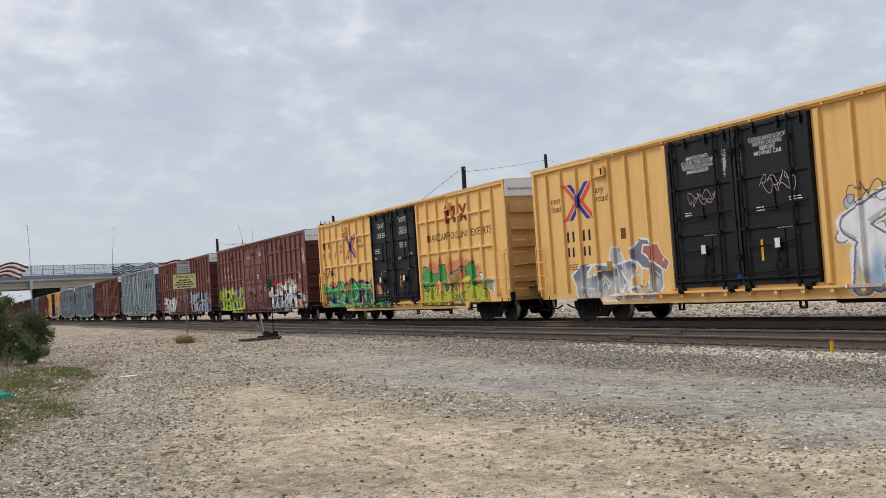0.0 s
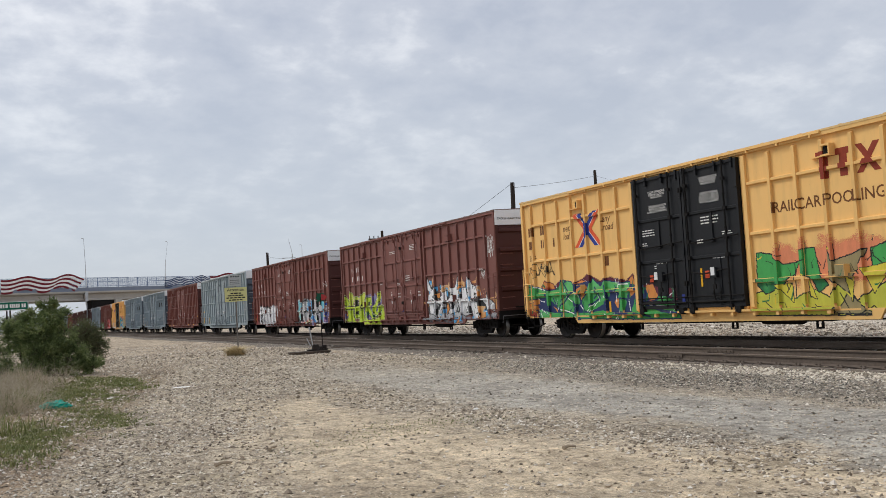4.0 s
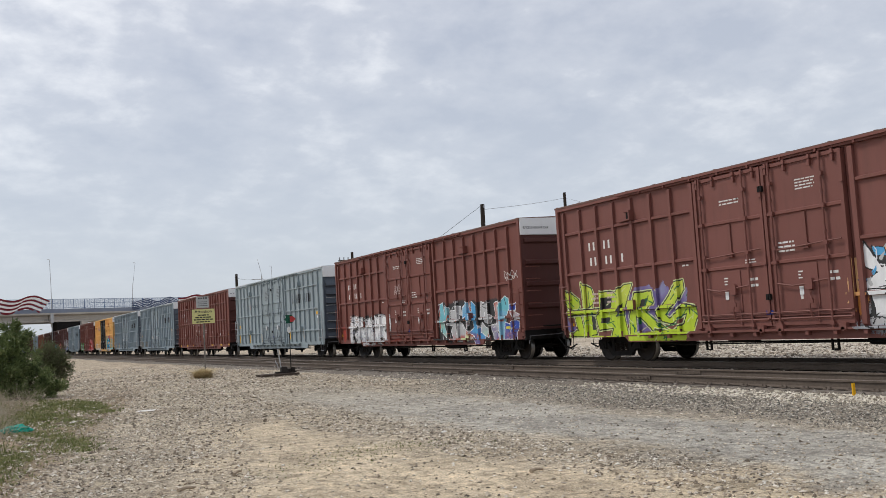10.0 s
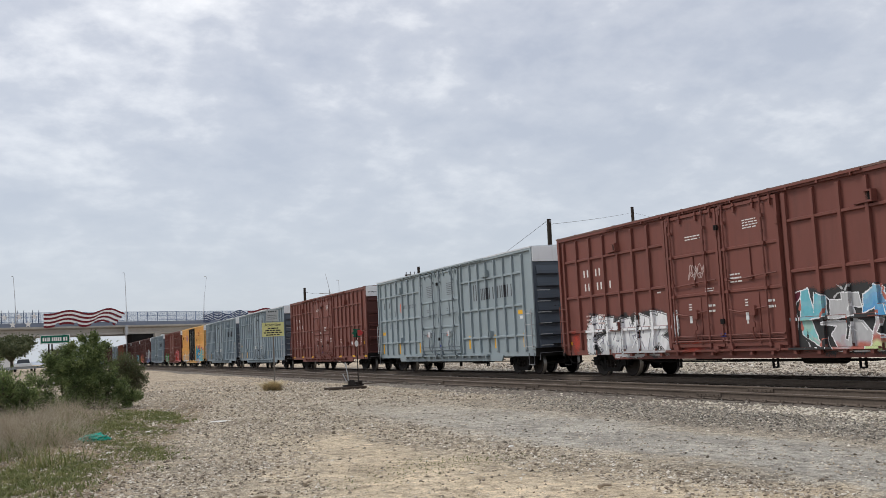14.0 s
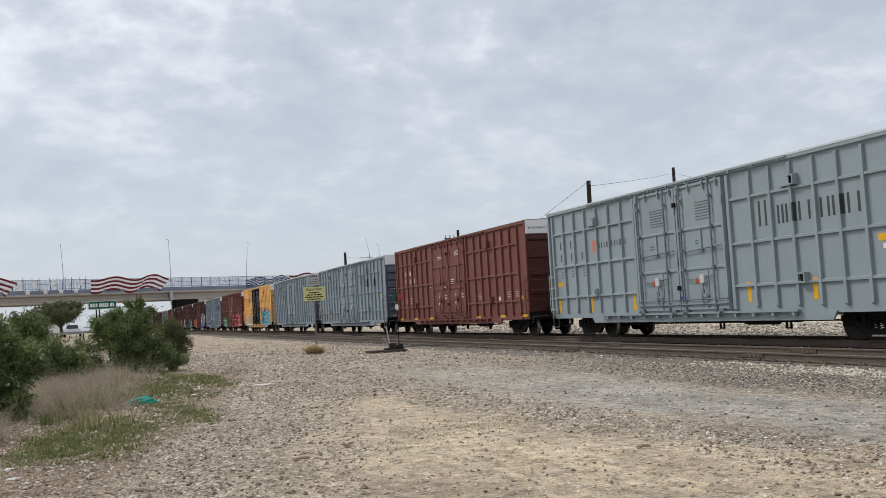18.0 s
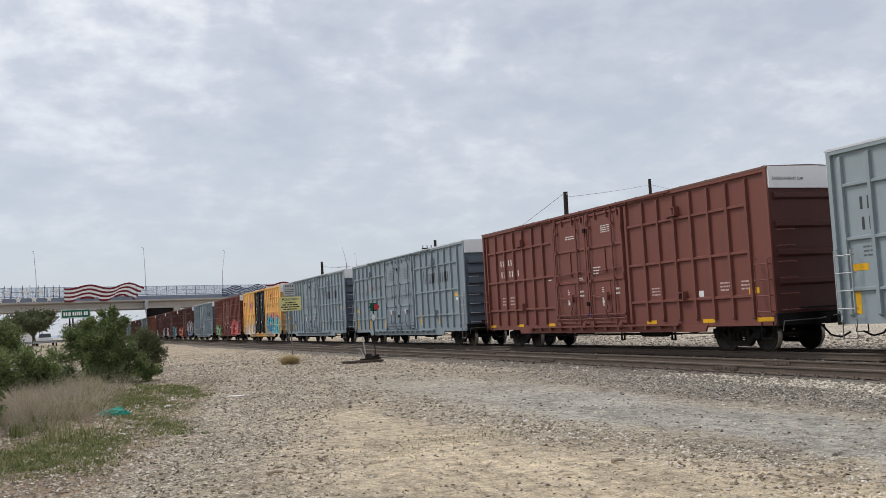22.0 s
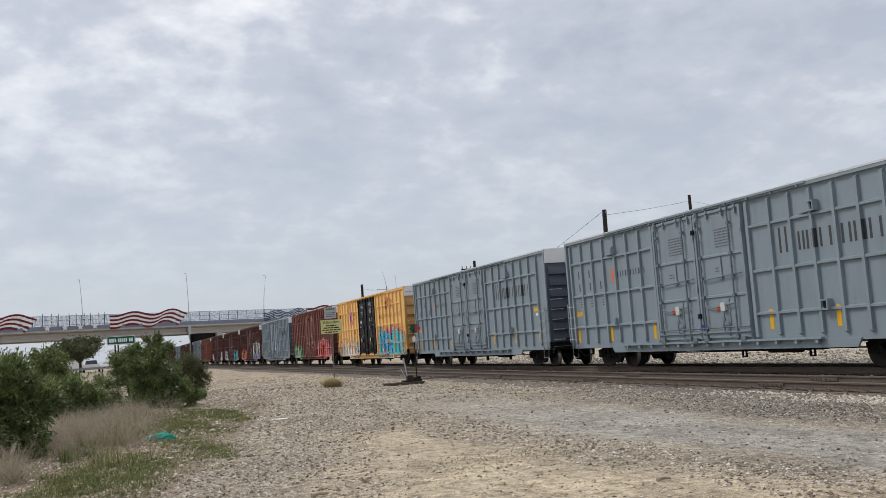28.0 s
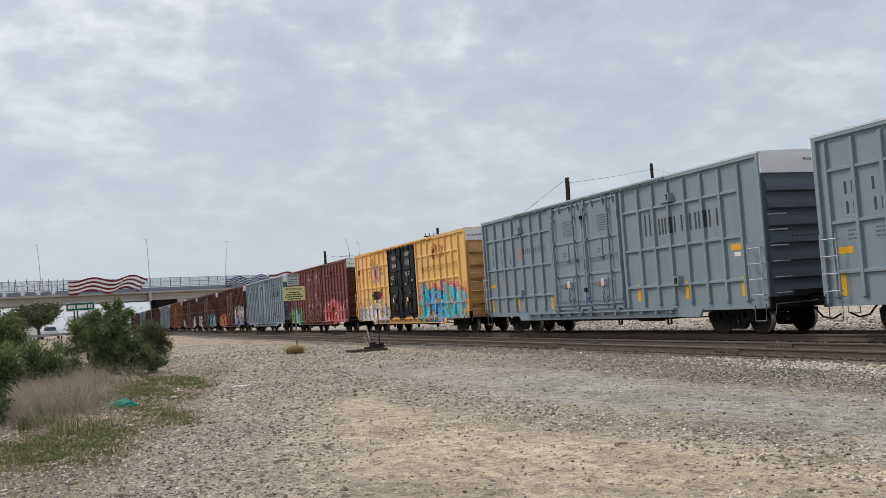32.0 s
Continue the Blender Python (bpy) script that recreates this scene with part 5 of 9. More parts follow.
    def done(self, car, label):
        cell, ribs = self.cell, self.ribs
        hw = 0.053 if ribs else 0.035
        q = np.round(np.sqrt(np.clip(self.C, 0, 1)) * 20).astype(int)
        code = np.where(self.A, q[..., 0] * 441 + q[..., 1] * 21 + q[..., 2], -1)
        edges, door_l, door_r = layout_of(car)
        out = np.full(len(self.us), SKIN)
        for e in edges:
            out[np.abs(self.us - e) <= hw] = POST_OUT
        out[(self.us > door_l) & (self.us < door_r)] = 1.594
        flank = [int(np.searchsorted(self.us, e + hw)) - 1 for e in edges if self.us[0] < e + hw < self.us[-1]]
        V, F, K = [], [], []
        for j, v in enumerate(self.vs):
            o = out.copy()
            if ribs and min(abs(v - z) for z in (H1, H2, H3)) < 0.045:
                o[o == SKIN] = SKIN + 0.071
            row = code[j].copy()
            if v < 0.76:
                row[np.abs(self.us) > 5.9] = -1
                o[:] = 1.562
            if 0.80 < v < 0.855:  # the paint also covers the door track and the pull brackets
                o[(self.us > -5.2) & (self.us < 5.0)] = 1.702
            if abs(v - 1.67) < 0.13:
                o[(np.abs(self.us + 5.54) < 0.13) | (np.abs(self.us - 5.21) < 0.13)] = 1.702
            cut = np.flatnonzero((np.diff(row) != 0) | (np.diff(o) != 0)) + 1
            for a, c in zip(np.concatenate([[0], cut]), np.concatenate([cut, [len(row)]])):
                if row[a] < 0:
                    continue
                x, y0, y1, z0, z1 = -o[a] - 0.003, -(self.us[a] - cell / 2), -(self.us[c - 1] + cell / 2), v - cell / 2, v + cell / 2
                i = len(V)
                V += [(x, y0, z0), (x, y1, z0), (x, y1, z1), (x, y0, z1)]
                F.append((i, i + 1, i + 2, i + 3))
                K.append(row[a])
            if v > 0.93:
                for a in flank:
                    if 0 <= a < len(row) and row[a] >= 0:
                        i = len(V)
                        y = -(self.us[a] + cell / 2) - 0.003
                        V += [(-SKIN, y, v - cell / 2), (-POST_OUT, y, v - cell / 2), (-POST_OUT, y, v + cell / 2), (-SKIN, y, v + cell / 2)]
                        F.append((i, i + 1, i + 2, i + 3))
                        K.append(row[a])
        me = bpy.data.meshes.new("graffiti")
        me.from_pydata(V, [], F)
        K = np.array(K)
        col = np.stack([K // 441, K // 21 % 21, K % 21, np.full(len(K), 20)], 1) / 20.0
        col[:, :3] **= 2
        me.attributes.new("spray", "FLOAT_COLOR", "FACE").data.foreach_set("color", col.astype(np.float32).ravel())
        me.materials.append(SPRAY)
        return tagged(part("graffiti", me, None, car, label), kind="stuff")


def blend(colours, t):
    """Colours spread evenly over t in 0..1."""
    c = np.array([HUES[k] for k in colours])
    if len(c) == 1:
        return np.broadcast_to(c[0], t.shape + (3,))
    x = np.clip(t, 0, 1) * (len(c) - 1)
    i = np.minimum(x.astype(int), len(c) - 2)
    f = np.clip(((x - i) - 0.5) * 1.6 + 0.5, 0, 1)[..., None]
    return c[i] * (1 - f) + c[i + 1] * f


def graffiti(car, u0, u1, v0, v1, fills, outline, seed, count, label, ribs=True, low=None, halo=None, rim=None, back=(), shine=None, shade=None,
             weight=0.24, edge=0.035, taper=1.0, flat=False, overlap=0.15, spikes=0, cell=0.016, cover=None, glow=0.06):
    """A row of made-up letters: background shapes, spray halo, outline, blended fill, bright and dark edges."""
    rng = np.random.default_rng(seed)
    pad = 0.38
    mu = Mural(u0 - pad, u1 + pad, max(0.60, v0 - pad), v1 + pad, ribs, cell)
    w, h = (u1 - u0) / count, v1 - v0
    noise_a = soft_noise(mu.U.shape, (6, 26), rng)
    noise_b = soft_noise(mu.U.shape, (24, 100), rng)
    speck = rng.random(mu.U.shape)
    letters = []
    for i in range(count):
        g = zigzag(rng)
        lean, up, grow = rng.uniform(-0.25, 0.25), rng.uniform(-0.06, 0.06), rng.uniform(0.85, 1.12)
        th = weight * min(w, h) * rng.uniform(0.85, 1.15)
        d = np.full(mu.U.shape, 9.0)
        for line in g:
            pts = [(u0 + w * (i - overlap / 2 + (1 + overlap) * (0.08 + 0.84 * (p + lean * (q - 0.5) * 0.5 + rng.uniform(-0.06, 0.06)))), v0 + h * (0.08 + 0.80 * q * grow + up + rng.uniform(-0.05, 0.05))) for p, q in line]
            d = np.minimum(d, mu.far(pts, th, th * taper, flat))
            for _ in range(spikes):
                p = pts[int(rng.integers(len(pts)))]
                a = rng.uniform(0.2, 2.9) if rng.random() < 0.65 else rng.uniform(-2.9, -0.2)
                L = rng.uniform(0.25, 0.55) * h
                d = np.minimum(d, mu.far([p, (p[0] + L * math.cos(a), p[1] + L * math.sin(a) * 0.8)], th * 0.9, 0.004, False))
        letters.append(d + (noise_b - 0.5) * 0.02)
    allof = np.minimum.reduce(letters)
    if halo:
        reach = glow + 0.16 * (noise_a - 0.4)
        mu.put(speck < np.clip((reach + 0.05 - allof) / 0.05, 0, 1), np.array(HUES[halo]))
    for k, (c, num, size) in enumerate(back):
        for _ in range(num):
            p = (rng.uniform(u0, u1), rng.uniform(v0 + 0.15 * h, v1 - 0.1 * h))
            a = rng.uniform(0, 3.14)
            L = size * rng.uniform(0.3, 1.2)
            d = mu.far([(p[0] - L * math.cos(a), p[1] - L * math.sin(a)), (p[0] + L * math.cos(a), p[1] + L * math.sin(a))], size * rng.uniform(0.4, 0.8), size * rng.uniform(0.05, 0.6), False) + (noise_a - 0.5) * 0.1
            mu.put(d < 0.03, np.array(HUES[outline]))
            mu.put(d < 0, np.array(HUES[c]))
    if rim:
        mu.put(allof < edge + 0.045, np.array(HUES[rim]))
    t = (mu.U - u0) / (u1 - u0) + (noise_a - 0.5) * 0.22
    fill = np.array(blend(fills, t))
    if low:
        f = np.clip((v0 + 0.42 * h - mu.V) / (0.35 * h) + (noise_a - 0.5) * 1.2, 0, 1)[..., None]
        fill = fill * (1 - f) + blend(low, t) * f
    n_cell = max(1, int(round(0.05 / cell)))
    for d in letters:
        mu.put((d < edge) & (d >= 0), np.array(HUES[outline]))
        inside = d < 0
        if cover is not None:
            thin = mu.V > v0 + cover * h + (noise_a - 0.5) * 0.7 * h
            keep = mu.A & inside & thin
            mu.A[keep] = False
            inside = inside & ~thin
        mu.put(inside, fill)
        if shade:
            s_ = np.roll(np.roll(d, n_cell * 2, 0), -n_cell, 1)
            mu.put(inside & (s_ > 0) & (noise_a > 0.38), np.array(HUES[shade]))
        if shine:
            s_ = np.roll(np.roll(d, -n_cell, 0), n_cell, 1)
            mu.put(inside & (d < -0.012) & (s_ > 0) & (noise_b > 0.3), np.array(HUES[shine]))
    return mu.done(car, label)


def mist(car, u, v, ru, rv, colour, seed):
    """A drift of overspray that thins out to its rim."""
    rng = np.random.default_rng(seed)
    mu = Mural(u - ru * 1.5, u + ru * 1.5, max(0.62, v - rv * 1.5), v + rv * 1.5, True, 0.018)
    d = np.hypot((mu.U - u) / ru, (mu.V - v) / rv) + (soft_noise(mu.U.shape, (5, 5), rng) - 0.5) * 0.5
    mu.put(rng.random(mu.U.shape) < np.clip(1.25 - d, 0, 0.95) ** 1.5, np.array(HUES[colour]))
    return mu.done(car, colour + " overspray")


def scribble(car, u0, u1, v0, v1, mat, seed, label, ribs=True, n_=9, width=0.022):
    """A thin hand-drawn tag: loops of one line."""
    rng = random.Random(seed)
    sp = Spray(car, ribs)
    f1, f2, turn = rng.uniform(0, 6), rng.uniform(0, 6), rng.uniform(0.42, 0.6) * n_
    pts = []
    for k in range(n_ * 9):
        t = k / (n_ * 9 - 1)
        a = 2 * math.pi * turn * t
        pts.append((u0 + (u1 - u0) * (t + 0.11 * math.sin(a * 1.5 + f1)), (v0 + v1) / 2 + (v1 - v0) / 2 * (0.62 * math.sin(a + f2) + 0.38 * math.sin(a * 2.37 + f1))))
    sp.stroke(pts, width, mat, 3)
    return tagged(sp.done("tag", car, label), kind="stuff")


def bars(car, name, rows_, mat, label, ribs=True, level=1.5, door=False):
    """Lettering as plain bars: rows of (u, v, character width, height, count, gap) and skipped posts."""
    for u, v, cw, h, count, gap in rows_:
        for k in range(count):
            sp = Spray(car, ribs)
            a = u + k * (cw + gap)
            c = a + cw * 0.50
            sp.lay([(a, v), (c, v), (c, v + h), (a, v + h)], mat, level)
            sp.done(name, car, label)


def small_print(car, u, v, w, h, lines, mat, label="block of small stencilled print", out=None, rows_=None, seed=0):
    """Unreadable fine print: short bars in lines."""
    rng = random.Random(seed + int(u * 100))
    bm = bmesh.new()
    o = out or SKIN
    u -= 0.10 if o > 1.58 else 0.0
    step = h / lines
    for k in range(lines):
        a = u
        while a < u + w:
            c = min(u + w * rng.uniform(0.8, 1.0), a + rng.uniform(0.08, 0.22))
            if c - a > 0.03:
                vs = [bm.verts.new(p) for p in on_side([(a, v - k * step), (c, v - k * step), (c, v - k * step + step * 0.42), (a, v - k * step + step * 0.42)], o + 0.004)]
                bm.faces.new(vs)
            a = c + 0.03
    return tagged(part("stencil", bm, mat, car, label), kind="stuff")


WORDS = {}


def words(car, text, u, v, size, mat, name="lettering", out=None, shear=0.0, align="LEFT", turn=None, ribs=True):
    """Readable words in the built-in font, as a thin mesh on the near side."""
    key = (text, size, shear, align, mat.name)
    if key not in WORDS:
        cu = bpy.data.curves.new(name, "FONT")
        cu.body, cu.size, cu.shear, cu.align_x, cu.space_line = text, size, shear, align, 0.85
        cu.resolution_u, cu.offset = 2, size * 0.008
        tmp = bpy.data.objects.new(name, cu)
        WORDS[key] = bpy.data.meshes.new_from_object(tmp)
        bpy.data.objects.remove(tmp)
        WORDS[key].materials.clear()
        WORDS[key].materials.append(mat)
    me = WORDS[key]
    if out is None and turn is None:
        sp = Spray(car, ribs)
        for p in me.polygons:
            sp.lay([(u + me.vertices[i].co.x, v + me.vertices[i].co.y) for i in p.vertices], mat, 2)
        return tagged(sp.done(name, car, text.replace("\n", " ").lower() + " lettering"), kind="stuff")
    o = out or SKIN
    u -= 0.10 if o > 1.58 else 0.0
    at = turn or Matrix(((0, 0, -1, -o - 0.004), (-1, 0, 0, -u), (0, 1, 0, v), (0, 0, 0, 1)))
    return tagged(part(name, me, None, car, text.replace("\n", " ").lower() + " lettering", at=at), kind="stuff")


def plate(car, name, u, v, w, h, mat, label="", out=None, thick=0.006):
    o = out or SKIN
    u -= 0.10 if o > 1.58 else 0.0
    bm = bmesh.new()
    box(bm, -o - thick, -o - 0.0005, -u - w, -u, v, v + h)
    return part(name, bm, mat, car, label)


def cross_logo(car, u, v, s, faded=False, ribs=True):
    """Crossed arrows: four bent arms, blue outside and orange-red inside, parted by a white line."""
    sp = Spray(car, ribs)
    blue, red, pale = (INK_BLUE, INK_ORANGE, INK_WHITE) if not faded else (PAINTS["violet"], PAINTS["pink"], PAINTS["silver"])
    lv = 1.0
    for du in (-1, 1):
        for dv in (-1, 1):
            def q(*pts):
                return [(u + du * s * a * 1.12, v + dv * s * c) for a, c in pts]
            def arm(o1, o2):
                rows_ = []
                for o in (o1, o2):
                    start = (0.02 + 0.73 * o) / 0.68 if o > 0 else max((0.02 + 0.73 * o) / 0.68, -o * 0.68 / 0.73)
                    rows_.append([(0.68 * t - 0.73 * o, 0.73 * t + 0.68 * o) for t in (start, (0.56 - 0.68 * o) / 0.73)])
                return q(rows_[0][0], rows_[0][1], rows_[1][1], rows_[1][0])
            sp.lay(arm(0.014, 0.150), blue, lv)
            sp.lay(arm(-0.150, -0.014), red, lv + 1)
            sp.lay(arm(-0.013, 0.013), pale, lv + 2)
            lv += 3
    sp.lay([(u + s * a, v + s * c) for a, c in ((-0.10, 0), (-0.06, -0.2), (0.06, -0.2), (0.10, 0), (0.06, 0.2), (-0.06, 0.2))], blue, lv)
    return sp.done("arrow_emblem", car, "crossed blue and orange-red arrows emblem")


YEL, BRN, GRY = "yellow boxcars", "brown boxcars", "grey boxcars"
CENTRES = (-7.4, 12.79, 33.3, 54.05, 74.5, 95.05, 115.68, 136.08, 156.5, 177.05)
CARS = {}


def car_y(k):
    return CENTRES[k] if k < 10 else CENTRES[9] + 20.5 * (k - 9)


CARS[0] = make_car("yellow_boxcar", YELLOW, YELLOW_ROOF, BLACK, "black", "tall yellow boxcar with thin ribs, black doors and white graffiti", YEL, ribs=False, end_paint=YELLOW_END_SHADED)
CARS[1] = make_car("yellow_boxcar", YELLOW, YELLOW_ROOF, BLACK, "black", "tall yellow ribbed boxcar with black plug doors and green graffiti", YEL, end_paint=YELLOW_END_SHADED)
CARS[2] = make_car("brown_boxcar", BROWN, DARK_ROOF, BROWN, "brown", "tall brown ribbed boxcar with lime and white graffiti", BRN, end_paint=BROWN_END_SHADED)
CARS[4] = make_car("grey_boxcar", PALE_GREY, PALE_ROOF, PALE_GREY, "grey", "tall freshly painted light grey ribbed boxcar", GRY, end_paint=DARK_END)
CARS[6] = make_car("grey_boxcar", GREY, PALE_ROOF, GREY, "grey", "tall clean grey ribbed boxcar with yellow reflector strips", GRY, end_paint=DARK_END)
here = pose(0, 0, 0)
CARS[8] = copy_thing(CARS[1], here)
CARS[3] = make_car("brown_boxcar", RED_OXIDE, DARK_ROOF, RED_OXIDE, "brown", "tall brown ribbed boxcar with silver and turquoise graffiti", BRN, end_paint=BROWN_END_SHADED)
for k in (5, 9):
    CARS[k] = copy_thing(CARS[3], here)
for k in (7, 10, 15, 18):
    CARS[k] = copy_thing(CARS[6], here)
CARS[14] = make_car("orange_brown_boxcar", REDBROWN, DARK_ROOF, REDBROWN, "brown", "tall faded orange-brown ribbed boxcar", BRN)
CARS[11] = make_car("brown_boxcar", DARKBROWN, DARK_ROOF, DARKBROWN, "brown", "tall dark brown ribbed boxcar", BRN)
for k in (12, 13, 16, 17, 19, 20):
    CARS[k] = copy_thing(CARS[11], here)
LABELS = {3: "tall brown ribbed boxcar with silver and turquoise graffiti", 5: "tall clean brown ribbed boxcar with yellow reflector strips",
          8: "tall yellow ribbed boxcar with black doors and aqua graffiti", 9: "tall brown ribbed boxcar with green and red graffiti",
          11: "tall brown ribbed boxcar with orange and white graffiti", 12: "tall brown ribbed boxcar with aqua graffiti at one end",
          13: "tall dark brown ribbed boxcar with small white graffiti"}
for k, t_ in LABELS.items():
    CARS[k]["label"] = t_
for k in (16, 17, 19, 20):
    CARS[k]["label"] = "tall brown ribbed boxcar far down the train"


# ---- marks on each car ----
CAP_TURN = Matrix(((1, 0, 0, -1.46), (0, 0, -1, -BODY / 2 - 0.066), (0, 1, 0, 4.58), (0, 0, 0, 1)))


def end_words(car):
    words(car, "EXCESS HEIGHT CAR", 0, 0, 0.112, INK_BLACK, turn=CAP_TURN)


def yellow_marks(k, u_id, v_id, faded, ribs):
    car = CARS[k]
    end_words(car)
    xu, xv = (-6.82, 3.72) if k == 0 else (-5.04, 3.60)
    cross_logo(car, xu, xv, 1.0, faded, ribs)
    words(car, "next\nload", xu - 1.50, xv + 0.04, 0.31, INK_BROWN, shear=0.2, ribs=ribs)
    words(car, "any\nroad", xu + 0.84, xv + 0.14, 0.31, INK_BROWN, shear=0.2, ribs=ribs)
    h = 0.32
    bars(car, "mark_bar", [(u_id, v_id, 0.21, h, 2, 0.07), (u_id + 0.82, v_id, 0.21, h, 2, 0.07)], INK_BROWN if k else INK_BLACK, "dark stencilled identity marks", ribs)
    bars(car, "mark_bar", [(u_id, v_id - 0.46, 0.18, h * 0.9, 2, 0.06), (u_id + 0.82, v_id - 0.46, 0.18, h * 0.9, 2, 0.06), (u_id + 1.64, v_id - 0.46, 0.18, h * 0.9, 2 if k else 0, 0.06)], INK_BROWN if k else INK_BLACK, "dark stencilled identity marks", ribs)
    small_print(car, u_id, v_id - 0.72, 0.5, 0.22, 3, INK_BROWN)
    plate(car, "stencil_frame", xu + 0.85 if k else -4.9, 2.35 if k else 2.42, 0.22, 0.30, INK_BROWN, "small framed stencil")
    if k:
        door_lines = ((4.30, "CLOSE THIS DOOR\nBEFORE CLOSING\nMAIN DOOR", -1.18), (3.88, "CIERRE ESTA PUERTA\nANTES DE CERRAR\nLA PUERTA PRINCIPAL", -1.18), (4.40, "CLOSE AND LOCK\nDOORS BEFORE\nMOVING CAR", 1.05), (3.98, "CIERRE Y PONGA\nEL SEGURO EN LAS\nPUERTAS ANTES DE\nMOVER EL CARRO", 1.05))
    else:
        door_lines = ((4.22, "-IMPORTANT-\nCLOSE THIS DOOR\nBEFORE CLOSING\nMAIN DOOR", -1.42), (4.34, "CLOSE AND LOCK\nBOTH DOORS\nBEFORE\nMOVING CAR", 0.93))
    for v, text, u in door_lines:
        words(car, text, u, v, 0.090 if k else 0.138, INK_WHITE, out=1.594, align="CENTER")
    if k:
        small_print(car, -1.95, 3.22, 0.6, 0.22, 3, INK_WHITE, out=1.592, seed=1)
        small_print(car, 0.65, 3.35, 0.7, 0.25, 3, INK_WHITE, out=1.592, seed=2)
    small_print(car, -2.0, 2.85, 0.3, 0.12, 2, INK_WHITE, out=1.592, seed=3)
    small_print(car, 0.45, 2.75, 0.3, 0.14, 2, INK_WHITE, out=1.592, seed=4)
    small_print(car, 1.45, 2.9, 0.45, 0.12, 2, INK_WHITE, out=1.592, seed=5)
    for u in (-1.29, 1.13):
        plate(car, "instruction_card", u - 0.09, 1.78, 0.15, 0.22, PLACARD, "white card on the door", out=1.713)
        small_print(car, u - 0.1, 2.28, 0.5, 0.1, 2, INK_WHITE, out=1.592, seed=6)
        if k:
            plate(car, "orange_tag", u - 0.42, 1.72, 0.17, 0.20, INK_ORANGE, "orange-red tag on the door", out=1.614)
        small_print(car, u - 0.2, 2.16, 0.34, 0.12, 2, INK_WHITE, out=1.592, seed=9)
    plate(car, "reflector", 0.5, 1.5, 0.07, 0.5, REFLECT, "yellow reflector strip", out=1.592)
    plate(car, "door_seal", -0.28, 1.10, 0.12, 0.22, INK_BLUE, "blue plastic seal", out=1.64)
    plate(car, "notice", 7.15, 2.60, 0.30, 0.36, PLACARD if k else REFLECT, "small square notice")
    for u in (-8.75, -4.1, 3.0, 8.4):
        plate(car, "reflector", u, 0.88, 0.10, 0.34, REFLECT, "yellow reflector strip", out=SKIN)


yellow_marks(0, -7.55, 2.50, False, False)
yellow_marks(1, -8.85, 3.66, False, True)
yellow_marks(8, -8.85, 3.66, True, True)
FADED_BROWN = plain("faded_brown_lettering", (0.44, 0.22, 0.07), 0.6, vary=0.2)
for k in (1, 8):
    car = CARS[k]
    red_ink = INK_RED if k == 1 else plain("faded_red_emblem", (0.50, 0.17, 0.06), 0.6, vary=0.2)
    sp = Spray(car)
    sp.lay([(4.62, 4.30), (5.64, 4.30), (5.64, 4.45), (4.62, 4.45)], red_ink, 2)
    for a in (4.76, 5.30):
        sp.lay([(a, 3.80), (a + 0.22, 3.80), (a + 0.22, 4.30), (a, 4.30)], red_ink, 2)
    for a, c in ((5.76, 6.24), (6.24, 5.76)):
        sp.lay([(a, 3.80), (a + 0.18, 3.80), (c + 0.18, 4.45), (c, 4.45)], red_ink, 3 + a - c)
    sp.done("company_emblem", car, "dark red block-shaped company emblem")
    words(car, "RAILCAR POOLING EXPERTS", 3.15, 3.20, 0.385, INK_BROWN if k == 1 else FADED_BROWN)
    plate(car, "yellow_notice", 7.75, 2.55, 0.55, 0.16, REFLECT, "yellow notice plate")

scribble(CARS[0], 2.9, 4.2, 2.55, 3.05, INK_DARK, 13, "thin dark grey tag", False, 9, 0.015)
scribble(CARS[0], -1.9, -0.9, 3.0, 3.4, INK_PINK, 14, "thin white tag on the door", False, 7, 0.014)
scribble(CARS[0], 0.6, 1.6, 3.05, 3.55, INK_PINK, 15, "thin white tag on the door", False, 7, 0.014)
scribble(CARS[1], -8.9, -7.3, 2.15, 2.7, INK_BLACK, 23, "thin black tag")


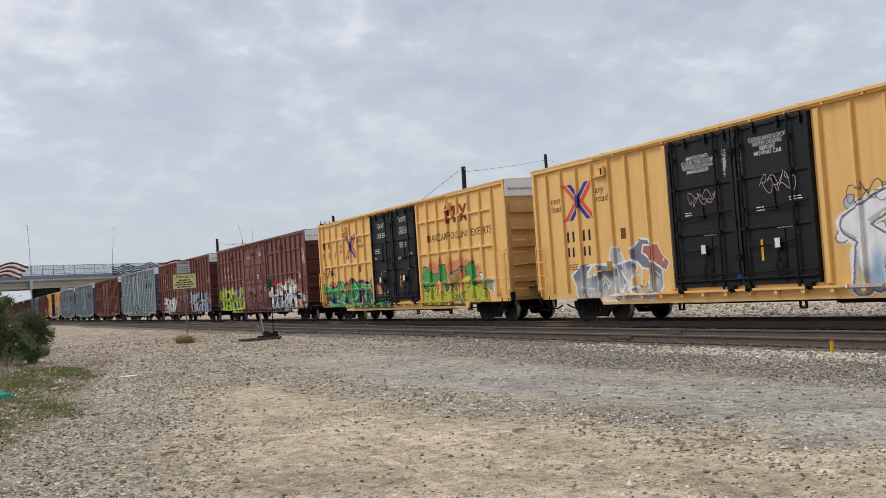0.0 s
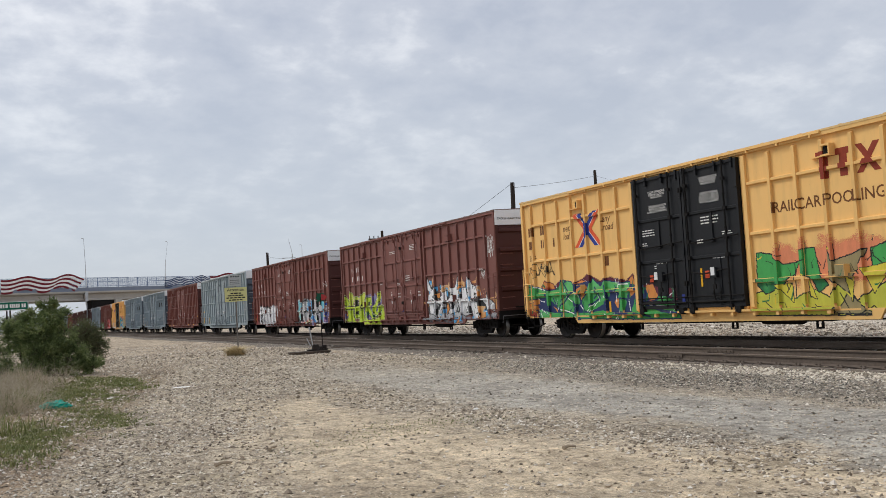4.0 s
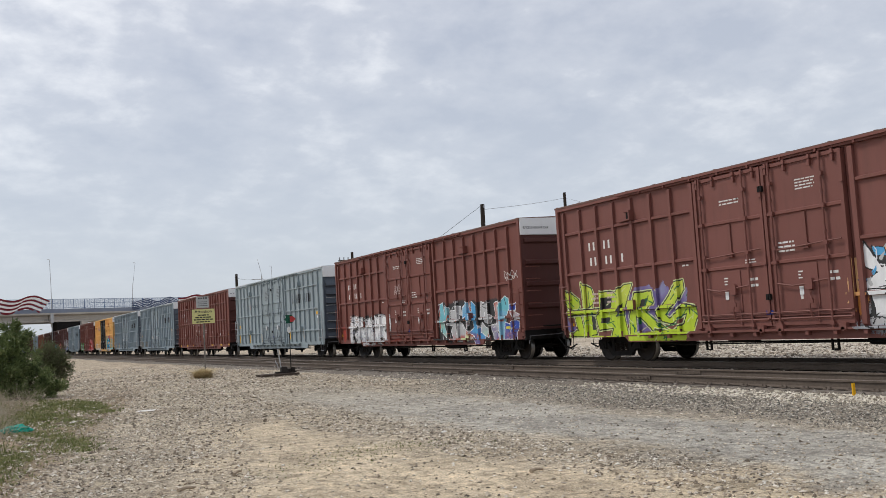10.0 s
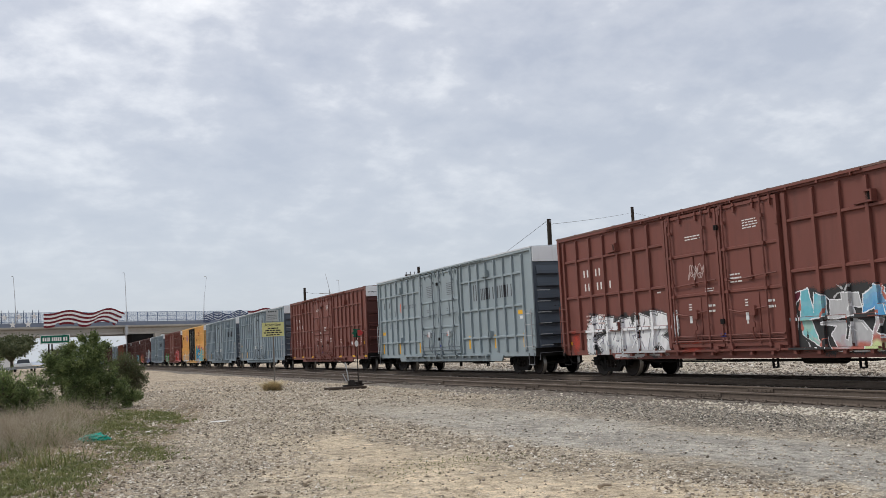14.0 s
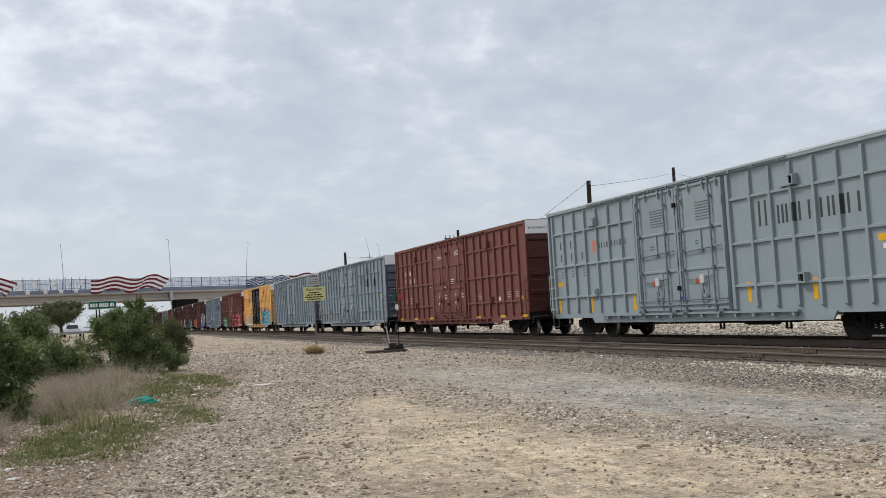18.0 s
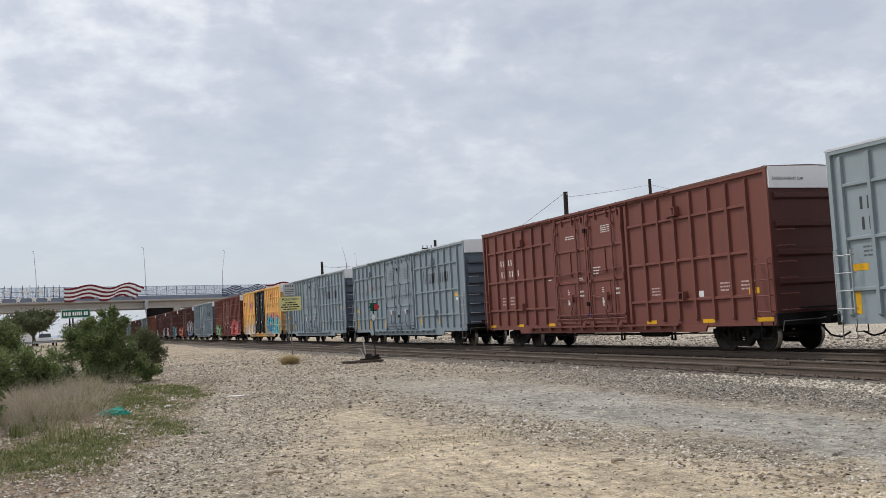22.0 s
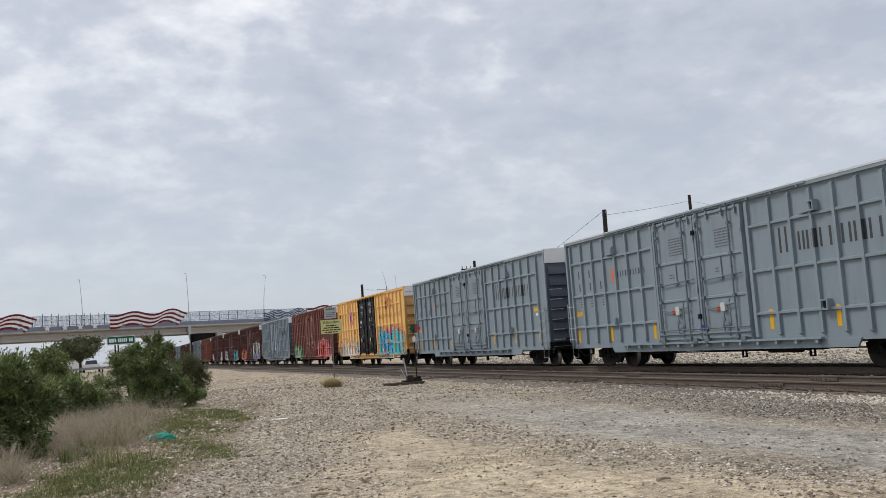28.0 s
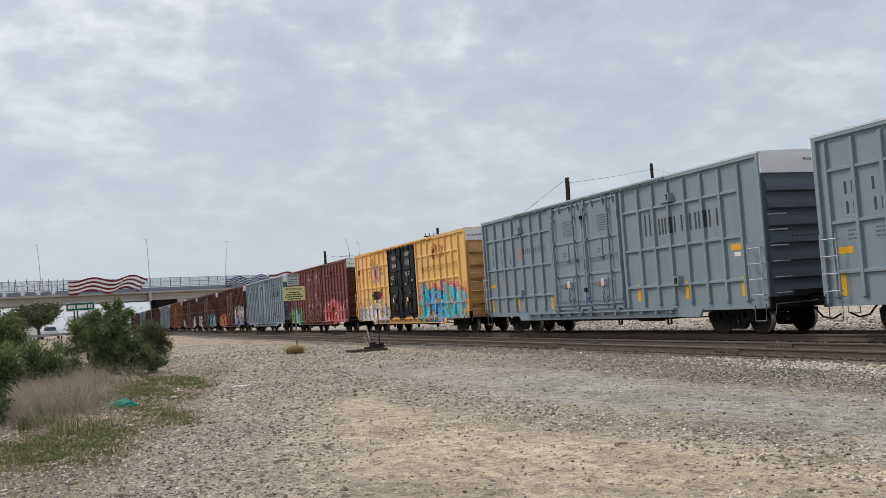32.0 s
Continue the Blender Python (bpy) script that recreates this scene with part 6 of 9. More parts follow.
def brown_marks(k, clean):
    car = CARS[k]
    end_words(car)
    ink = INK_WHITE if k not in (9, 12, 13) else INK_PINK
    bars(car, "mark_bar", [(-7.62, 3.42, 0.17, 0.25, 2, 0.06), (-6.86, 3.42, 0.17, 0.25, 2, 0.06)], ink, "white stencilled identity marks")
    bars(car, "mark_bar", [(-7.58, 2.95, 0.17, 0.25, 2, 0.06), (-6.80, 2.95, 0.17, 0.25, 2, 0.06), (-6.02, 2.95, 0.17, 0.25, 1, 0.06)], ink, "white stencilled identity marks")
    small_print(car, -7.6, 2.05, 0.35, 0.4, 3, INK_PINK, seed=k)
    small_print(car, -6.85, 2.05, 0.42, 0.4, 3, INK_PINK, seed=k + 1)
    small_print(car, -1.65, 4.10, 0.7, 0.16, 2, INK_WHITE, out=1.592, seed=k)
    small_print(car, 0.85, 4.26, 0.6, 0.28, 4, INK_WHITE, out=1.592, seed=k + 2)
    small_print(car, -0.9, 2.55, 0.4, 0.2, 3, INK_WHITE, out=1.592, seed=k + 3)
    small_print(car, 0.2, 2.85, 0.5, 0.3, 3, INK_WHITE, out=1.592, seed=k + 4)
    small_print(car, -3.4, 2.6, 0.28, 0.1, 1, INK_WHITE, seed=k)
    for u in (-1.35, 1.05):
        plate(car, "instruction_card", u - 0.30, 1.62, 0.12, 0.20, PLACARD, "white card on the door", out=1.614)
        small_print(car, u - 0.30, 2.14, 0.14, 0.22, 3, INK_WHITE, out=1.613, seed=k + 7)
        small_print(car, u + 0.55, 2.05, 0.3, 0.3, 2, INK_WHITE, out=1.592, seed=k + 5)
    plate(car, "wheel_mark", 0.75, 1.52, 0.16, 0.16, INK_WHITE, "round white stencil", out=1.592)
    plate(car, "blue_strap", -0.30, 1.20, 0.22, 0.10, INK_BLUE, "blue plastic strap on the door", out=1.64)
    if clean:
        for u in (-8.95, -6.3, -3.6, 3.1, 6.0, 8.35):
            plate(car, "reflector", u, 0.86, 0.55 if u < 8 else 0.75, 0.11, REFLECT, "yellow reflector strip")
        plate(car, "notice", 8.1, 1.62, 0.42, 0.16, REFLECT, "yellow notice plate")
        plate(car, "notice", 5.9, 1.62, 0.22, 0.18, PLACARD, "white notice plate")
        for u in (3.5, 6.9, 7.8):
            small_print(car, u, 1.95, 0.6, 0.3, 3, INK_PINK, seed=k + int(u))
    else:
        plate(car, "reflector", -8.95, 1.10, 0.28, 0.12, REFLECT, "yellow reflector strip")


for k in (2, 3, 5, 9, 11, 12, 13, 16, 17, 19, 20):
    brown_marks(k, k in (5, 12))
end_words(CARS[14])
scribble(CARS[2], 8.40, 8.88, 3.15, 4.05, INK_WHITE, 33, "white tag high on the side", n_=7, width=0.024)
scribble(CARS[2], 7.72, 8.15, 2.35, 2.80, INK_WHITE, 34, "white tag", n_=6, width=0.022)
scribble(CARS[3], 7.9, 8.8, 2.85, 3.2, INK_WHITE, 43, "faint white tag")
scribble(CARS[3], -1.6, -0.9, 2.85, 3.3, INK_PINK, 44, "faint tag on the door")

graffiti(CARS[0], 2.8, 8.8, 0.80, 2.65, ["white", "white", "silver"], "grey", 12, 5, "white, grey and pink graffiti lettering", False, low=["silver", "sky", "white", "silver"], rim="white", shade="silver", weight=0.2, edge=0.05, halo="white", back=(("silver", 6, 0.25), ("white", 7, 0.2)))
mist(CARS[3], -8.35, 1.2, 0.35, 0.45, "red", 401)
mist(CARS[3], -1.7, 0.95, 0.6, 0.25, "rustred", 402)
mist(CARS[0], -0.58, 4.02, 0.08, 0.36, "silver", 405)
mist(CARS[0], -0.06, 3.95, 0.07, 0.32, "grey", 406)
mu = Mural(1.9, 9.15, 0.62, 3, True, 0.014)
mu.shape(("orange", "peach", "peach"), [(2.03, 2.37), (2.26, 2.33), (2.44, 1.39), (2.17, 1.07), (1.97, 1.65)], edge=0)
mu.shape(("orange", "peach", "peach"), [(2.83, 2.45), (3.12, 2.73), (3.18, 2.58), (3.06, 2.29), (2.91, 2.33)], edge=0)
mu.shape(("orange", "peach", "peach"), [(4.06, 2.26), (4.57, 2.26), (4.73, 2.42), (4.77, 2.03), (4.59, 1.52), (4.02, 1.95)], edge=0)
mu.shape(("orange", "peach", "peach"), [(5.46, 2.06), (5.65, 2.34), (5.9, 2.35), (5.91, 2.6), (6.03, 2.34), (6.19, 2.31), (6.21, 2.04), (5.58, 1.76)], edge=0)
mu.shape(("orange", "peach"), [(6.82, 2.29), (7.34, 2.35), (7.5, 2.46), (7.4, 2.25), (7.04, 2.2)], edge=0)
mu.shape(("orange", "peach"), [(7.43, 2.14), (7.53, 2.09), (7.7, 1.73), (7.41, 1.67)], edge=0)
mu.shape(("orange", "peach"), [(8.52, 1.57), (8.85, 1.65), (8.84, 1.81), (8.96, 1.76), (9.03, 1.52), (9.01, 1.06), (8.82, 1.11), (8.73, 1.39)], edge=0)
mu.shape("charcoal", [(2.37, 2.73), (3.03, 2.25), (3.95, 1.86), (4.76, 1.98), (5.5, 1.93), (6.3, 1.95), (6.15, 0.66), (2.29, 0.97), (2.58, 1.76)], edge=0, fuzz=0.10)
mu.shape("charcoal", [(5.78, 1.94), (6.52, 2.26), (7.12, 1.66), (8.22, 1.54), (8.22, 0.98), (7.6, 0.9), (5.66, 0.92)], edge=0, fuzz=0.08)
mu.shape(("grey", "silver"), [(2.09, 0.98), (3.32, 1.08), (4.86, 1.03), (6.19, 1.07), (6.14, 0.62), (2.06, 0.74)], edge=0, fuzz=0.08)
mu.shape(("grey", "silver"), [(6.13, 0.89), (7.6, 0.9), (8.95, 1.06), (8.91, 0.77), (6.11, 0.73)], edge=0, fuzz=0.08)
mu.shape("orange", [(3.33, 1.9), (3.7, 1.95), (3.7, 1.74), (3.49, 1.71)], edge=0.02)
mu.shape("orange", [(3.07, 1.53), (3.31, 1.54), (3.34, 1.26), (3.14, 1.09)], edge=0.02)
mu.shape("orange", [(4.37, 1.5), (4.51, 1.48), (4.62, 1.25), (4.36, 1)], edge=0.02)
mu.shape("orange", [(5.34, 0.63), (5.55, 0.88), (5.66, 0.67)], edge=0.02)
mu.shape(("orange", "peach"), [(7.37, 1.3), (7.92, 1.26), (7.94, 0.85), (7.38, 0.78), (7.54, 0.95)], edge=0.02)
mu.shape("sky", [(2.61, 2.54), (2.9, 2.49), (2.97, 2.32), (2.69, 2.35)], edge=0.02)
mu.shape("sky", [(3.31, 2.23), (3.49, 2.23), (3.53, 2.09), (3.37, 1.99)], edge=0.02)
mu.shape("sky", [(3.74, 2.31), (3.89, 2.29), (3.93, 2.07), (3.81, 2.12)], edge=0.02)
mu.shape("sky", [(4.41, 2.05), (4.55, 2.04), (4.54, 1.76), (4.4, 1.79)], edge=0.02)
mu.shape("sky", [(5.44, 2.31), (5.56, 2.43), (5.53, 2.18), (5.41, 2.02)], edge=0.02)
mu.shape("sky", [(5.58, 1.94), (5.65, 2.02), (5.58, 1.76), (5.5, 1.72)], edge=0.02)
mu.shape("sky", [(2.87, 1.44), (3.06, 1.46), (3.07, 1.27), (2.93, 1.23)], edge=0.02)
mu.shape("sky", [(4.11, 1.23), (4.37, 1.26), (4.32, 1.09), (4.15, 1.07)], edge=0.02)
mu.shape("sky", [(4.9, 1.41), (4.97, 1.41), (4.92, 1.2), (4.82, 1.18)], edge=0.02)
mu.shape("sky", [(5.08, 0.85), (5.37, 0.84), (5.29, 0.64), (5.08, 0.64)], edge=0.02)
mu.shape("sky", [(5.53, 0.9), (5.69, 0.96), (5.86, 0.71), (5.61, 0.69)], edge=0.02)
mu.shape("sky", [(2.2, 1.86), (2.53, 1.86), (2.35, 1.73)], edge=0.02)
mu.shape("sky", [(5.89, 1.82), (6.09, 1.82), (6.03, 1.72), (5.9, 1.71)], edge=0.02)
mu.shape("sky", [(7.91, 1.16), (8.15, 1.18), (8.15, 0.94), (7.97, 0.85)], edge=0.02)
mu.shape("sky", [(6.34, 2.37), (6.48, 2.42), (6.48, 2.06), (6.34, 2.01)], edge=0.02)
mu.shape("sky", [(5.92, 1.83), (6.16, 1.82), (6.14, 1.69), (5.95, 1.7)], edge=0.02)
mu.shape(("silver", "white", "white", "white"), [(2.37, 2.71), (2.82, 2.08), (3.27, 2.18), (3.19, 2), (3.28, 1.77), (3.03, 1.74), (3.39, 1.62), (3.3, 0.94), (3.01, 1.09), (2.93, 1.42), (2.56, 1.58), (2.4, 1.61), (2.32, 1.73), (2.71, 1.99), (2.4, 2.13), (2.31, 2.35)], edge=0.03)
mu.shape(("silver", "white", "white", "white"), [(2.44, 1.63), (3.38, 1.6), (3.19, 1.52), (2.88, 1.54), (3.03, 1), (2.59, 1.06), (2.54, 1.39)], edge=0.03)
mu.shape(("silver", "white", "white", "white"), [(3.68, 2.31), (3.75, 2.1), (4.08, 1.92), (4.26, 1.98), (4.37, 2.19), (4.38, 1.57), (4.03, 1.54), (3.87, 1.15), (3.56, 0.85), (3.36, 0.9), (3.44, 1.08), (3.75, 1.42), (3.43, 1.51), (3.41, 1.6), (3.81, 1.65), (3.7, 1.74), (4.01, 1.88), (3.79, 1.99)], edge=0.03)
mu.shape(("silver", "white", "white", "white"), [(4.83, 2.3), (4.94, 2.1), (5.26, 2.12), (5.55, 2.54), (5.41, 2.02), (5.56, 2.01), (5.47, 1.68), (5.57, 1.63), (5.51, 1.38), (5.19, 1.1), (4.92, 1.03), (4.58, 0.97), (4.55, 1.13), (4.79, 1.29), (4.87, 1.5), (4.32, 1.55), (4.73, 1.72), (4.97, 1.92), (4.83, 2.11)], edge=0.03)
mu.shape(("silver", "white", "white", "white"), [(5.95, 2.06), (6.27, 2.09), (6.37, 1.65), (6.59, 1.59), (6.66, 1.48), (6.4, 1.24), (6.52, 0.98), (6.13, 0.91), (5.83, 1), (5.76, 1.42), (5.48, 1.48), (5.86, 1.62)], edge=0.03)
mu.shape(("silver", "white", "white", "white"), [(6.49, 2.65), (6.81, 2.19), (7.17, 2.06), (7.36, 2.2), (7.3, 1.95), (7.41, 1.7), (7.05, 1.67), (6.74, 1.56), (7.38, 1.4), (7.36, 1.26), (7.5, 0.95), (7.31, 0.81), (6.87, 0.79), (6.76, 1.12), (6.61, 1.43), (6.55, 1.9)], edge=0.03)
mu.shape(("silver", "white", "white", "white"), [(8.25, 1.8), (8.32, 1.56), (8.72, 1.35), (8.82, 1.06), (8.69, 1.07), (8.31, 1.17), (8.16, 1.03), (7.99, 1.33), (7.61, 1.57), (8.23, 1.58)], edge=0.03)
mu.shape("charcoal", [(2.85, 1.79), (3, 1.89), (3.06, 1.76), (2.98, 1.72)], edge=0)
mu.shape("charcoal", [(3.96, 1.41), (3.87, 1.24), (3.66, 1.11)], edge=0)
mu.shape("charcoal", [(4.98, 1.43), (5.12, 1.4), (5.05, 1.23), (4.95, 1.22)], edge=0)
mu.shape("charcoal", [(4.97, 1.88), (5.07, 1.83), (4.95, 1.71), (4.83, 1.67)], edge=0)
mu.shape("charcoal", [(7, 1.87), (7.17, 1.79), (6.98, 1.7)], edge=0)
mu.shape("charcoal", [(7.04, 0.97), (7.27, 1.08), (7.33, 0.98)], edge=0)
mu.shape("charcoal", [(6.17, 1.22), (6.37, 1.03), (6.22, 1.01)], edge=0)
for u, v in [(4.71, 2.51), (4.92, 2.66), (4.91, 2.53), (4.75, 2.37), (5.16, 2.48), (5.14, 2.34), (1.8, 1.66), (1.89, 1.56), (1.75, 1.5), (1.94, 1.37), (2.07, 1.31), (1.88, 1.18), (2.12, 1.21), (7.82, 1.92), (7.96, 1.94), (8.05, 1.81), (7.84, 1.77), (8.14, 2.02), (8.18, 1.76), (7.97, 1.67), (8.17, 2.29)]:
    mu.line("peach", [(u, v), (u + 0.02, v + 0.03)], 0.03)
mu.cuts("charcoal", 46, 1)
mu.cuts("silver", 30, 2, (0.15, 0.4), 0.05)
mu.cuts("sky", 9, 3, (0.15, 0.3), 0.05)
mu.cuts("white", 22, 4, (0.15, 0.5), 0.018)
mu.done(CARS[2], "white graffiti lettering with blue, peach and orange shapes")

mu = Mural(-9.2, -2.5, 0.62, 2.75, True, 0.014)
mu.shape(("purple", "purple", "mauve"), [(-9.06, 1.49), (-8.48, 0.94), (-9, 0.95)], edge=0, fuzz=0.05)
mu.shape(("purple", "purple", "mauve"), [(-6.58, 2.11), (-5.91, 2.32), (-6.1, 1.77)], edge=0, fuzz=0.05)
mu.shape(("purple", "purple", "mauve"), [(-5.48, 2.17), (-4.88, 2.21), (-4.59, 2), (-4.24, 2.25), (-3.97, 1.97), (-3.27, 2.02), (-3.32, 1.65), (-4.41, 0.92), (-5.27, 0.85), (-6.56, 1.41)], edge=0, fuzz=0.05)
mu.shape(("lime", "lime", "limelight"), [(-9.44, 2.26), (-8.83, 2.21), (-8.34, 1.93), (-8.24, 1.26), (-8.11, 0.8), (-8.89, 0.81), (-8.47, 1), (-8.65, 1.61), (-9.33, 2.05)], edge=0.035, rim=0.03, rim_hue="limepale")
mu.shape(("lime", "lime", "limelight"), [(-8.2, 2.46), (-7.66, 2.26), (-7.5, 2.02), (-7.69, 1.58), (-7.47, 0.85), (-8.11, 0.8), (-8.07, 1.59), (-8.12, 2.12)], edge=0.035, rim=0.03, rim_hue="limepale")
mu.shape(("lime", "lime", "limelight"), [(-8.92, 1.59), (-7.13, 1.62), (-7.14, 1.49), (-8.91, 1.47)], edge=0.035, rim=0.03, rim_hue="limepale")
mu.shape(("lime", "lime", "limelight"), [(-7.18, 2.11), (-6.7, 2.1), (-6.47, 2.07), (-5.98, 2.26), (-5.64, 2.27), (-5.92, 1.82), (-6.09, 1.45), (-5.95, 0.77), (-6.77, 0.71), (-6.61, 1.03), (-7.33, 0.98), (-7.47, 1.37), (-7.2, 1.56), (-7.21, 1.88)], edge=0.035, rim=0.03, rim_hue="limepale")
mu.shape(("lime", "lime", "limelight"), [(-5.56, 1.99), (-4.8, 2.01), (-4.73, 1.71), (-5.09, 1.42), (-4.21, 0.92), (-3.82, 0.79), (-4.44, 0.74), (-4.83, 0.93), (-5.42, 1.37), (-5.5, 0.76), (-5.84, 0.76), (-5.81, 1.38)], edge=0.035, rim=0.03, rim_hue="limepale")
mu.shape(("lime", "lime", "limelight"), [(-3.44, 2.23), (-3.42, 2), (-3.71, 1.66), (-4.03, 1.5), (-4.26, 1.33), (-4.07, 1.21), (-3.42, 1.59), (-3, 1.52), (-2.93, 1.29), (-3.17, 0.89), (-3.84, 0.62), (-4.45, 0.68), (-4.73, 0.93), (-4.01, 0.85), (-3.49, 1.07), (-3.35, 1.36), (-3.66, 1.25), (-3.98, 1.09), (-4.38, 1.16), (-4.56, 1.4), (-4.09, 1.8), (-3.74, 2.19)], edge=0.035, rim=0.03, rim_hue="limepale")
mu.shape("charcoal", [(-7.08, 1.94), (-6.6, 1.98), (-6.71, 1.6), (-7.13, 1.59)], edge=0)
mu.shape("charcoal", [(-7.1, 1.33), (-6.74, 1.35), (-6.82, 1.19), (-7.12, 1.18)], edge=0)
mu.shape("charcoal", [(-6.4, 1.53), (-6.1, 1.77), (-6.34, 1.09)], edge=0)
mu.shape("charcoal", [(-5.26, 1.79), (-4.93, 1.84), (-5.07, 1.6), (-5.35, 1.52)], edge=0)
mu.shape("charcoal", [(-7.71, 1.45), (-7.51, 1.34), (-7.52, 0.98), (-7.68, 0.99)], edge=0)
mu.shape("lime", [(-8.23, 0.83), (-6.64, 0.78), (-3.02, 0.98), (-3.45, 0.62), (-6.66, 0.64)], edge=0)
mu.line("deepgreen", [(-6.95, 1.16), (-6.58, 1.22)], 0.03)
mu.line("deepgreen", [(-4.92, 1.9), (-5.18, 1.54), (-4.41, 0.98)], 0.03)
mu.line("deepgreen", [(-3.55, 2.12), (-4, 1.73)], 0.03)
mu.line("deepgreen", [(-3.34, 1.47), (-3.78, 1.08), (-4.41, 0.98)], 0.03)
mu.line("deepgreen", [(-7.8, 2.17), (-7.79, 1.71)], 0.03)
mu.line("deepgreen", [(-9.12, 2.1), (-8.63, 1.74)], 0.03)
mu.cuts("deepgreen", 26, 5)
mu.cuts("charcoal", 14, 6)
mu.cuts("limepale", 24, 7, (0.15, 0.45), 0.016)
mu.done(CARS[2], "lime yellow graffiti with dark outline and purple shade")

mu = Mural(-8.7, -2.2, 0.62, 2.4, True, 0.014)
mu.shape("charcoal", [(-7.59, 1.71), (-7.39, 2.14), (-6.49, 2.03), (-4.79, 2.06), (-3.73, 2.15), (-2.77, 1.94), (-2.32, 1.7), (-2.41, 0.97), (-3.41, 0.67), (-7.56, 0.77)], edge=0, fuzz=0.12)
mu.shape(("silver", "white", "white"), [(-7.25, 1.99), (-6.71, 2.08), (-6.44, 1.89), (-6.55, 1.54), (-7.01, 1.48), (-7.17, 0.76), (-7.63, 0.84), (-7.61, 1.57)], edge=0.022, rim=0.02, rim_hue="white")
mu.shape(("silver", "white", "white"), [(-6.36, 1.96), (-5.92, 1.97), (-5.95, 1.73), (-5.51, 1.85), (-5.42, 1.44), (-5.65, 0.68), (-6.59, 0.69), (-7.05, 1.19), (-6.27, 1.46)], edge=0.022, rim=0.02, rim_hue="white")
mu.shape(("silver", "white", "white"), [(-5.3, 1.88), (-4.95, 1.9), (-4.85, 1.62), (-4.54, 1.95), (-4.47, 1.48), (-4.68, 0.81), (-5.36, 0.82), (-5.42, 1.44)], edge=0.022, rim=0.02, rim_hue="white")
mu.shape(("silver", "white", "white"), [(-4.4, 2.01), (-3.9, 1.86), (-3.88, 1.46), (-4.03, 0.8), (-4.68, 0.81), (-4.41, 1.41)], edge=0.022, rim=0.02, rim_hue="white")
mu.shape(("silver", "white", "white"), [(-3.81, 2.09), (-3.01, 1.92), (-2.94, 1.5), (-3.33, 1.31), (-2.75, 1.04), (-3.15, 0.79), (-3.48, 1.12), (-3.77, 0.8), (-4.09, 0.84), (-3.81, 1.52)], edge=0.022, rim=0.02, rim_hue="white")
mu.shape(("silver", "white", "white"), [(-2.85, 1.75), (-2.4, 1.99), (-2.34, 1.54), (-2.52, 1.04), (-2.88, 0.98), (-2.72, 1.36)], edge=0.022, rim=0.02, rim_hue="white")
mu.shape("silver", [(-7.56, 0.77), (-2.89, 0.92), (-2.91, 0.71), (-4.7, 0.67), (-7.57, 0.7)], edge=0, fuzz=0.05)
mu.line("grey", [(-6.87, 1.4), (-6.59, 1.25), (-6.83, 1.12)], 0.035)
mu.line("grey", [(-6.03, 1.66), (-5.84, 1.45), (-6.01, 1.24)], 0.035)
mu.line("grey", [(-5.05, 1.63), (-5.03, 1.22)], 0.035)
mu.line("grey", [(-4.38, 1.14), (-4.27, 0.94)], 0.035)
mu.line("grey", [(-3.3, 1.57), (-3.52, 1.32)], 0.035)
mu.line("grey", [(-7.28, 1.77), (-6.89, 1.83)], 0.035)
mu.line("grey", [(-4.88, 1.35), (-4.71, 1.08)], 0.035)
mu.line("grey", [(-2.63, 1.55), (-2.6, 1.3)], 0.035)
mu.cuts("grey", 26, 8, (0.1, 0.35), 0.03)
mu.cuts("charcoal", 22, 9, (0.15, 0.5), 0.016)
mu.cuts("white", 16, 10)
mu.done(CARS[3], "silver-white graffiti with grey shade and black outline")

mu = Mural(2.2, 9.15, 0.62, 2.75, True, 0.014)
mu.shape("charcoal", [(1.95, 1.57), (2.16, 2.2), (2.83, 2.32), (3.29, 2.26), (4.95, 2.31), (5.73, 2.21), (6.74, 2.23), (7.47, 2.23), (8.04, 2.28), (7.86, 0.67), (5.4, 0.62), (1.72, 0.8)], edge=0, fuzz=0.10)
mu.shape(("grey", "maroon"), [(2.16, 2.17), (2.69, 2.25), (2.4, 1.94), (2.04, 1.57), (1.76, 1.07), (2.27, 0.9), (2.44, 1.55)], edge=0.028, line_hue="white")
mu.shape(("mint", "turquoise"), [(2.6, 2.23), (2.83, 2.29), (2.97, 1.69), (3.03, 2.17), (3.39, 2.07), (3.38, 1.62), (2.87, 1.53), (3.13, 0.86), (2.57, 1.17), (2.53, 1.55)], edge=0.028, line_hue="white")
mu.shape(("silver", "silver"), [(3.54, 1.96), (3.9, 1.94), (3.89, 2.12), (4.39, 2.09), (4.47, 1.76), (4.2, 1.79), (4.26, 1.59), (3.49, 1.51)], edge=0.028, line_hue="white")
mu.shape(("rose", "silver", "silver"), [(3.19, 1.42), (3.53, 1.48), (4.01, 1.44), (3.88, 1.03), (4.07, 0.97), (4.21, 1.48), (4.47, 1.42), (4.7, 1.16), (4.62, 0.76), (3.69, 0.77), (3.49, 1.14), (3.68, 1.35)], edge=0.028, line_hue="white")
mu.shape(("sky", "haze"), [(4.54, 2.03), (4.94, 2.24), (5.15, 2.15), (5.15, 1.85), (5.29, 1.79), (5.3, 1.54), (4.93, 1.51), (4.92, 1.76), (4.49, 1.63)], edge=0.028, line_hue="white")
mu.shape(("limepale", "rose", "silver"), [(4.89, 1.51), (5.07, 1.45), (4.89, 1.16), (5.1, 1.05), (5.37, 0.95), (4.99, 0.76), (4.62, 0.76), (4.74, 1.16)], edge=0.028, line_hue="white")
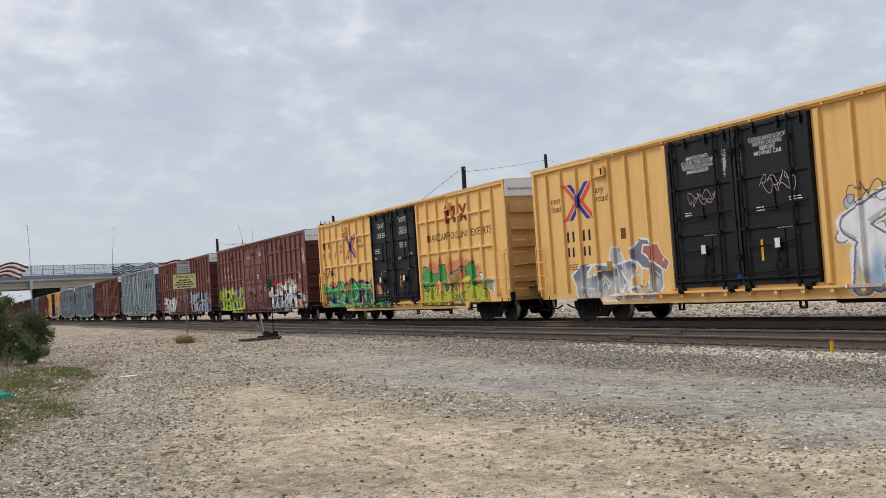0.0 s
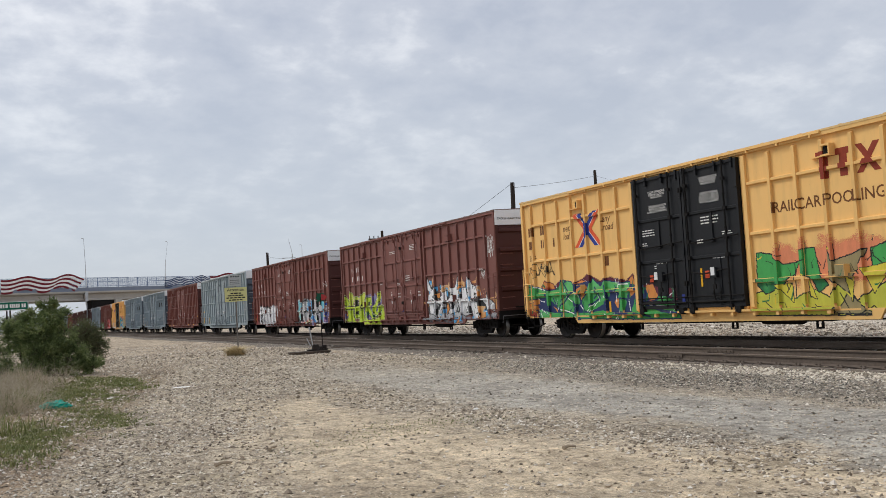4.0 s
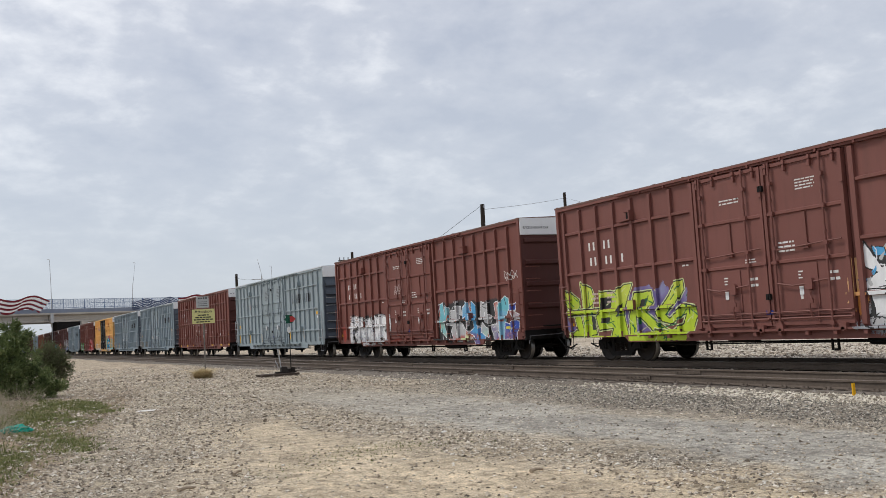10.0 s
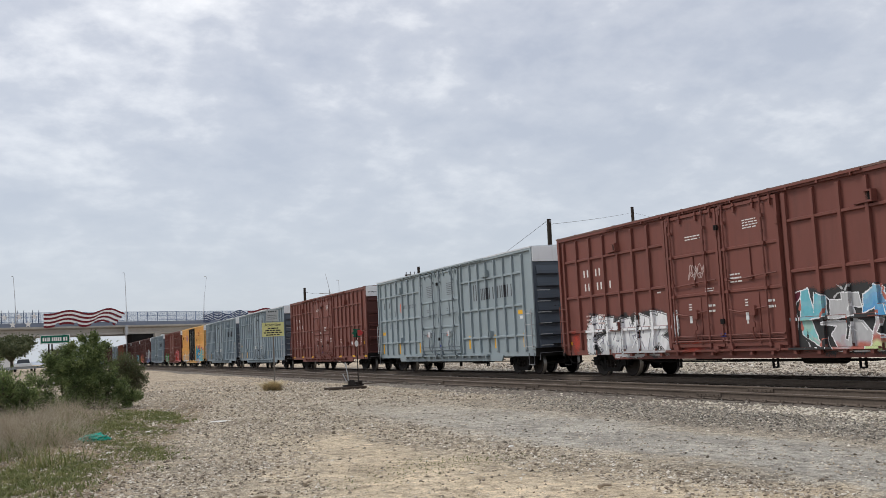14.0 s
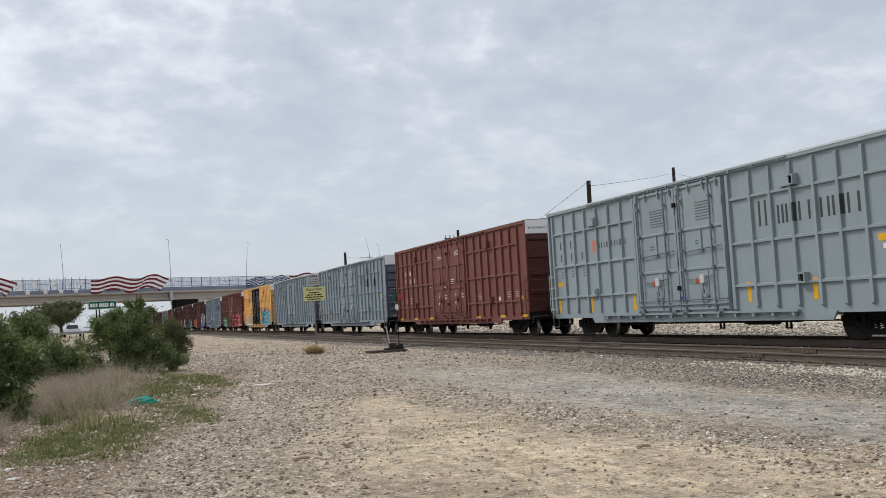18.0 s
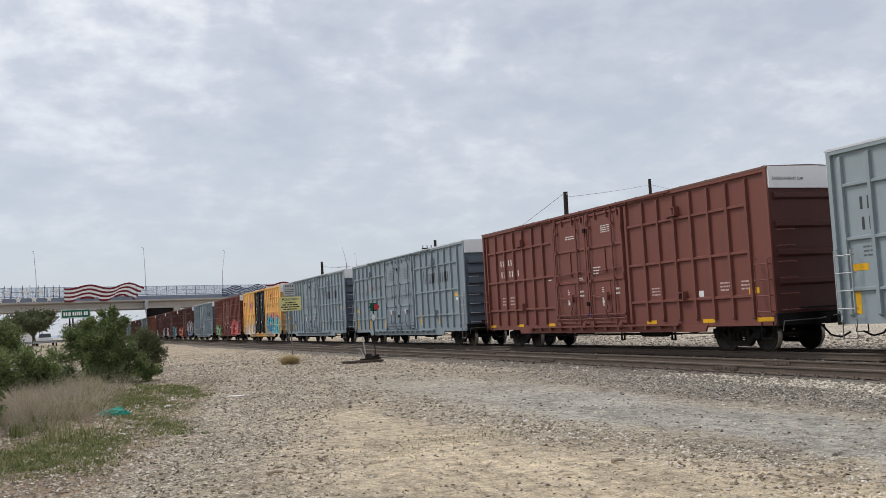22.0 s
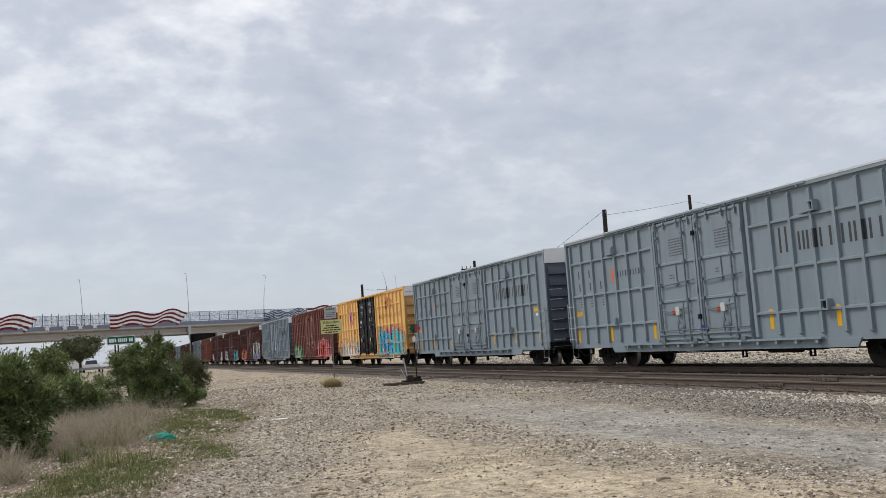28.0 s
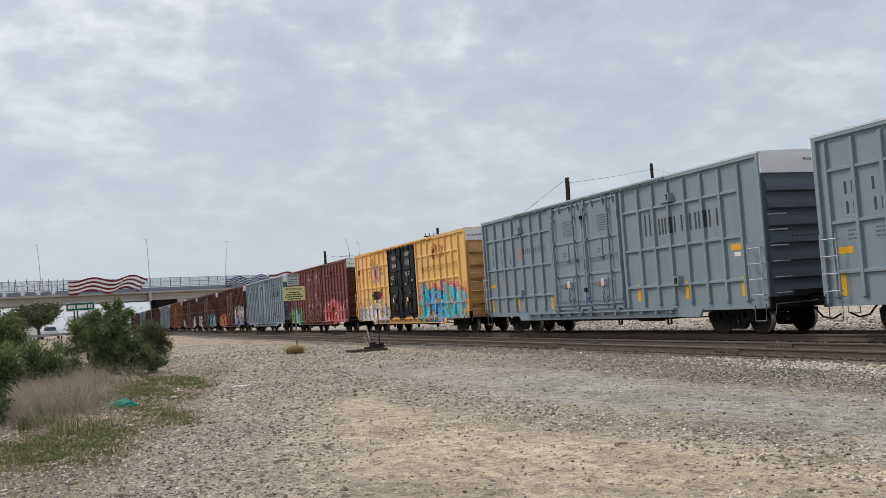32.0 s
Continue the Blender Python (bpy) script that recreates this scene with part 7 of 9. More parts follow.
mu.shape(("purple", "sky", "sky"), [(5.27, 2.24), (5.7, 1.99), (5.6, 1.43), (5.89, 1.23), (6.27, 0.98), (6.19, 0.62), (5.55, 0.63), (5.37, 0.95), (5.02, 1.05), (5.41, 1.24), (5.25, 1.79)], edge=0.028, line_hue="white")
mu.shape(("silver", "silver"), [(6.04, 2.19), (6.62, 2.05), (6.59, 1.72), (6.89, 1.57), (6.71, 1.39), (6.26, 1.45), (6.3, 1.83), (6.13, 1.56), (5.93, 1.56)], edge=0.028, line_hue="white")
mu.shape(("mint", "silver"), [(6.05, 1.41), (6.36, 1.21), (6.62, 1.2), (6.65, 0.87), (6.26, 0.93), (5.94, 1.08)], edge=0.028, line_hue="white")
mu.shape(("purple", "silver", "rose"), [(7.02, 2.1), (7.43, 2.16), (7.45, 1.82), (7.45, 1.27), (7.18, 1.05), (7.27, 0.73), (6.96, 0.73), (6.7, 1.3), (7.15, 1.33)], edge=0.028, line_hue="white")
mu.shape(("haze", "turquoise"), [(7.38, 1.91), (7.58, 2.19), (7.84, 2.3), (8.06, 2.21), (8.07, 1.87), (7.84, 1.6), (7.8, 1.36), (7.66, 0.79), (7.46, 0.79), (7.42, 1.37), (7.38, 1.62)], edge=0.028, line_hue="white")
mu.shape("blue", [(8.17, 1.96), (8.56, 2.03), (8.5, 1.78), (8.18, 1.8)], edge=0.028, line_hue="white")
mu.shape(("silver", "rose"), [(8.24, 1.79), (8.8, 1.6), (8.82, 1.48), (8.41, 1.52)], edge=0.028, line_hue="white")
mu.shape(("purple", "blue"), [(7.76, 1.36), (8.06, 1.3), (8.47, 1.45), (8.74, 1.37), (8.68, 1.14), (8.54, 0.98), (8.52, 0.77), (7.66, 0.79)], edge=0.028, line_hue="white")
mu.shape("yellow", [(7.78, 1.22), (8.15, 1.24), (8.14, 1.15), (7.81, 1.14)], edge=0)
mu.line("pink", [(7.81, 0.88), (8.02, 1.02), (8.18, 0.92), (8, 0.8), (7.88, 0.93)], 0.02)
mu.cuts("rose", 12, 11, (0.15, 0.35), 0.05)
mu.cuts("silver", 20, 12, (0.15, 0.4), 0.03)
mu.cuts("charcoal", 12, 13)
mu.cuts("white", 10, 14, (0.15, 0.4), 0.014)
mu.done(CARS[3], "turquoise, blue and grey graffiti with white outline")

mu = Mural(-9.2, 0.2, 0.62, 2.35, True, 0.014)
mu.shape("maroon", [(-8.31, 1.69), (-7.94, 2.06), (-7.26, 1.87), (-6.94, 2), (-6.07, 1.85), (-5.59, 2.02), (-5.14, 2.12), (-4.53, 1.88), (-3.9, 1.99), (-3.14, 1.84), (-2.75, 2.03), (-2.65, 1.66), (-1.98, 1.69), (-1.48, 1.57), (-0.72, 1.48), (-0.67, 1.19), (-1.77, 1.13), (-2.82, 1.29), (-6.8, 1.63)], edge=0, fuzz=0.04)
mu.shape(("rustred", "orange", "orange"), [(-8.24, 1.77), (-7.95, 2.02), (-7.38, 1.92), (-7.28, 1.73)], edge=0.03, line_hue="maroon")
mu.shape(("rustred", "orange", "orange"), [(-6.01, 1.85), (-5.6, 1.97), (-5.22, 1.85), (-5.31, 1.58), (-5.79, 1.24)], edge=0.03, line_hue="maroon")
mu.shape(("rustred", "orange", "orange"), [(-3.05, 1.8), (-2.8, 1.98), (-2.69, 1.72), (-2.91, 1.35), (-3.01, 1.29)], edge=0.03, line_hue="maroon")
mu.shape(("rustred", "orange", "orange"), [(-2.15, 1.26), (-2.02, 1.66), (-1.72, 1.65), (-1.5, 1.3), (-1.77, 1.13)], edge=0.03, line_hue="maroon")
mu.shape(("rustred", "orange", "orange"), [(-9.17, 1.26), (-8.48, 1.32), (-8.47, 0.79), (-9.14, 0.87)], edge=0.03, line_hue="maroon")
mu.shape("navy", [(-8.74, 1.44), (-6.9, 1.78), (-5.16, 1.91), (-2.96, 1.74), (-2.08, 1.57), (-1.87, 1.07), (-0.66, 0.81), (-0.83, 0.69), (-8.14, 0.8)], edge=0)
mu.shape("orange", [(-3.88, 1.26), (-3.58, 1.31), (-3.52, 0.92), (-3.7, 1.05)], edge=0.02, line_hue="navy")
mu.shape("orange", [(-5.69, 1.66), (-5.34, 1.78), (-5.31, 1.58), (-5.73, 1.28)], edge=0.02, line_hue="navy")
mu.shape("orange", [(-7.46, 1.14), (-7.2, 1.06), (-7.18, 0.92)], edge=0.02, line_hue="navy")
mu.shape("orange", [(-3.03, 1.55), (-2.74, 1.63), (-2.71, 1.47), (-2.96, 1.32)], edge=0.02, line_hue="navy")
mu.shape("orange", [(-8.59, 1.55), (-8.33, 1.54), (-8.36, 1.24), (-8.63, 1.21)], edge=0.02, line_hue="navy")
mu.shape(("green", "green", "greenlight"), [(-9.37, 2.01), (-8.69, 1.86), (-7.91, 1.72), (-7.94, 1.45), (-8.74, 1.44), (-9.44, 1.39)], edge=0.035, line_hue="navy")
mu.shape(("green", "green", "greenlight"), [(-7.85, 1.68), (-6.91, 1.71), (-6.76, 2), (-6.23, 1.93), (-6.08, 1.68), (-6.46, 1.41), (-7.05, 0.99), (-7.21, 1.21), (-7.84, 1.15)], edge=0.035, line_hue="navy")
mu.shape(("green", "green", "greenlight"), [(-6.7, 1.41), (-5.86, 1.6), (-5.74, 1.17), (-6.16, 0.9), (-5.73, 0.68), (-6.66, 0.69), (-7.11, 0.99), (-6.96, 1.2)], edge=0.035, line_hue="navy")
mu.shape(("green", "green", "greenlight"), [(-5.67, 1.24), (-5.19, 1.64), (-4.94, 1.97), (-4.54, 1.71), (-4.22, 1.86), (-4.02, 1.85), (-3.44, 1.76), (-2.96, 1.77), (-3.1, 1.3), (-3.33, 0.85), (-3.62, 0.92), (-3.48, 1.31), (-3.96, 1.39), (-4.4, 1.14), (-5.16, 0.88), (-5.48, 0.96)], edge=0.035, line_hue="navy")
mu.shape(("green", "green", "greenlight"), [(-2.73, 1.28), (-2.56, 1.62), (-2.21, 1.61), (-2.64, 1.28), (-2.12, 1.08), (-1.3, 0.88), (-0.66, 0.81), (-0.6, 0.66), (-2.79, 0.67), (-2.95, 0.91)], edge=0.035, line_hue="navy")
mu.shape(("green", "green", "greenlight"), [(-1.6, 1.15), (-1.24, 1.65), (-1.21, 1.32), (-0.71, 1.1), (-0.62, 0.81), (-1.3, 0.88), (-1.78, 1.07)], edge=0.035, line_hue="navy")
mu.shape(("green", "green", "greenlight"), [(-8.38, 1.05), (-7.49, 0.92), (-5.27, 0.88), (-4.42, 0.94), (-2.97, 0.75), (-2.79, 0.67), (-8.41, 0.75)], edge=0.035, line_hue="navy")
mu.line("white", [(-8.63, 1.86), (-7.98, 1.72)], 0.034)
mu.line("white", [(-6.86, 1.02), (-6.28, 0.9), (-5.9, 0.72)], 0.034)
mu.line("white", [(-5.37, 0.94), (-4.69, 1.31)], 0.034)
mu.line("white", [(-5.74, 1.14), (-5.57, 0.97)], 0.034)
mu.line("white", [(-2.65, 1.19), (-1.95, 1.04), (-1.3, 0.88)], 0.034)
mu.line("white", [(-1.27, 1.62), (-1.34, 1.24)], 0.034)
mu.line("white", [(-8.25, 1.05), (-7.75, 0.85)], 0.034)
mu.line("white", [(-6.58, 1.45), (-6.24, 1.27)], 0.034)
mu.line("white", [(-2.35, 1.07), (-0.72, 0.99)], 0.034)
mu.line("white", [(-3.54, 1.73), (-3.06, 1.73)], 0.034)
mu.line("white", [(-3.06, 1.26), (-3, 0.91)], 0.034)
mu.line("white", [(-9.11, 1.8), (-9.09, 1.41)], 0.034)
mu.line("navy", [(-7.85, 1.68), (-7.78, 1.15)], 0.06)
mu.line("navy", [(-6.76, 1.96), (-6.39, 1.51), (-7.04, 1.02)], 0.06)
mu.line("navy", [(-5.86, 1.6), (-5.67, 1.24), (-6.16, 0.9)], 0.06)
mu.line("navy", [(-4.23, 1.73), (-4.17, 1.33), (-3.57, 1.44), (-3.89, 1.16), (-4.4, 1.12)], 0.06)
mu.line("navy", [(-3.62, 0.92), (-3.48, 1.31), (-3.1, 1.26)], 0.06)
mu.line("navy", [(-2.73, 1.28), (-2.13, 1.07), (-1.38, 0.87)], 0.06)
mu.line("navy", [(-1.78, 1.06), (-1.3, 0.88), (-0.62, 0.81)], 0.06)
mu.line("navy", [(-5.16, 0.88), (-4.4, 1.12)], 0.06)
mu.line("navy", [(-7.44, 1.42), (-7.1, 1.02), (-6.66, 0.69)], 0.06)
mu.line("navy", [(-5.73, 0.68), (-6.04, 0.97)], 0.06)
mu.line("navy", [(-2.64, 0.84), (-1.99, 0.72)], 0.06)
mu.line("navy", [(-4.86, 1.69), (-4.58, 1.34), (-5.25, 1.09)], 0.06)
mu.shape("navy", [(-3.95, 1.59), (-3.56, 1.51), (-3.83, 1.22), (-4.19, 1.2)], edge=0)
mu.shape("navy", [(-6.23, 1.36), (-5.85, 1.16), (-6.15, 1.01)], edge=0)
mu.shape("navy", [(-7.63, 1.37), (-7.31, 1.2), (-7.59, 1.15)], edge=0)
mu.shape("navy", [(-2.75, 1.13), (-2.35, 0.99), (-2.5, 0.84)], edge=0)
mu.cuts("navy", 26, 15, (0.15, 0.45), 0.03)
mu.cuts("white", 22, 16, (0.15, 0.45), 0.018)
mu.cuts("deepgreen", 18, 17, (0.15, 0.5), 0.04)
mu.done(CARS[1], "bright green graffiti with navy outline and orange patches")

mu = Mural(2.2, 9, 0.62, 2.75, True, 0.014)
mu.shape("flame", [(2.69, 2.21), (3.52, 2.37), (4.3, 2.32), (5.54, 2.41), (6.12, 2.41), (6.55, 2.19), (7.17, 1.91), (7.32, 1.41), (6.88, 1.3), (3.29, 1.55)], edge=0, fuzz=0.25)
mu.shape("mint2", [(7.35, 1.59), (7.97, 1.57), (7.91, 1.15), (7.32, 1.35)], edge=0, fuzz=0.05)
mu.shape(("lime2", "lime2", "lime"), [(2.35, 1.23), (3.26, 1.35), (3.62, 1.06), (4.29, 1.25), (4.76, 1.04), (5.07, 1.49), (5.48, 0.96), (6.34, 1.38), (7.11, 1.42), (7.6, 1.1), (7.66, 0.76), (6.37, 0.75), (6.14, 0.66), (2.35, 0.7)], edge=0.03)
mu.shape("olive", [(4.79, 2.23), (4.87, 1.89), (5.61, 2.05), (5.85, 2.11), (5.42, 1.48), (5.12, 0.96), (4.85, 0.71), (5.91, 0.69), (5.48, 0.96), (4.82, 1.5)], edge=0.03)
mu.shape(("deepgreen", "green", "green"), [(2.48, 2.25), (2.96, 2.19), (3.33, 1.9), (3.86, 1.94), (3.7, 1.67), (3.13, 1.35), (2.7, 1.22), (2.45, 1.44)], edge=0.03)
mu.shape(("deepgreen", "green", "green"), [(3.9, 2.21), (4.35, 2.25), (4.47, 1.64), (4.68, 1.37), (4.41, 1.21), (4.21, 1.59), (3.9, 1.67)], edge=0.03)
mu.shape(("deepgreen", "green", "green"), [(5.97, 2.1), (6.56, 2.26), (6.75, 1.99), (6.78, 1.37), (6.46, 1.44), (6.38, 1.76), (5.98, 1.71)], edge=0.03)
mu.shape("yellow", [(3.07, 1.42), (3.6, 1.44), (3.61, 0.99)], edge=0.02)
mu.shape("yellow", [(4.13, 1.52), (4.33, 1.05), (4.15, 1.12)], edge=0.02)
mu.shape("yellow", [(5.19, 1.55), (5.42, 1.41), (5.36, 0.96)], edge=0.02)
mu.shape("yellow", [(6.82, 0.81), (7.11, 0.99), (7.35, 0.77)], edge=0.02)
mu.shape("yellow", [(5.69, 1.69), (6.33, 1.76), (6.36, 1.57), (5.97, 1.14)], edge=0.02)
mu.shape("white", [(7, 1.83), (7.26, 1.78), (7.28, 1.47), (7.09, 1.67)], edge=0.03)
mu.shape("white", [(7.97, 1.57), (8.09, 1.56), (8.05, 1.12), (7.93, 1.12)], edge=0)
mu.line("black", [(2.67, 1.01), (2.86, 0.87), (3.18, 0.69)], 0.028)
mu.line("black", [(5.02, 1.16), (5.32, 0.67)], 0.028)
mu.line("black", [(5.56, 0.66), (5.93, 0.85), (6.14, 0.66)], 0.028)
mu.line("black", [(6.88, 1.3), (7.32, 1.41), (7.5, 1.16)], 0.028)
mu.line("black", [(6.43, 1.19), (6.55, 0.87)], 0.028)
mu.line("black", [(4.92, 2.29), (4.93, 1.89)], 0.028)
mu.line("black", [(3.73, 1.91), (3.7, 1.13)], 0.028)
mu.cuts("black", 26, 18, (0.15, 0.45), 0.016)
mu.cuts("yellow", 10, 19)
mu.cuts("deepgreen", 10, 20)
mu.done(CARS[1], "green and lime graffiti with black outline and orange glow")

mu = Mural(-7.6, -2.5, 0.62, 2.75, False, 0.014)
mu.shape(("silver", "grey"), [(-7.4, 1.45), (-6.96, 1.71), (-6.11, 1.72), (-5.45, 1.68), (-5.18, 1.62), (-5.26, 0.88), (-5.99, 0.73), (-7.15, 0.75), (-7.26, 1.21)], edge=0.06, line_hue="white")
mu.shape(None, [(-6.64, 1.41), (-6.34, 1.71), (-6.13, 1.5)], edge=0.06, line_hue="white")
mu.shape("silver", [(-5.48, 2.06), (-5.32, 2.21), (-5.08, 2.17), (-4.82, 1.75), (-5.17, 1.72), (-5.52, 1.77)], edge=0.04, line_hue="white")
mu.shape(("white", "silver", "grey"), [(-5.17, 1.67), (-4.48, 1.78), (-4.31, 1.57), (-4.7, 0.97), (-4.65, 0.81), (-5.13, 0.82), (-5.1, 1.4)], edge=0.06, line_hue="white")
mu.shape(("rose", "rose"), [(-3.92, 2.2), (-3.38, 2.16), (-3.25, 1.9), (-2.96, 1.64), (-3.09, 1.45), (-3.38, 1.57), (-4.07, 2.01)], edge=0.035, line_hue="white")
mu.shape(("silver", "grey", "grey"), [(-4.54, 1.89), (-4.45, 2.09), (-4.04, 2.34), (-3.67, 2.28), (-3.62, 2.18), (-3.99, 2.21), (-4.08, 1.96), (-3.27, 1.46), (-3.26, 1.02), (-3.4, 0.83), (-4.39, 0.86), (-4.7, 0.97), (-4.31, 1.01), (-3.79, 1.09), (-3.74, 1.34), (-4.23, 1.72)], edge=0.06, line_hue="white")
mu.shape(None, [(-4.09, 1.51), (-3.81, 1.49), (-3.71, 1.29), (-3.92, 1.09), (-4.04, 1.15)], edge=0.05, line_hue="white")
mu.shape(None, [(-4.34, 1.31), (-4.17, 1.36), (-4.16, 1.08), (-4.37, 1.06)], edge=0.04, line_hue="white")
mu.shape(("white", "silver"), [(-6, 0.7), (-5.13, 0.77), (-3.35, 0.73), (-3.6, 0.62), (-5.86, 0.62)], edge=0, fuzz=0.03)
mu.line("white", [(-6.01, 1.22), (-5.78, 1.38), (-5.51, 1.15), (-5.67, 0.99)], 0.03)
mu.line("white", [(-6.95, 1.09), (-6.26, 1.01)], 0.02)
mu.line("white", [(-4.98, 1.5), (-4.82, 1.18), (-4.98, 0.92)], 0.05)
mu.cuts("white", 14, 21, (0.15, 0.4), 0.022)
mu.cuts("grey", 14, 22, (0.15, 0.4), 0.04)
mu.done(CARS[0], "faded grey and white outline graffiti with a rose patch")

graffiti(CARS[8], -8.8, -3.1, 0.70, 1.95, ["silver", "white", "silver"], "grey", 81, 6, "washed-out white and grey graffiti", halo="silver", shade="grey", weight=0.22, edge=0.05, cover=0.8, cell=0.024)
graffiti(CARS[8], 2.75, 8.6, 0.66, 2.35, ["aqua", "sky", "aqua", "turquoise"], "black", 82, 8, "aqua graffiti with black outline and pink glow", halo="pink", glow=0.2, back=(("aqua", 20, 0.3),), shine="white", weight=0.26, edge=0.03, overlap=0.4, cell=0.024)
graffiti(CARS[9], -8.6, -4.6, 0.70, 1.8, ["green", "silver", "green"], "deepgreen", 91, 4, "dull green graffiti", halo="green", weight=0.26, cell=0.03)
graffiti(CARS[9], 2.6, 8.4, 0.70, 2.2, ["pink", "red", "pink", "pink"], "red", 92, 6, "red and pink graffiti", halo="pink", shine="white", weight=0.26, overlap=0.4, cell=0.03)
graffiti(CARS[11], -8.6, -3.2, 0.70, 1.9, ["orange", "pink", "orange"], "maroon", 111, 5, "orange-red graffiti", halo="red", weight=0.26, cell=0.035)
graffiti(CARS[11], 3.0, 8.4, 0.70, 2.6, ["white", "silver", "white"], "grey", 112, 5, "white and blue graffiti", low=["sky", "purple", "sky"], halo="silver", weight=0.28, cell=0.035)
graffiti(CARS[12], -8.6, -5.0, 0.70, 2.2, ["silver", "white"], "black", 121, 3, "pale graffiti with dark outline", weight=0.26, cell=0.035)
graffiti(CARS[12], 3.0, 8.2, 0.70, 2.0, ["aqua", "turquoise", "silver"], "black", 122, 5, "aqua graffiti", halo="aqua", weight=0.28, cell=0.035)
graffiti(CARS[13], -8.0, -5.4, 0.70, 1.8, ["silver", "white"], "black", 131, 3, "small white graffiti", weight=0.26, cell=0.035)
graffiti(CARS[13], 4.4, 7.6, 0.70, 1.9, ["silver", "white"], "black", 132, 3, "small white graffiti", weight=0.26, cell=0.035)



def grey_marks(k):
    car = CARS[k]
    words(car, "EXCESS HEIGHT CAR", 0, 0, 0.105, INK_BLACK, turn=Matrix.Translation((1.35, 0, 0.12)) @ CAP_TURN)
    bars(car, "mark_bar", [(-8.35, 3.42, 0.16, 0.30, 2, 0.06), (-7.50, 3.42, 0.16, 0.30, 1, 0.06)], INK_DARK, "dark stencilled identity marks")
    bars(car, "mark_bar", [(-8.33, 2.94, 0.16, 0.30, 2, 0.06), (-7.48, 2.94, 0.16, 0.30, 2, 0.06), (-6.65, 2.94, 0.16, 0.30, 2, 0.06)], INK_DARK, "dark stencilled identity marks")
    sp = Spray(car)
    rng = random.Random(5)
    for a, c, r in ((-5.66, 3.46, 0.13), (-5.54, 3.40, 0.12), (-5.64, 3.28, 0.15), (-5.52, 3.24, 0.10)):
        sp.blob(a, c, r, r * 1.15, INK_CORAL, 2 + r, rng, 11)
    sp.done("company_emblem", car, "small coral-red rounded emblem")
    bars(car, "name_bar", [(-5.32, 3.27, 0.105, 0.20, 11, 0.075)], INK_DARK, "dark company name drawn as plain bars")
    a = 3.55
    for i, w in enumerate((0.34, 0.42, 0.24, 0.24, 0.44, 0.60, 0.42, 0.42)):
        top = 3.86 if i == 0 else 3.66
        for q in range(3 if w > 0.5 else 2):
            c = a + (w - 0.085) * q / (2 if w > 0.5 else 1)
            sp = Spray(car)
            sp.lay([(c, 3.16), (c + 0.085, 3.16), (c + 0.085, top), (c, top)], INK_DARK, 2)
            sp.done("name_bar", car, "black company name drawn as plain bars")
        a += w + 0.085
    for u, lines in ((-8.35, 3), (-7.5, 3), (-6.6, 3)):
        small_print(car, u, 2.52, 0.38, 0.30, lines, INK_FAINT, seed=k)
    plate(car, "yellow_notice", -8.70, 2.00, 0.46, 0.16, REFLECT, "yellow notice plate")
    plate(car, "yellow_notice", 7.72, 2.40, 0.52, 0.17, REFLECT, "yellow notice plate")
    plate(car, "white_notice", 7.85, 2.22, 0.26, 0.12, PLACARD, "white notice plate")
    for u in (-8.70, -6.14, -3.20, 2.85, 5.45, 8.04):
        plate(car, "reflector", u, 0.98 if u < 0 else 1.10, 0.16, 0.56, REFLECT, "yellow reflector strip")
    for u in (-1.75, 0.75):
        small_print(car, u + 0.1, 4.15, 0.8, 0.6, 7, INK_FAINT, out=1.592, seed=k)
        small_print(car, u, 3.0, 0.4, 0.18, 2, INK_FAINT, out=1.592, seed=k + 1)
    for u in (-1.22, 1.18):
        plate(car, "red_tag", u - 0.50, 1.74, 0.15, 0.16, INK_ORANGE, "orange-red tag on the door", out=1.614)
    plate(car, "blue_strap", -0.12, 1.25, 0.24, 0.10, INK_BLUE, "blue plastic strap on the door", out=1.64)
    # lettering on the corrugated end
    for i in range(11):
        bm = bmesh.new()
        box(bm, -0.75 + 0.15 * i, -0.75 + 0.15 * i + 0.09, -BODY / 2 - 0.090, -BODY / 2 - 0.086, 2.52, 2.66)
        part("name_bar", bm, INK_BLACK, car, "dark company name drawn as plain bars")


for k in (4, 6, 7, 10, 15, 18):
    grey_marks(k)


# ---- road bridge across the tracks ----
BRIDGE_AT, BRIDGE_TURN = (-10.26, 208.0), math.degrees(math.atan2(20.0, 41.5))
bridge = thing("road_bridge", "concrete road bridge with a blue-grey fence and wavy flag panels", "bridge", at=pose(BRIDGE_AT[0], BRIDGE_AT[1], 0, 0, 0, BRIDGE_TURN))
for y in (0.0, 3.4, 6.8, 10.2):
    bm = bmesh.new()
    for a, c in ((-160, 29.4), (29.6, 74), (74.2, 190)):
        prism(bm, [(y - 0.0, 7.15), (y + 0.75, 7.15), (y + 0.75, 7.4), (y + 0.5, 7.6), (y + 0.5, 8.45), (y + 0.95, 8.62), (y + 0.95, 8.75), (y - 0.20, 8.75), (y - 0.20, 8.62), (y + 0.25, 8.45), (y + 0.25, 7.6), (y - 0.0, 7.4)], "x", a, c)
    part("girder", bm, CONCRETE, bridge)
bm = bmesh.new()
box(bm, -160, 190, -0.75, 12.6, 8.76, 9.10)
part("deck", bm, CONCRETE, bridge)
for y in (-0.75, 12.2):
    bm = bmesh.new()
    prism(bm, [(y, 9.104), (y + 0.4, 9.104), (y + 0.28, 9.95), (y + 0.05, 9.95)], "x", -160, 190)
    part("parapet", bm, PARAPET, bridge)
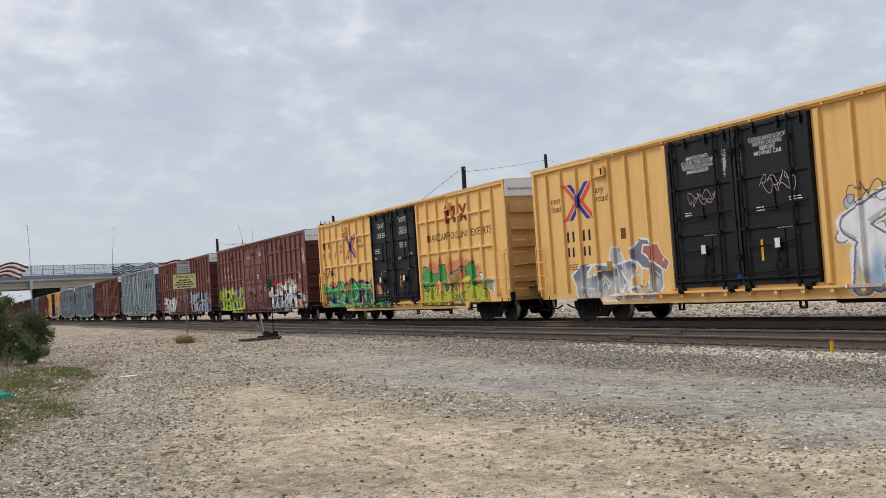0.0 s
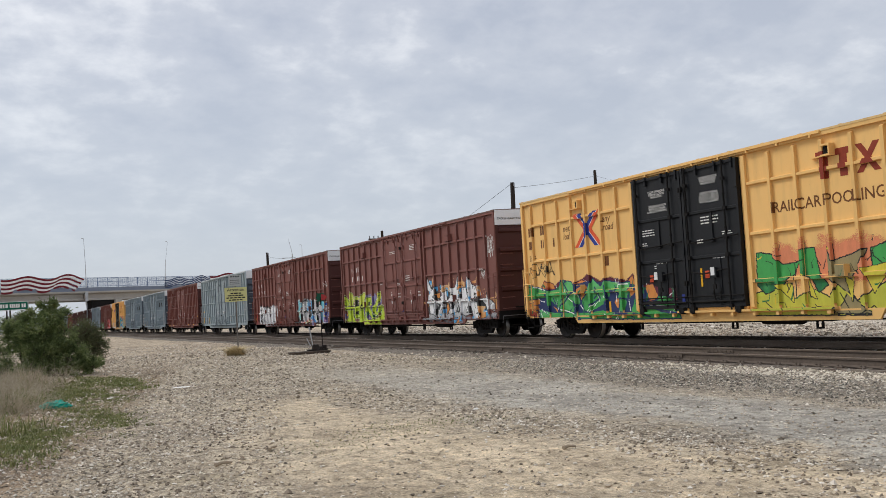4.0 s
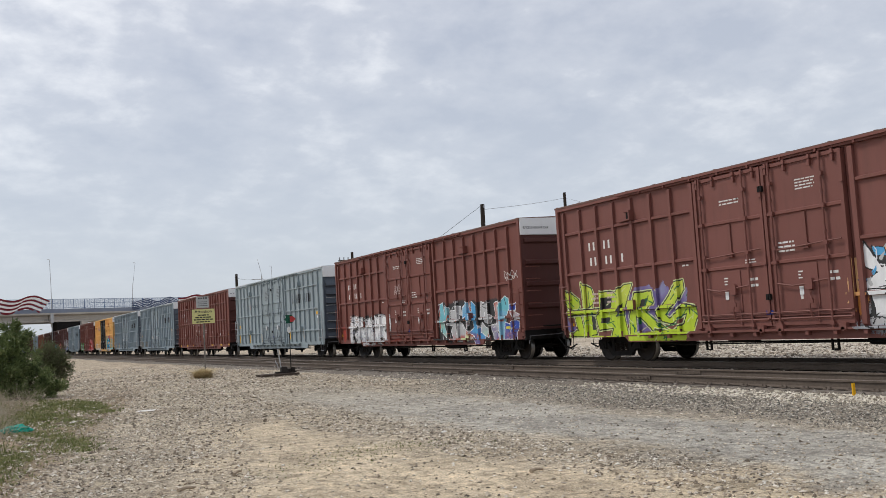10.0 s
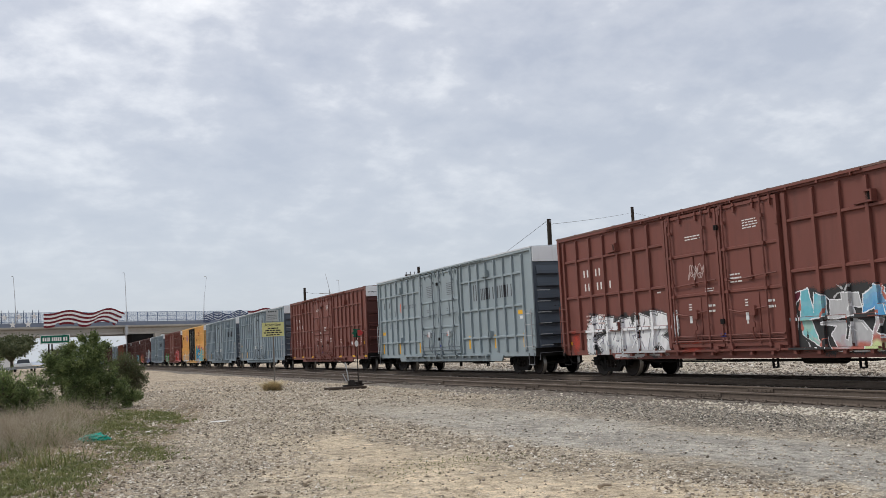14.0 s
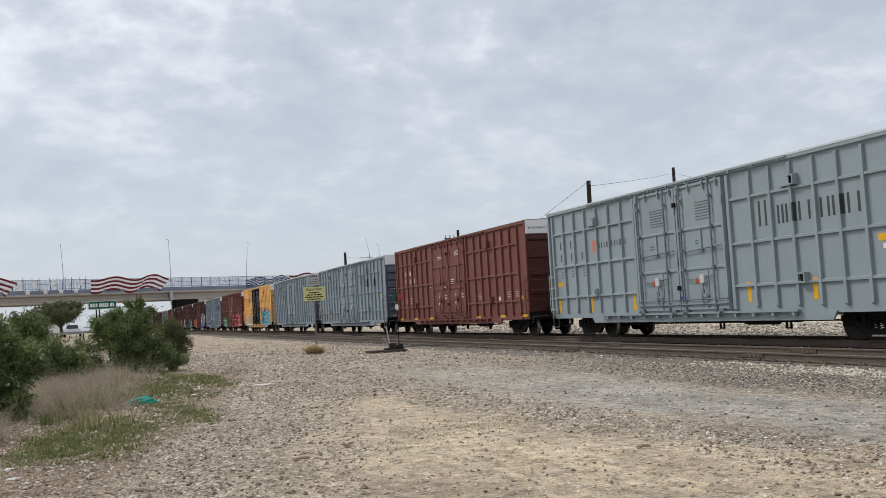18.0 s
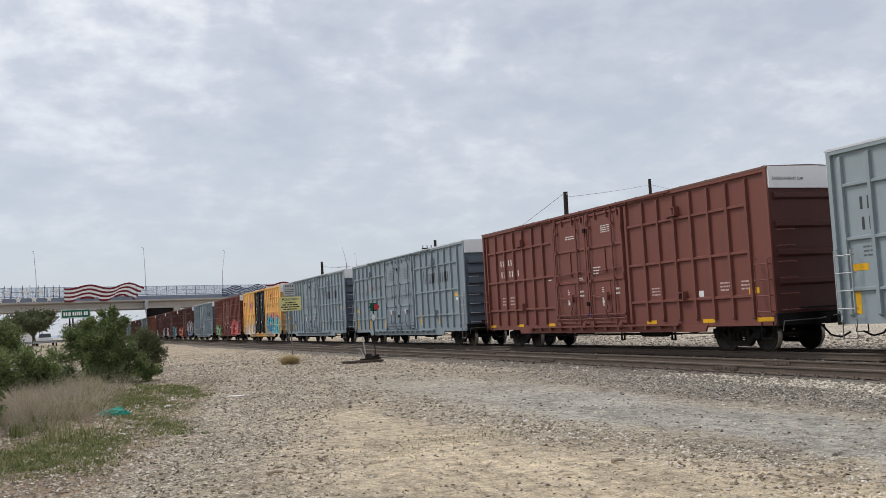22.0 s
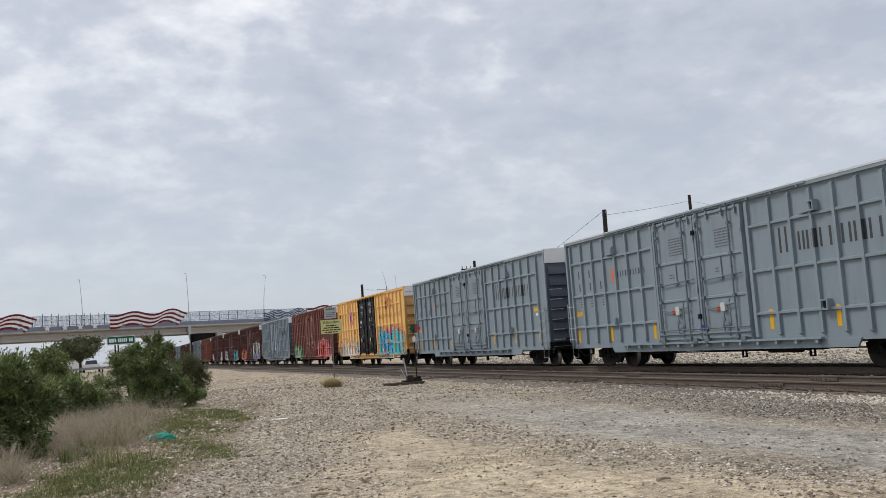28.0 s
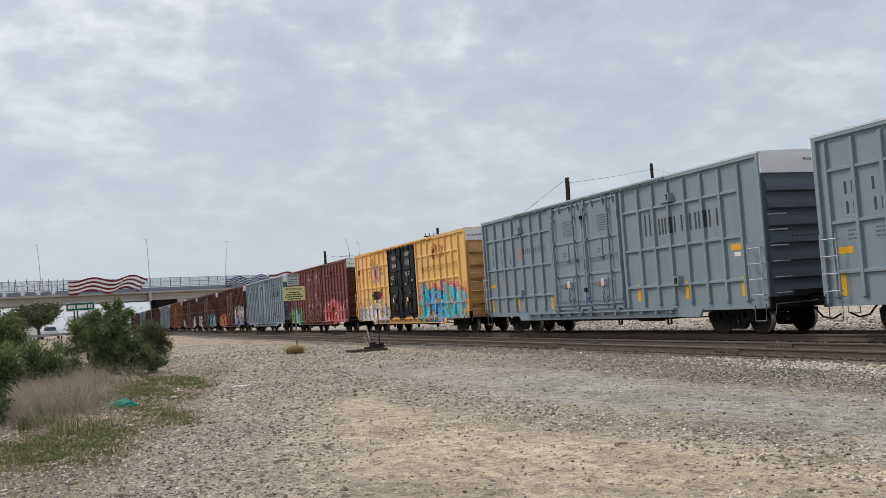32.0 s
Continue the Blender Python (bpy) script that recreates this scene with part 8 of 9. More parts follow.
for s in (37.6, 80.0, -36.0, 124.0):
    bm = bmesh.new()
    box(bm, s - 0.75, s + 0.75, -0.4, 12.2, 6.3, 7.14)
    part("pier_cap", bm, CONCRETE, bridge)
    for y in (1.5, 6.0, 10.5):
        bm = bmesh.new()
        tube(bm, [(s, y, -0.3), (s, y, 6.3)], 0.65, 14)
        part("pier_column", bm, CONCRETE, bridge)
    bm = bmesh.new()
    tube(bm, [(s - 8.0, -0.82, 9.0), (s - 8.0, -0.82, 5.0), (s - 8.0, -0.82, 0)], 0.10, 6)
    box(bm, s - 8.35, s - 7.65, -0.95, -0.76, 7.0, 9.0)
    part("drain_pipe", bm, GALV, bridge)
# near-black colour on this block stands for shade under the deck
bm = bmesh.new()
box(bm, 31.4, 36.8, 0.2, 2.2, 4.7, 7.14)
part("abutment_block", bm, UNDER, bridge, "crash block under the deck, coloured near-black for the shade there")
# fence: posts, rails and thin pickets
for s in np.arange(-150, 180, 2.5):
    bm = bmesh.new()
    box(bm, s - 0.05, s + 0.05, -0.62, -0.52, 9.95, 12.05)
    part("fence_post", bm, FENCE, bridge)
for z in (10.15, 11.1, 12.0):
    bm = bmesh.new()
    box(bm, -150, 180, -0.60, -0.54, z, z + 0.07)
    part("fence_rail", bm, FENCE, bridge)
pv, pf = [], []
for s in np.arange(-60, 130, 0.17):
    i = len(pv)
    pv += [(s, -0.57, 10.0), (s + 0.075, -0.57, 10.0), (s + 0.075, -0.57, 12.0), (s, -0.57, 12.0)]
    pf.append((i, i + 1, i + 2, i + 3))
me = bpy.data.meshes.new("pickets")
me.from_pydata(pv, [], pf)
me.materials.append(FENCE)
tagged(part("picket", me, None, bridge), kind="stuff")


def wave(s, s0, s1, amp):
    t = (s - s0) / (s1 - s0)
    return amp * (math.sin(t * 4 * math.pi - 2.2) * (0.35 + 0.4 * t) + 0.55 * t)


def wavy_panel(s0, s1, z0, stripes, height, name, label, amp=0.80):
    """Stripes that wave along the fence like cloth; every stripe a part."""
    h = height / len(stripes)
    p = part(name, bmesh.new(), GALV, bridge, label)
    for k, mt in enumerate(stripes):
        bm = bmesh.new()
        rows_ = []
        n_ = 36
        for i in range(n_ + 1):
            s = s0 + (s1 - s0) * i / n_
            shrink = 1.0 - 0.25 * max(0.0, (i / n_ - 0.75)) * (1 if k < 2 else 1)
            zb = z0 + k * h * shrink + wave(s, s0, s1, amp)
            yy = -0.80 - 0.10 * math.sin(i * 0.7)
            cut = (len(stripes) - 1 - k) * 0.38
            ss = s - cut * (i / n_)
            rows_.append([bm.verts.new((ss, yy, zb)), bm.verts.new((ss, yy, zb + h * shrink)), bm.verts.new((ss, yy + 0.06, zb + h * shrink)), bm.verts.new((ss, yy + 0.06, zb))])
        for a, c in zip(rows_, rows_[1:]):
            for q in range(4):
                bm.faces.new((a[q], a[(q + 1) % 4], c[(q + 1) % 4], c[q]))
        bm.faces.new(rows_[0])
        bm.faces.new(rows_[-1][::-1])
        part("stripe", bm, mt, p)
    return p


RW = [FLAG_RED, FLAG_WHITE] * 3 + [FLAG_RED]
wavy_panel(11.0, 29.2, 9.15, RW, 2.9, "flag_panel", "red and white striped wavy panel")
wavy_panel(-24.0, -4.2, 8.9, RW, 2.9, "flag_panel", "red and white striped wavy panel")
wavy_panel(62.5, 80.0, 9.3, RW, 2.9, "flag_panel", "red and white striped wavy panel")
wavy_panel(98.0, 116.0, 9.3, RW, 2.9, "flag_panel", "red and white striped wavy panel")
for z, hgt in ((9.6, 0.10), (10.0, 0.10), (10.4, 0.10), (10.8, 0.10), (11.2, 0.10)):
    wavy_panel(49.5, 62.4, z, [FLAG_BLUE], hgt * 2.4, "blue_wave_rail", "dark blue wavy rail", 0.7)


def star(bm, s, z, r):
    o = []
    for k in range(10):
        a = math.pi / 2 + k * math.pi / 5
        q = r if k % 2 == 0 else r * 0.42
        o.append((s + q * math.cos(a), z + q * math.sin(a)))
    prism(bm, o, "y", -0.92, -0.86)


for s, z in ((-2.2, 9.55), (1.4, 9.6), (4.6, 9.65), (7.7, 9.7), (-0.8, 11.0), (2.9, 11.1), (5.9, 11.2), (9.0, 11.3), (-4.0, 10.6)):
    bm = bmesh.new()
    star(bm, s, z, 0.72)
    part("star", bm, FLAG_WHITE, bridge, "white star")
    bm = bmesh.new()
    box(bm, s + 0.9, s + 1.0, -0.84, -0.80, 9.9, 12.5)
    part("star_mount", bm, FLAG_BLUE, bridge)
# street lamps on the bridge
for s, top, lean in ((-21.5, 19.5, 0.0), (5.2, 19.3, -0.4), (29.7, 20.6, -0.25), (50.0, 20.2, 1.0), (93.0, 20.0, 0.0)):
    lamp = thing("street_lamp", "thin galvanised street lamp standing on the bridge", "street lamp", "lamps on the bridge")
    c, sn = math.cos(radians(BRIDGE_TURN)), math.sin(radians(BRIDGE_TURN))
    base = (BRIDGE_AT[0] + s * c + 0.6 * sn, BRIDGE_AT[1] + s * sn - 0.6 * c)
    lamp.matrix_basis = pose(base[0], base[1], 9.94, 0, 0, BRIDGE_TURN)
    bm = bmesh.new()
    tube(bm, [(-0.3 * lean, 0, 0), (0, 0, (top - 9.9) * 0.5), (lean * 0.8, 0, top - 9.95)], 0.085, 8, taper=0.5)
    part("pole", bm, GALV, lamp)
    bm = bmesh.new()
    tube(bm, [(lean * 0.8, 0, top - 9.95), (lean * 0.8 + 0.1, 0.5, top - 9.8)], 0.03, 6)
    box(bm, lean * 0.8 + 0.02, lean * 0.8 + 0.18, 0.4, 1.0, top - 9.86, top - 9.76)
    part("lamp_head", bm, GALV, lamp)

# green overhead road sign on two posts
sign = thing("road_name_sign", "green road name sign with a white border on grey posts", "road sign", at=pose(1.2, 120, 0, 0, 0, -3))
bm = bmesh.new()
box(bm, -1.62, 1.62, -0.04, 0.04, 3.85, 4.88)
part("board", bm, SIGN_GREEN, sign)
bm = bmesh.new()
for a in range(4):
    x0, x1, z0, z1 = ((-1.6, 1.6, 4.80, 4.86), (-1.6, 1.6, 3.87, 3.93), (-1.6, -1.54, 3.93, 4.80), (1.54, 1.6, 3.93, 4.80))[a]
    box(bm, x0, x1, -0.052, -0.042, z0, z1)
part("border", bm, FLAG_WHITE, sign)
bm = bmesh.new()
for x0, w in ((-1.35, 0.18), (-1.10, 0.16), (-0.88, 0.08), (-0.74, 0.18), (-0.36, 0.18), (-0.12, 0.16), (0.10, 0.14), (0.30, 0.16), (0.52, 0.16), (0.88, 0.20), (1.14, 0.18)):
    box(bm, x0, x0 + w, -0.052, -0.042, 4.15, 4.58)
part("lettering", bm, FLAG_WHITE, sign, "white lettering as plain bars")
for x in (-0.7, -0.35):
    bm = bmesh.new()
    tube(bm, [(x, 0.12, -0.2), (x, 0.12, 4.6)], 0.09, 8)
    part("post", bm, POLE_WOOD, sign)

# guard rail by the road
guard = thing("guard_rail", "galvanised steel guard rail on short posts", "guard rail")
bm = bmesh.new()
prism(bm, [(110.0, 1.15), (110.1, 1.20), (110.0, 1.27), (110.1, 1.34), (110.0, 1.40), (110.06, 1.40), (110.16, 1.34), (110.06, 1.27), (110.16, 1.20), (110.06, 1.15)], "x", -60, 0)
part("beam", bm, GALV, guard)
for x in np.arange(-58, 0, 3.8):
    bm = bmesh.new()
    box(bm, x, x + 0.15, 110.17, 110.32, -0.15, 1.4)
    part("post", bm, POLE_WOOD, guard)
# low road embankment on the far left
bm = bmesh.new()
prism(bm, [(96, -0.3), (107, 0.75), (125, 0.8), (140, -0.3)], "x", -300, 2.0)
thing("road_embankment", "low bare earth bank carrying the road", "embankment", kind="structure", mesh=mesh_of("road_embankment", bm, plain("bank_earth", (0.30, 0.25, 0.18), 0.95, vary=0.2, scale=0.6)))

# wooden poles and wires behind the train
POLES = [(30.0, 53.55, 9.26, 0.17), (58.6, 85.6, 15.2, 0.20), (31.0, 119.6, 9.6, 0.20)]
for x, y, h, r in POLES:
    p = thing("utility_pole", "dark creosoted wooden utility pole with no crossarm", "utility pole", "poles behind the train", at=pose(x, y, -0.3, 0, 1.2 if y < 60 else 0, 0))
    bm = bmesh.new()
    tube(bm, [(0, 0, 0), (0.02, 0, h * 0.5), (0, 0, h + 0.3)], r, 10, taper=0.82)
    part("shaft", bm, POLE_WOOD, p)
    bm = bmesh.new()
    tube(bm, [(0, -0.2, h + 0.05), (0, -0.2, h + 0.2)], 0.05, 6)
    part("insulator", bm, STEEL, p)
p = thing("utility_pole", "dark wooden utility pole with a crossarm", "utility pole", "poles behind the train", at=pose(31.0, 79.1, -0.3))
bm = bmesh.new()
tube(bm, [(0, 0, 0), (0, 0, 8.85)], 0.15, 10, taper=0.8)
part("shaft", bm, POLE_WOOD, p)
bm = bmesh.new()
box(bm, -1.3, 0.25, -0.06, 0.06, 8.05, 8.17)
part("crossarm", bm, POLE_WOOD, p)
for x in (-1.2, -0.8, -0.4):
    bm = bmesh.new()
    tube(bm, [(x, 0, 8.17), (x, 0, 8.40)], 0.045, 6)
    part("insulator", bm, STEEL, p)
ant = thing("antenna_mast", "thin leaning antenna mast on a small crossbar", "antenna", at=pose(33.8, 118, -0.2))
bm = bmesh.new()
tube(bm, [(0, 0, 0), (0, 0, 9.4)], 0.06, 6)
box(bm, -1.3, 0.5, -0.04, 0.04, 8.9, 8.98)
part("mast", bm, GALV, ant)
bm = bmesh.new()
tube(bm, [(0.1, 0, 9.0), (-0.12, 0, 10.2), (-0.45, 0, 11.5)], 0.035, 6, taper=0.5)
part("whip", bm, GALV, ant)


def wire(name, label, a, c, sag):
    bm = bmesh.new()
    a, c = Vector(a), Vector(c)
    tube(bm, [a.lerp(c, t) - Vector((0, 0, sag * 4 * t * (1 - t))) for t in (i / 14 for i in range(15))], 0.012, 5)
    return thing(name, label, "wire", mesh=mesh_of(name, bm, WIRE))


wire("overhead_wire", "thin black wire slung between two poles", (30.0, 53.55, 8.9), (58.6, 85.6, 14.6), 0.1)
wire("overhead_wire", "thin black wire slung on to a far pole", (58.6, 85.6, 14.6), (95.0, 118.0, 17.0), 0.1)
wire("guy_wire", "thin black guy wire running down from the pole", (30.0, 53.55, 9.1), (31.0, 79.1, 4.2), 0.05)
wire("overhead_wire", "thin black wire between far poles", (31.0, 119.6, 9.1), (33.8, 118.0, 8.8), 0.2)

# pale building and low hills far beyond the track
hills = bmesh.new()
prev = None
for i in range(81):
    a = radians(-75 + 150 * i / 80)
    r = 2300
    h = 4 + 12 * abs(noise.noise((i * 0.13, 4.0, 0))) + 8 * abs(noise.noise((i * 0.5, 9.0, 0)))
    x, y = r * math.sin(a), r * math.cos(a)
    cur = [hills.verts.new((x, y, -2)), hills.verts.new((x * 1.02, y * 1.02, h)), hills.verts.new((x * 1.1, y * 1.1, -2))]
    if prev:
        for q in range(2):
            hills.faces.new((prev[q], cur[q], cur[q + 1], prev[q + 1]))
    prev = cur
# distance haze is put into the hills' pale base colour
thing("far_hills", "low hills on the horizon, haze painted as pale blue-grey", "hills", kind="structure", mesh=mesh_of("far_hills", hills, plain("haze_tinted_hills", (0.42, 0.46, 0.52), 1.0, vary=0.1, scale=0.01)))

# ---- beside the near track ----
warn = thing("warning_sign", "pale yellow attention sign under a faded plate on one steel post", "sign", at=pose(9.2, 41.2, 0.22, 0, 0, -12))
bm = bmesh.new()
prism(bm, [(-0.03, -0.02), (0.03, -0.02), (0.03, 0.02), (-0.03, 0.02)], "z", -0.5, 3.05)
part("post", bm, POST_STEEL, warn)
bm = bmesh.new()
box(bm, -0.47, 0.47, -0.045, -0.025, 2.05, 2.66)
board = part("board", bm, SIGN_YELLOW, warn)
t_ = words(warn, "Attention", 0, 0, 0.185, INK_BLACK, align="CENTER", turn=Matrix(((1, 0, 0, 0), (0, 0, -1, -0.047), (0, 1, 0, 2.50), (0, 0, 0, 1))))
t_.parent = board
bm = bmesh.new()
rng = random.Random(8)
for k, (a, c) in enumerate(((-0.22, 0.22), (-0.34, 0.36), (-0.40, 0.40), (-0.30, 0.30))):
    x = a
    while x < c - 0.05:
        w = rng.uniform(0.08, 0.2)
        box(bm, x, min(c, x + w), -0.049, -0.046, 2.38 - k * 0.095, 2.43 - k * 0.095)
        x += w + 0.03
part("small_print", bm, INK_BLACK, board, "black print as plain bars")
bm = bmesh.new()
box(bm, -0.28, 0.24, -0.042, -0.026, 2.72, 3.20)
fp = part("faded_plate", bm, SIGN_WHITE, warn, "faded grey-white plate")
bm = bmesh.new()
for k in range(4):
    box(bm, -0.2 + 0.1 * k, -0.13 + 0.1 * k, -0.046, -0.043, 3.10, 3.16)
for k in range(3):
    box(bm, -0.22, 0.18, -0.046, -0.043, 2.80 + 0.08 * k, 2.82 + 0.08 * k)
part("small_print", bm, INK_DARK, fp, "faded print as plain bars")

stand = thing("switch_stand", "black switch stand with a green and red target on a rod", "switch stand", at=pose(11.26, 36.75, 0.085))
bm = bmesh.new()
box(bm, -0.30, 0.50, -0.14, 0.14, 0.0, 0.06)
prism(bm, [(-0.12, 0.06), (0.12, 0.06), (0.07, 0.24), (-0.07, 0.24)], "x", -0.10, 0.14)
box(bm, 0.18, 0.30, -0.10, 0.10, 0.06, 0.16)
tube(bm, [(0.40, 0, 0.05), (0.40, 0, 0.20)], 0.09, 10)
part("base_casting", bm, WHEEL, stand)
bm = bmesh.new()
tube(bm, [(-0.10, -0.05, 0.22), (-0.14, -0.06, 0.50), (-0.20, -0.07, 0.86)], 0.025, 6)
tube(bm, [(-0.20, -0.07, 0.84), (-0.22, -0.07, 0.94)], 0.034, 6)
part("throw_lever", bm, GALV, stand)
bm = bmesh.new()
tube(bm, [(-0.16, 0.05, 0.2), (-0.30, 0.06, 0.50)], 0.022, 6)
part("latch_lever", bm, GALV, stand)
bm = bmesh.new()
tube(bm, [(0.32, 0, 0.1), (0.32, 0, 2.1)], 0.020, 8)
part("target_rod", bm, UNDER, stand)
bm = bmesh.new()
prism(bm, [(0.16, 1.94), (0.47, 1.94), (0.47, 2.27), (0.16, 2.27), (0.21, 2.19), (0.12, 2.10), (0.21, 2.02)], "y", -0.012, 0.0)
part("green_target", bm, TARGET_GREEN, stand, "green painted target vane")
bm = bmesh.new()
prism(bm, [(0.36, 1.98), (0.50, 2.00), (0.60, 2.105), (0.50, 2.21), (0.36, 2.23)], "y", -0.03, -0.016)
part("red_target", bm, TARGET_RED, stand, "red painted target vane")
bm = bmesh.new()
prism(bm, [(0.30 + 0.075 * math.cos(k * math.pi / 5), 1.68 + 0.13 * math.sin(k * math.pi / 5)) for k in range(10)], "y", -0.03, -0.016)
part("white_disc", bm, PLACARD, stand, "small white oval plate")
bm = bmesh.new()
tube(bm, [(0.5, 0.1, 0.06), (2.4, 0.1, 0.05)], 0.02, 6)
part("throw_rod", bm, RAIL, stand)

# a pale car on the road and a low shed, both far behind the bushes
car_paint = plain("silver_white_car_paint", (0.66, 0.67, 0.68), 0.3, vary=0.05)
auto = thing("passenger_car", "pale silver passenger car standing on the far road", "car", at=pose(-2.2, 120, 0.82))
bm = bmesh.new()
prism(bm, [(-0.88, 0.30), (0.88, 0.30), (0.90, 0.62), (0.84, 0.88), (-0.84, 0.88), (-0.90, 0.62)], "y", -2.1, 2.1)
part("body", bm, car_paint, auto)
bm = bmesh.new()
lo = [bm.verts.new(p) for p in ((-0.78, -1.0, 0.88), (0.78, -1.0, 0.88), (0.78, 1.6, 0.88), (-0.78, 1.6, 0.88))]
hi = [bm.verts.new(p) for p in ((-0.62, -0.35, 1.42), (0.62, -0.35, 1.42), (0.62, 1.0, 1.42), (-0.62, 1.0, 1.42))]
bm.faces.new(hi)
bm.faces.new(lo[::-1])
for i in range(4):
    bm.faces.new((lo[i], lo[(i + 1) % 4], hi[(i + 1) % 4], hi[i]))
part("roof", bm, car_paint, auto)
bm = bmesh.new()
bm.faces.new([bm.verts.new(p) for p in ((-0.70, -0.955, 0.93), (0.70, -0.955, 0.93), (0.58, -0.42, 1.38), (-0.58, -0.42, 1.38))])
part("windscreen", bm, plain("dark_car_glass", (0.03, 0.035, 0.04), 0.15), auto)
for x in (-0.62, 0.62):
    bm = bmesh.new()
    box(bm, x - 0.17, x + 0.17, -2.13, -2.102, 0.62, 0.76)
    part("headlight", bm, PLACARD, auto)
    for y in (-1.35, 1.35):
        bm = bmesh.new()
        tube(bm, [(x * 1.38 - 0.1, y, 0.31), (x * 1.38 + 0.1, y, 0.31)], 0.31, 14)
        part("wheel", bm, UNDER, auto)
shed = thing("warehouse", "long low pale grey warehouse far beyond the bridge", "warehouse", at=pose(-26, 330, -0.1))
bm = bmesh.new()
box(bm, -20, 17, 0, 12, 0, 3.6)
part("wall", bm, END_WHITE, shed)
bm = bmesh.new()
prism(bm, [(-0.4, 3.6), (12.4, 3.6), (6.0, 5.0)], "x", -20.4, 17.4)
part("roof", bm, PALE_ROOF, shed)


# ---- plants ----
LEAF = leafy("oleander_leaf", [(0.0, (0.032, 0.048, 0.020)), (0.3, (0.092, 0.126, 0.048)), (0.58, (0.19, 0.245, 0.092)), (0.82, (0.31, 0.365, 0.15)), (1.0, (0.50, 0.51, 0.28))])
LEAF_OLIVE = leafy("olive_leaf", [(0.0, (0.06, 0.075, 0.035)), (0.6, (0.13, 0.145, 0.07)), (1.0, (0.24, 0.24, 0.14))])
BARK = plain("grey_bark", (0.12, 0.095, 0.07), 0.95, vary=0.3, scale=12, bump=0.4)
DRY = leafy("dry_grass", [(0.0, (0.20, 0.16, 0.11)), (0.5, (0.43, 0.365, 0.27)), (1.0, (0.62, 0.56, 0.45))], 0.9, 0.3)
TUFT = leafy("golden_dry_weed", [(0.0, (0.30, 0.235, 0.13)), (0.5, (0.56, 0.46, 0.28)), (1.0, (0.74, 0.64, 0.43))], 0.9, 0.15)
GRASS = leafy("green_grass", [(0.0, (0.085, 0.092, 0.034)), (0.5, (0.165, 0.19, 0.066)), (0.8, (0.28, 0.27, 0.115)), (1.0, (0.44, 0.37, 0.22))], 0.8, 0.25)
FLOWER = plain("pale_blossom", (0.72, 0.68, 0.62), 0.8)


def leaf_mesh(name, centres, normals, length, width, mat, rng):
    """Narrow folded leaves, two quads each."""
    k = len(centres)
    d = normals + rng.normal(0, 0.55, (k, 3))
    d[:, 2] += 0.25
    d /= np.linalg.norm(d, axis=1)[:, None]
    side = np.cross(d, rng.normal(0, 1, (k, 3)))
    side /= np.linalg.norm(side, axis=1)[:, None] + 1e-9
    up = np.cross(side, d)
    L = (length * (0.6 + 0.7 * rng.random(k)))[:, None]
    W = (width * (0.7 + 0.6 * rng.random(k)))[:, None]
    base, tip = centres, centres + d * L - np.array([0, 0, 1]) * L * 0.12
    midp = centres + d * L * 0.5 + up * W * 0.25
    a, c = midp + side * W * 0.5, midp - side * W * 0.5
    v_ = np.stack([base, a, tip, c], 1).reshape(-1, 3)
    i4 = 4 * np.arange(k)
    fa = np.concatenate([np.stack([i4, i4 + 1, i4 + 2], 1), np.stack([i4, i4 + 2, i4 + 3], 1)])
    me = bpy.data.meshes.new(name)
    me.from_pydata(v_.tolist(), [], fa.tolist())
    me.materials.append(mat)
    return me


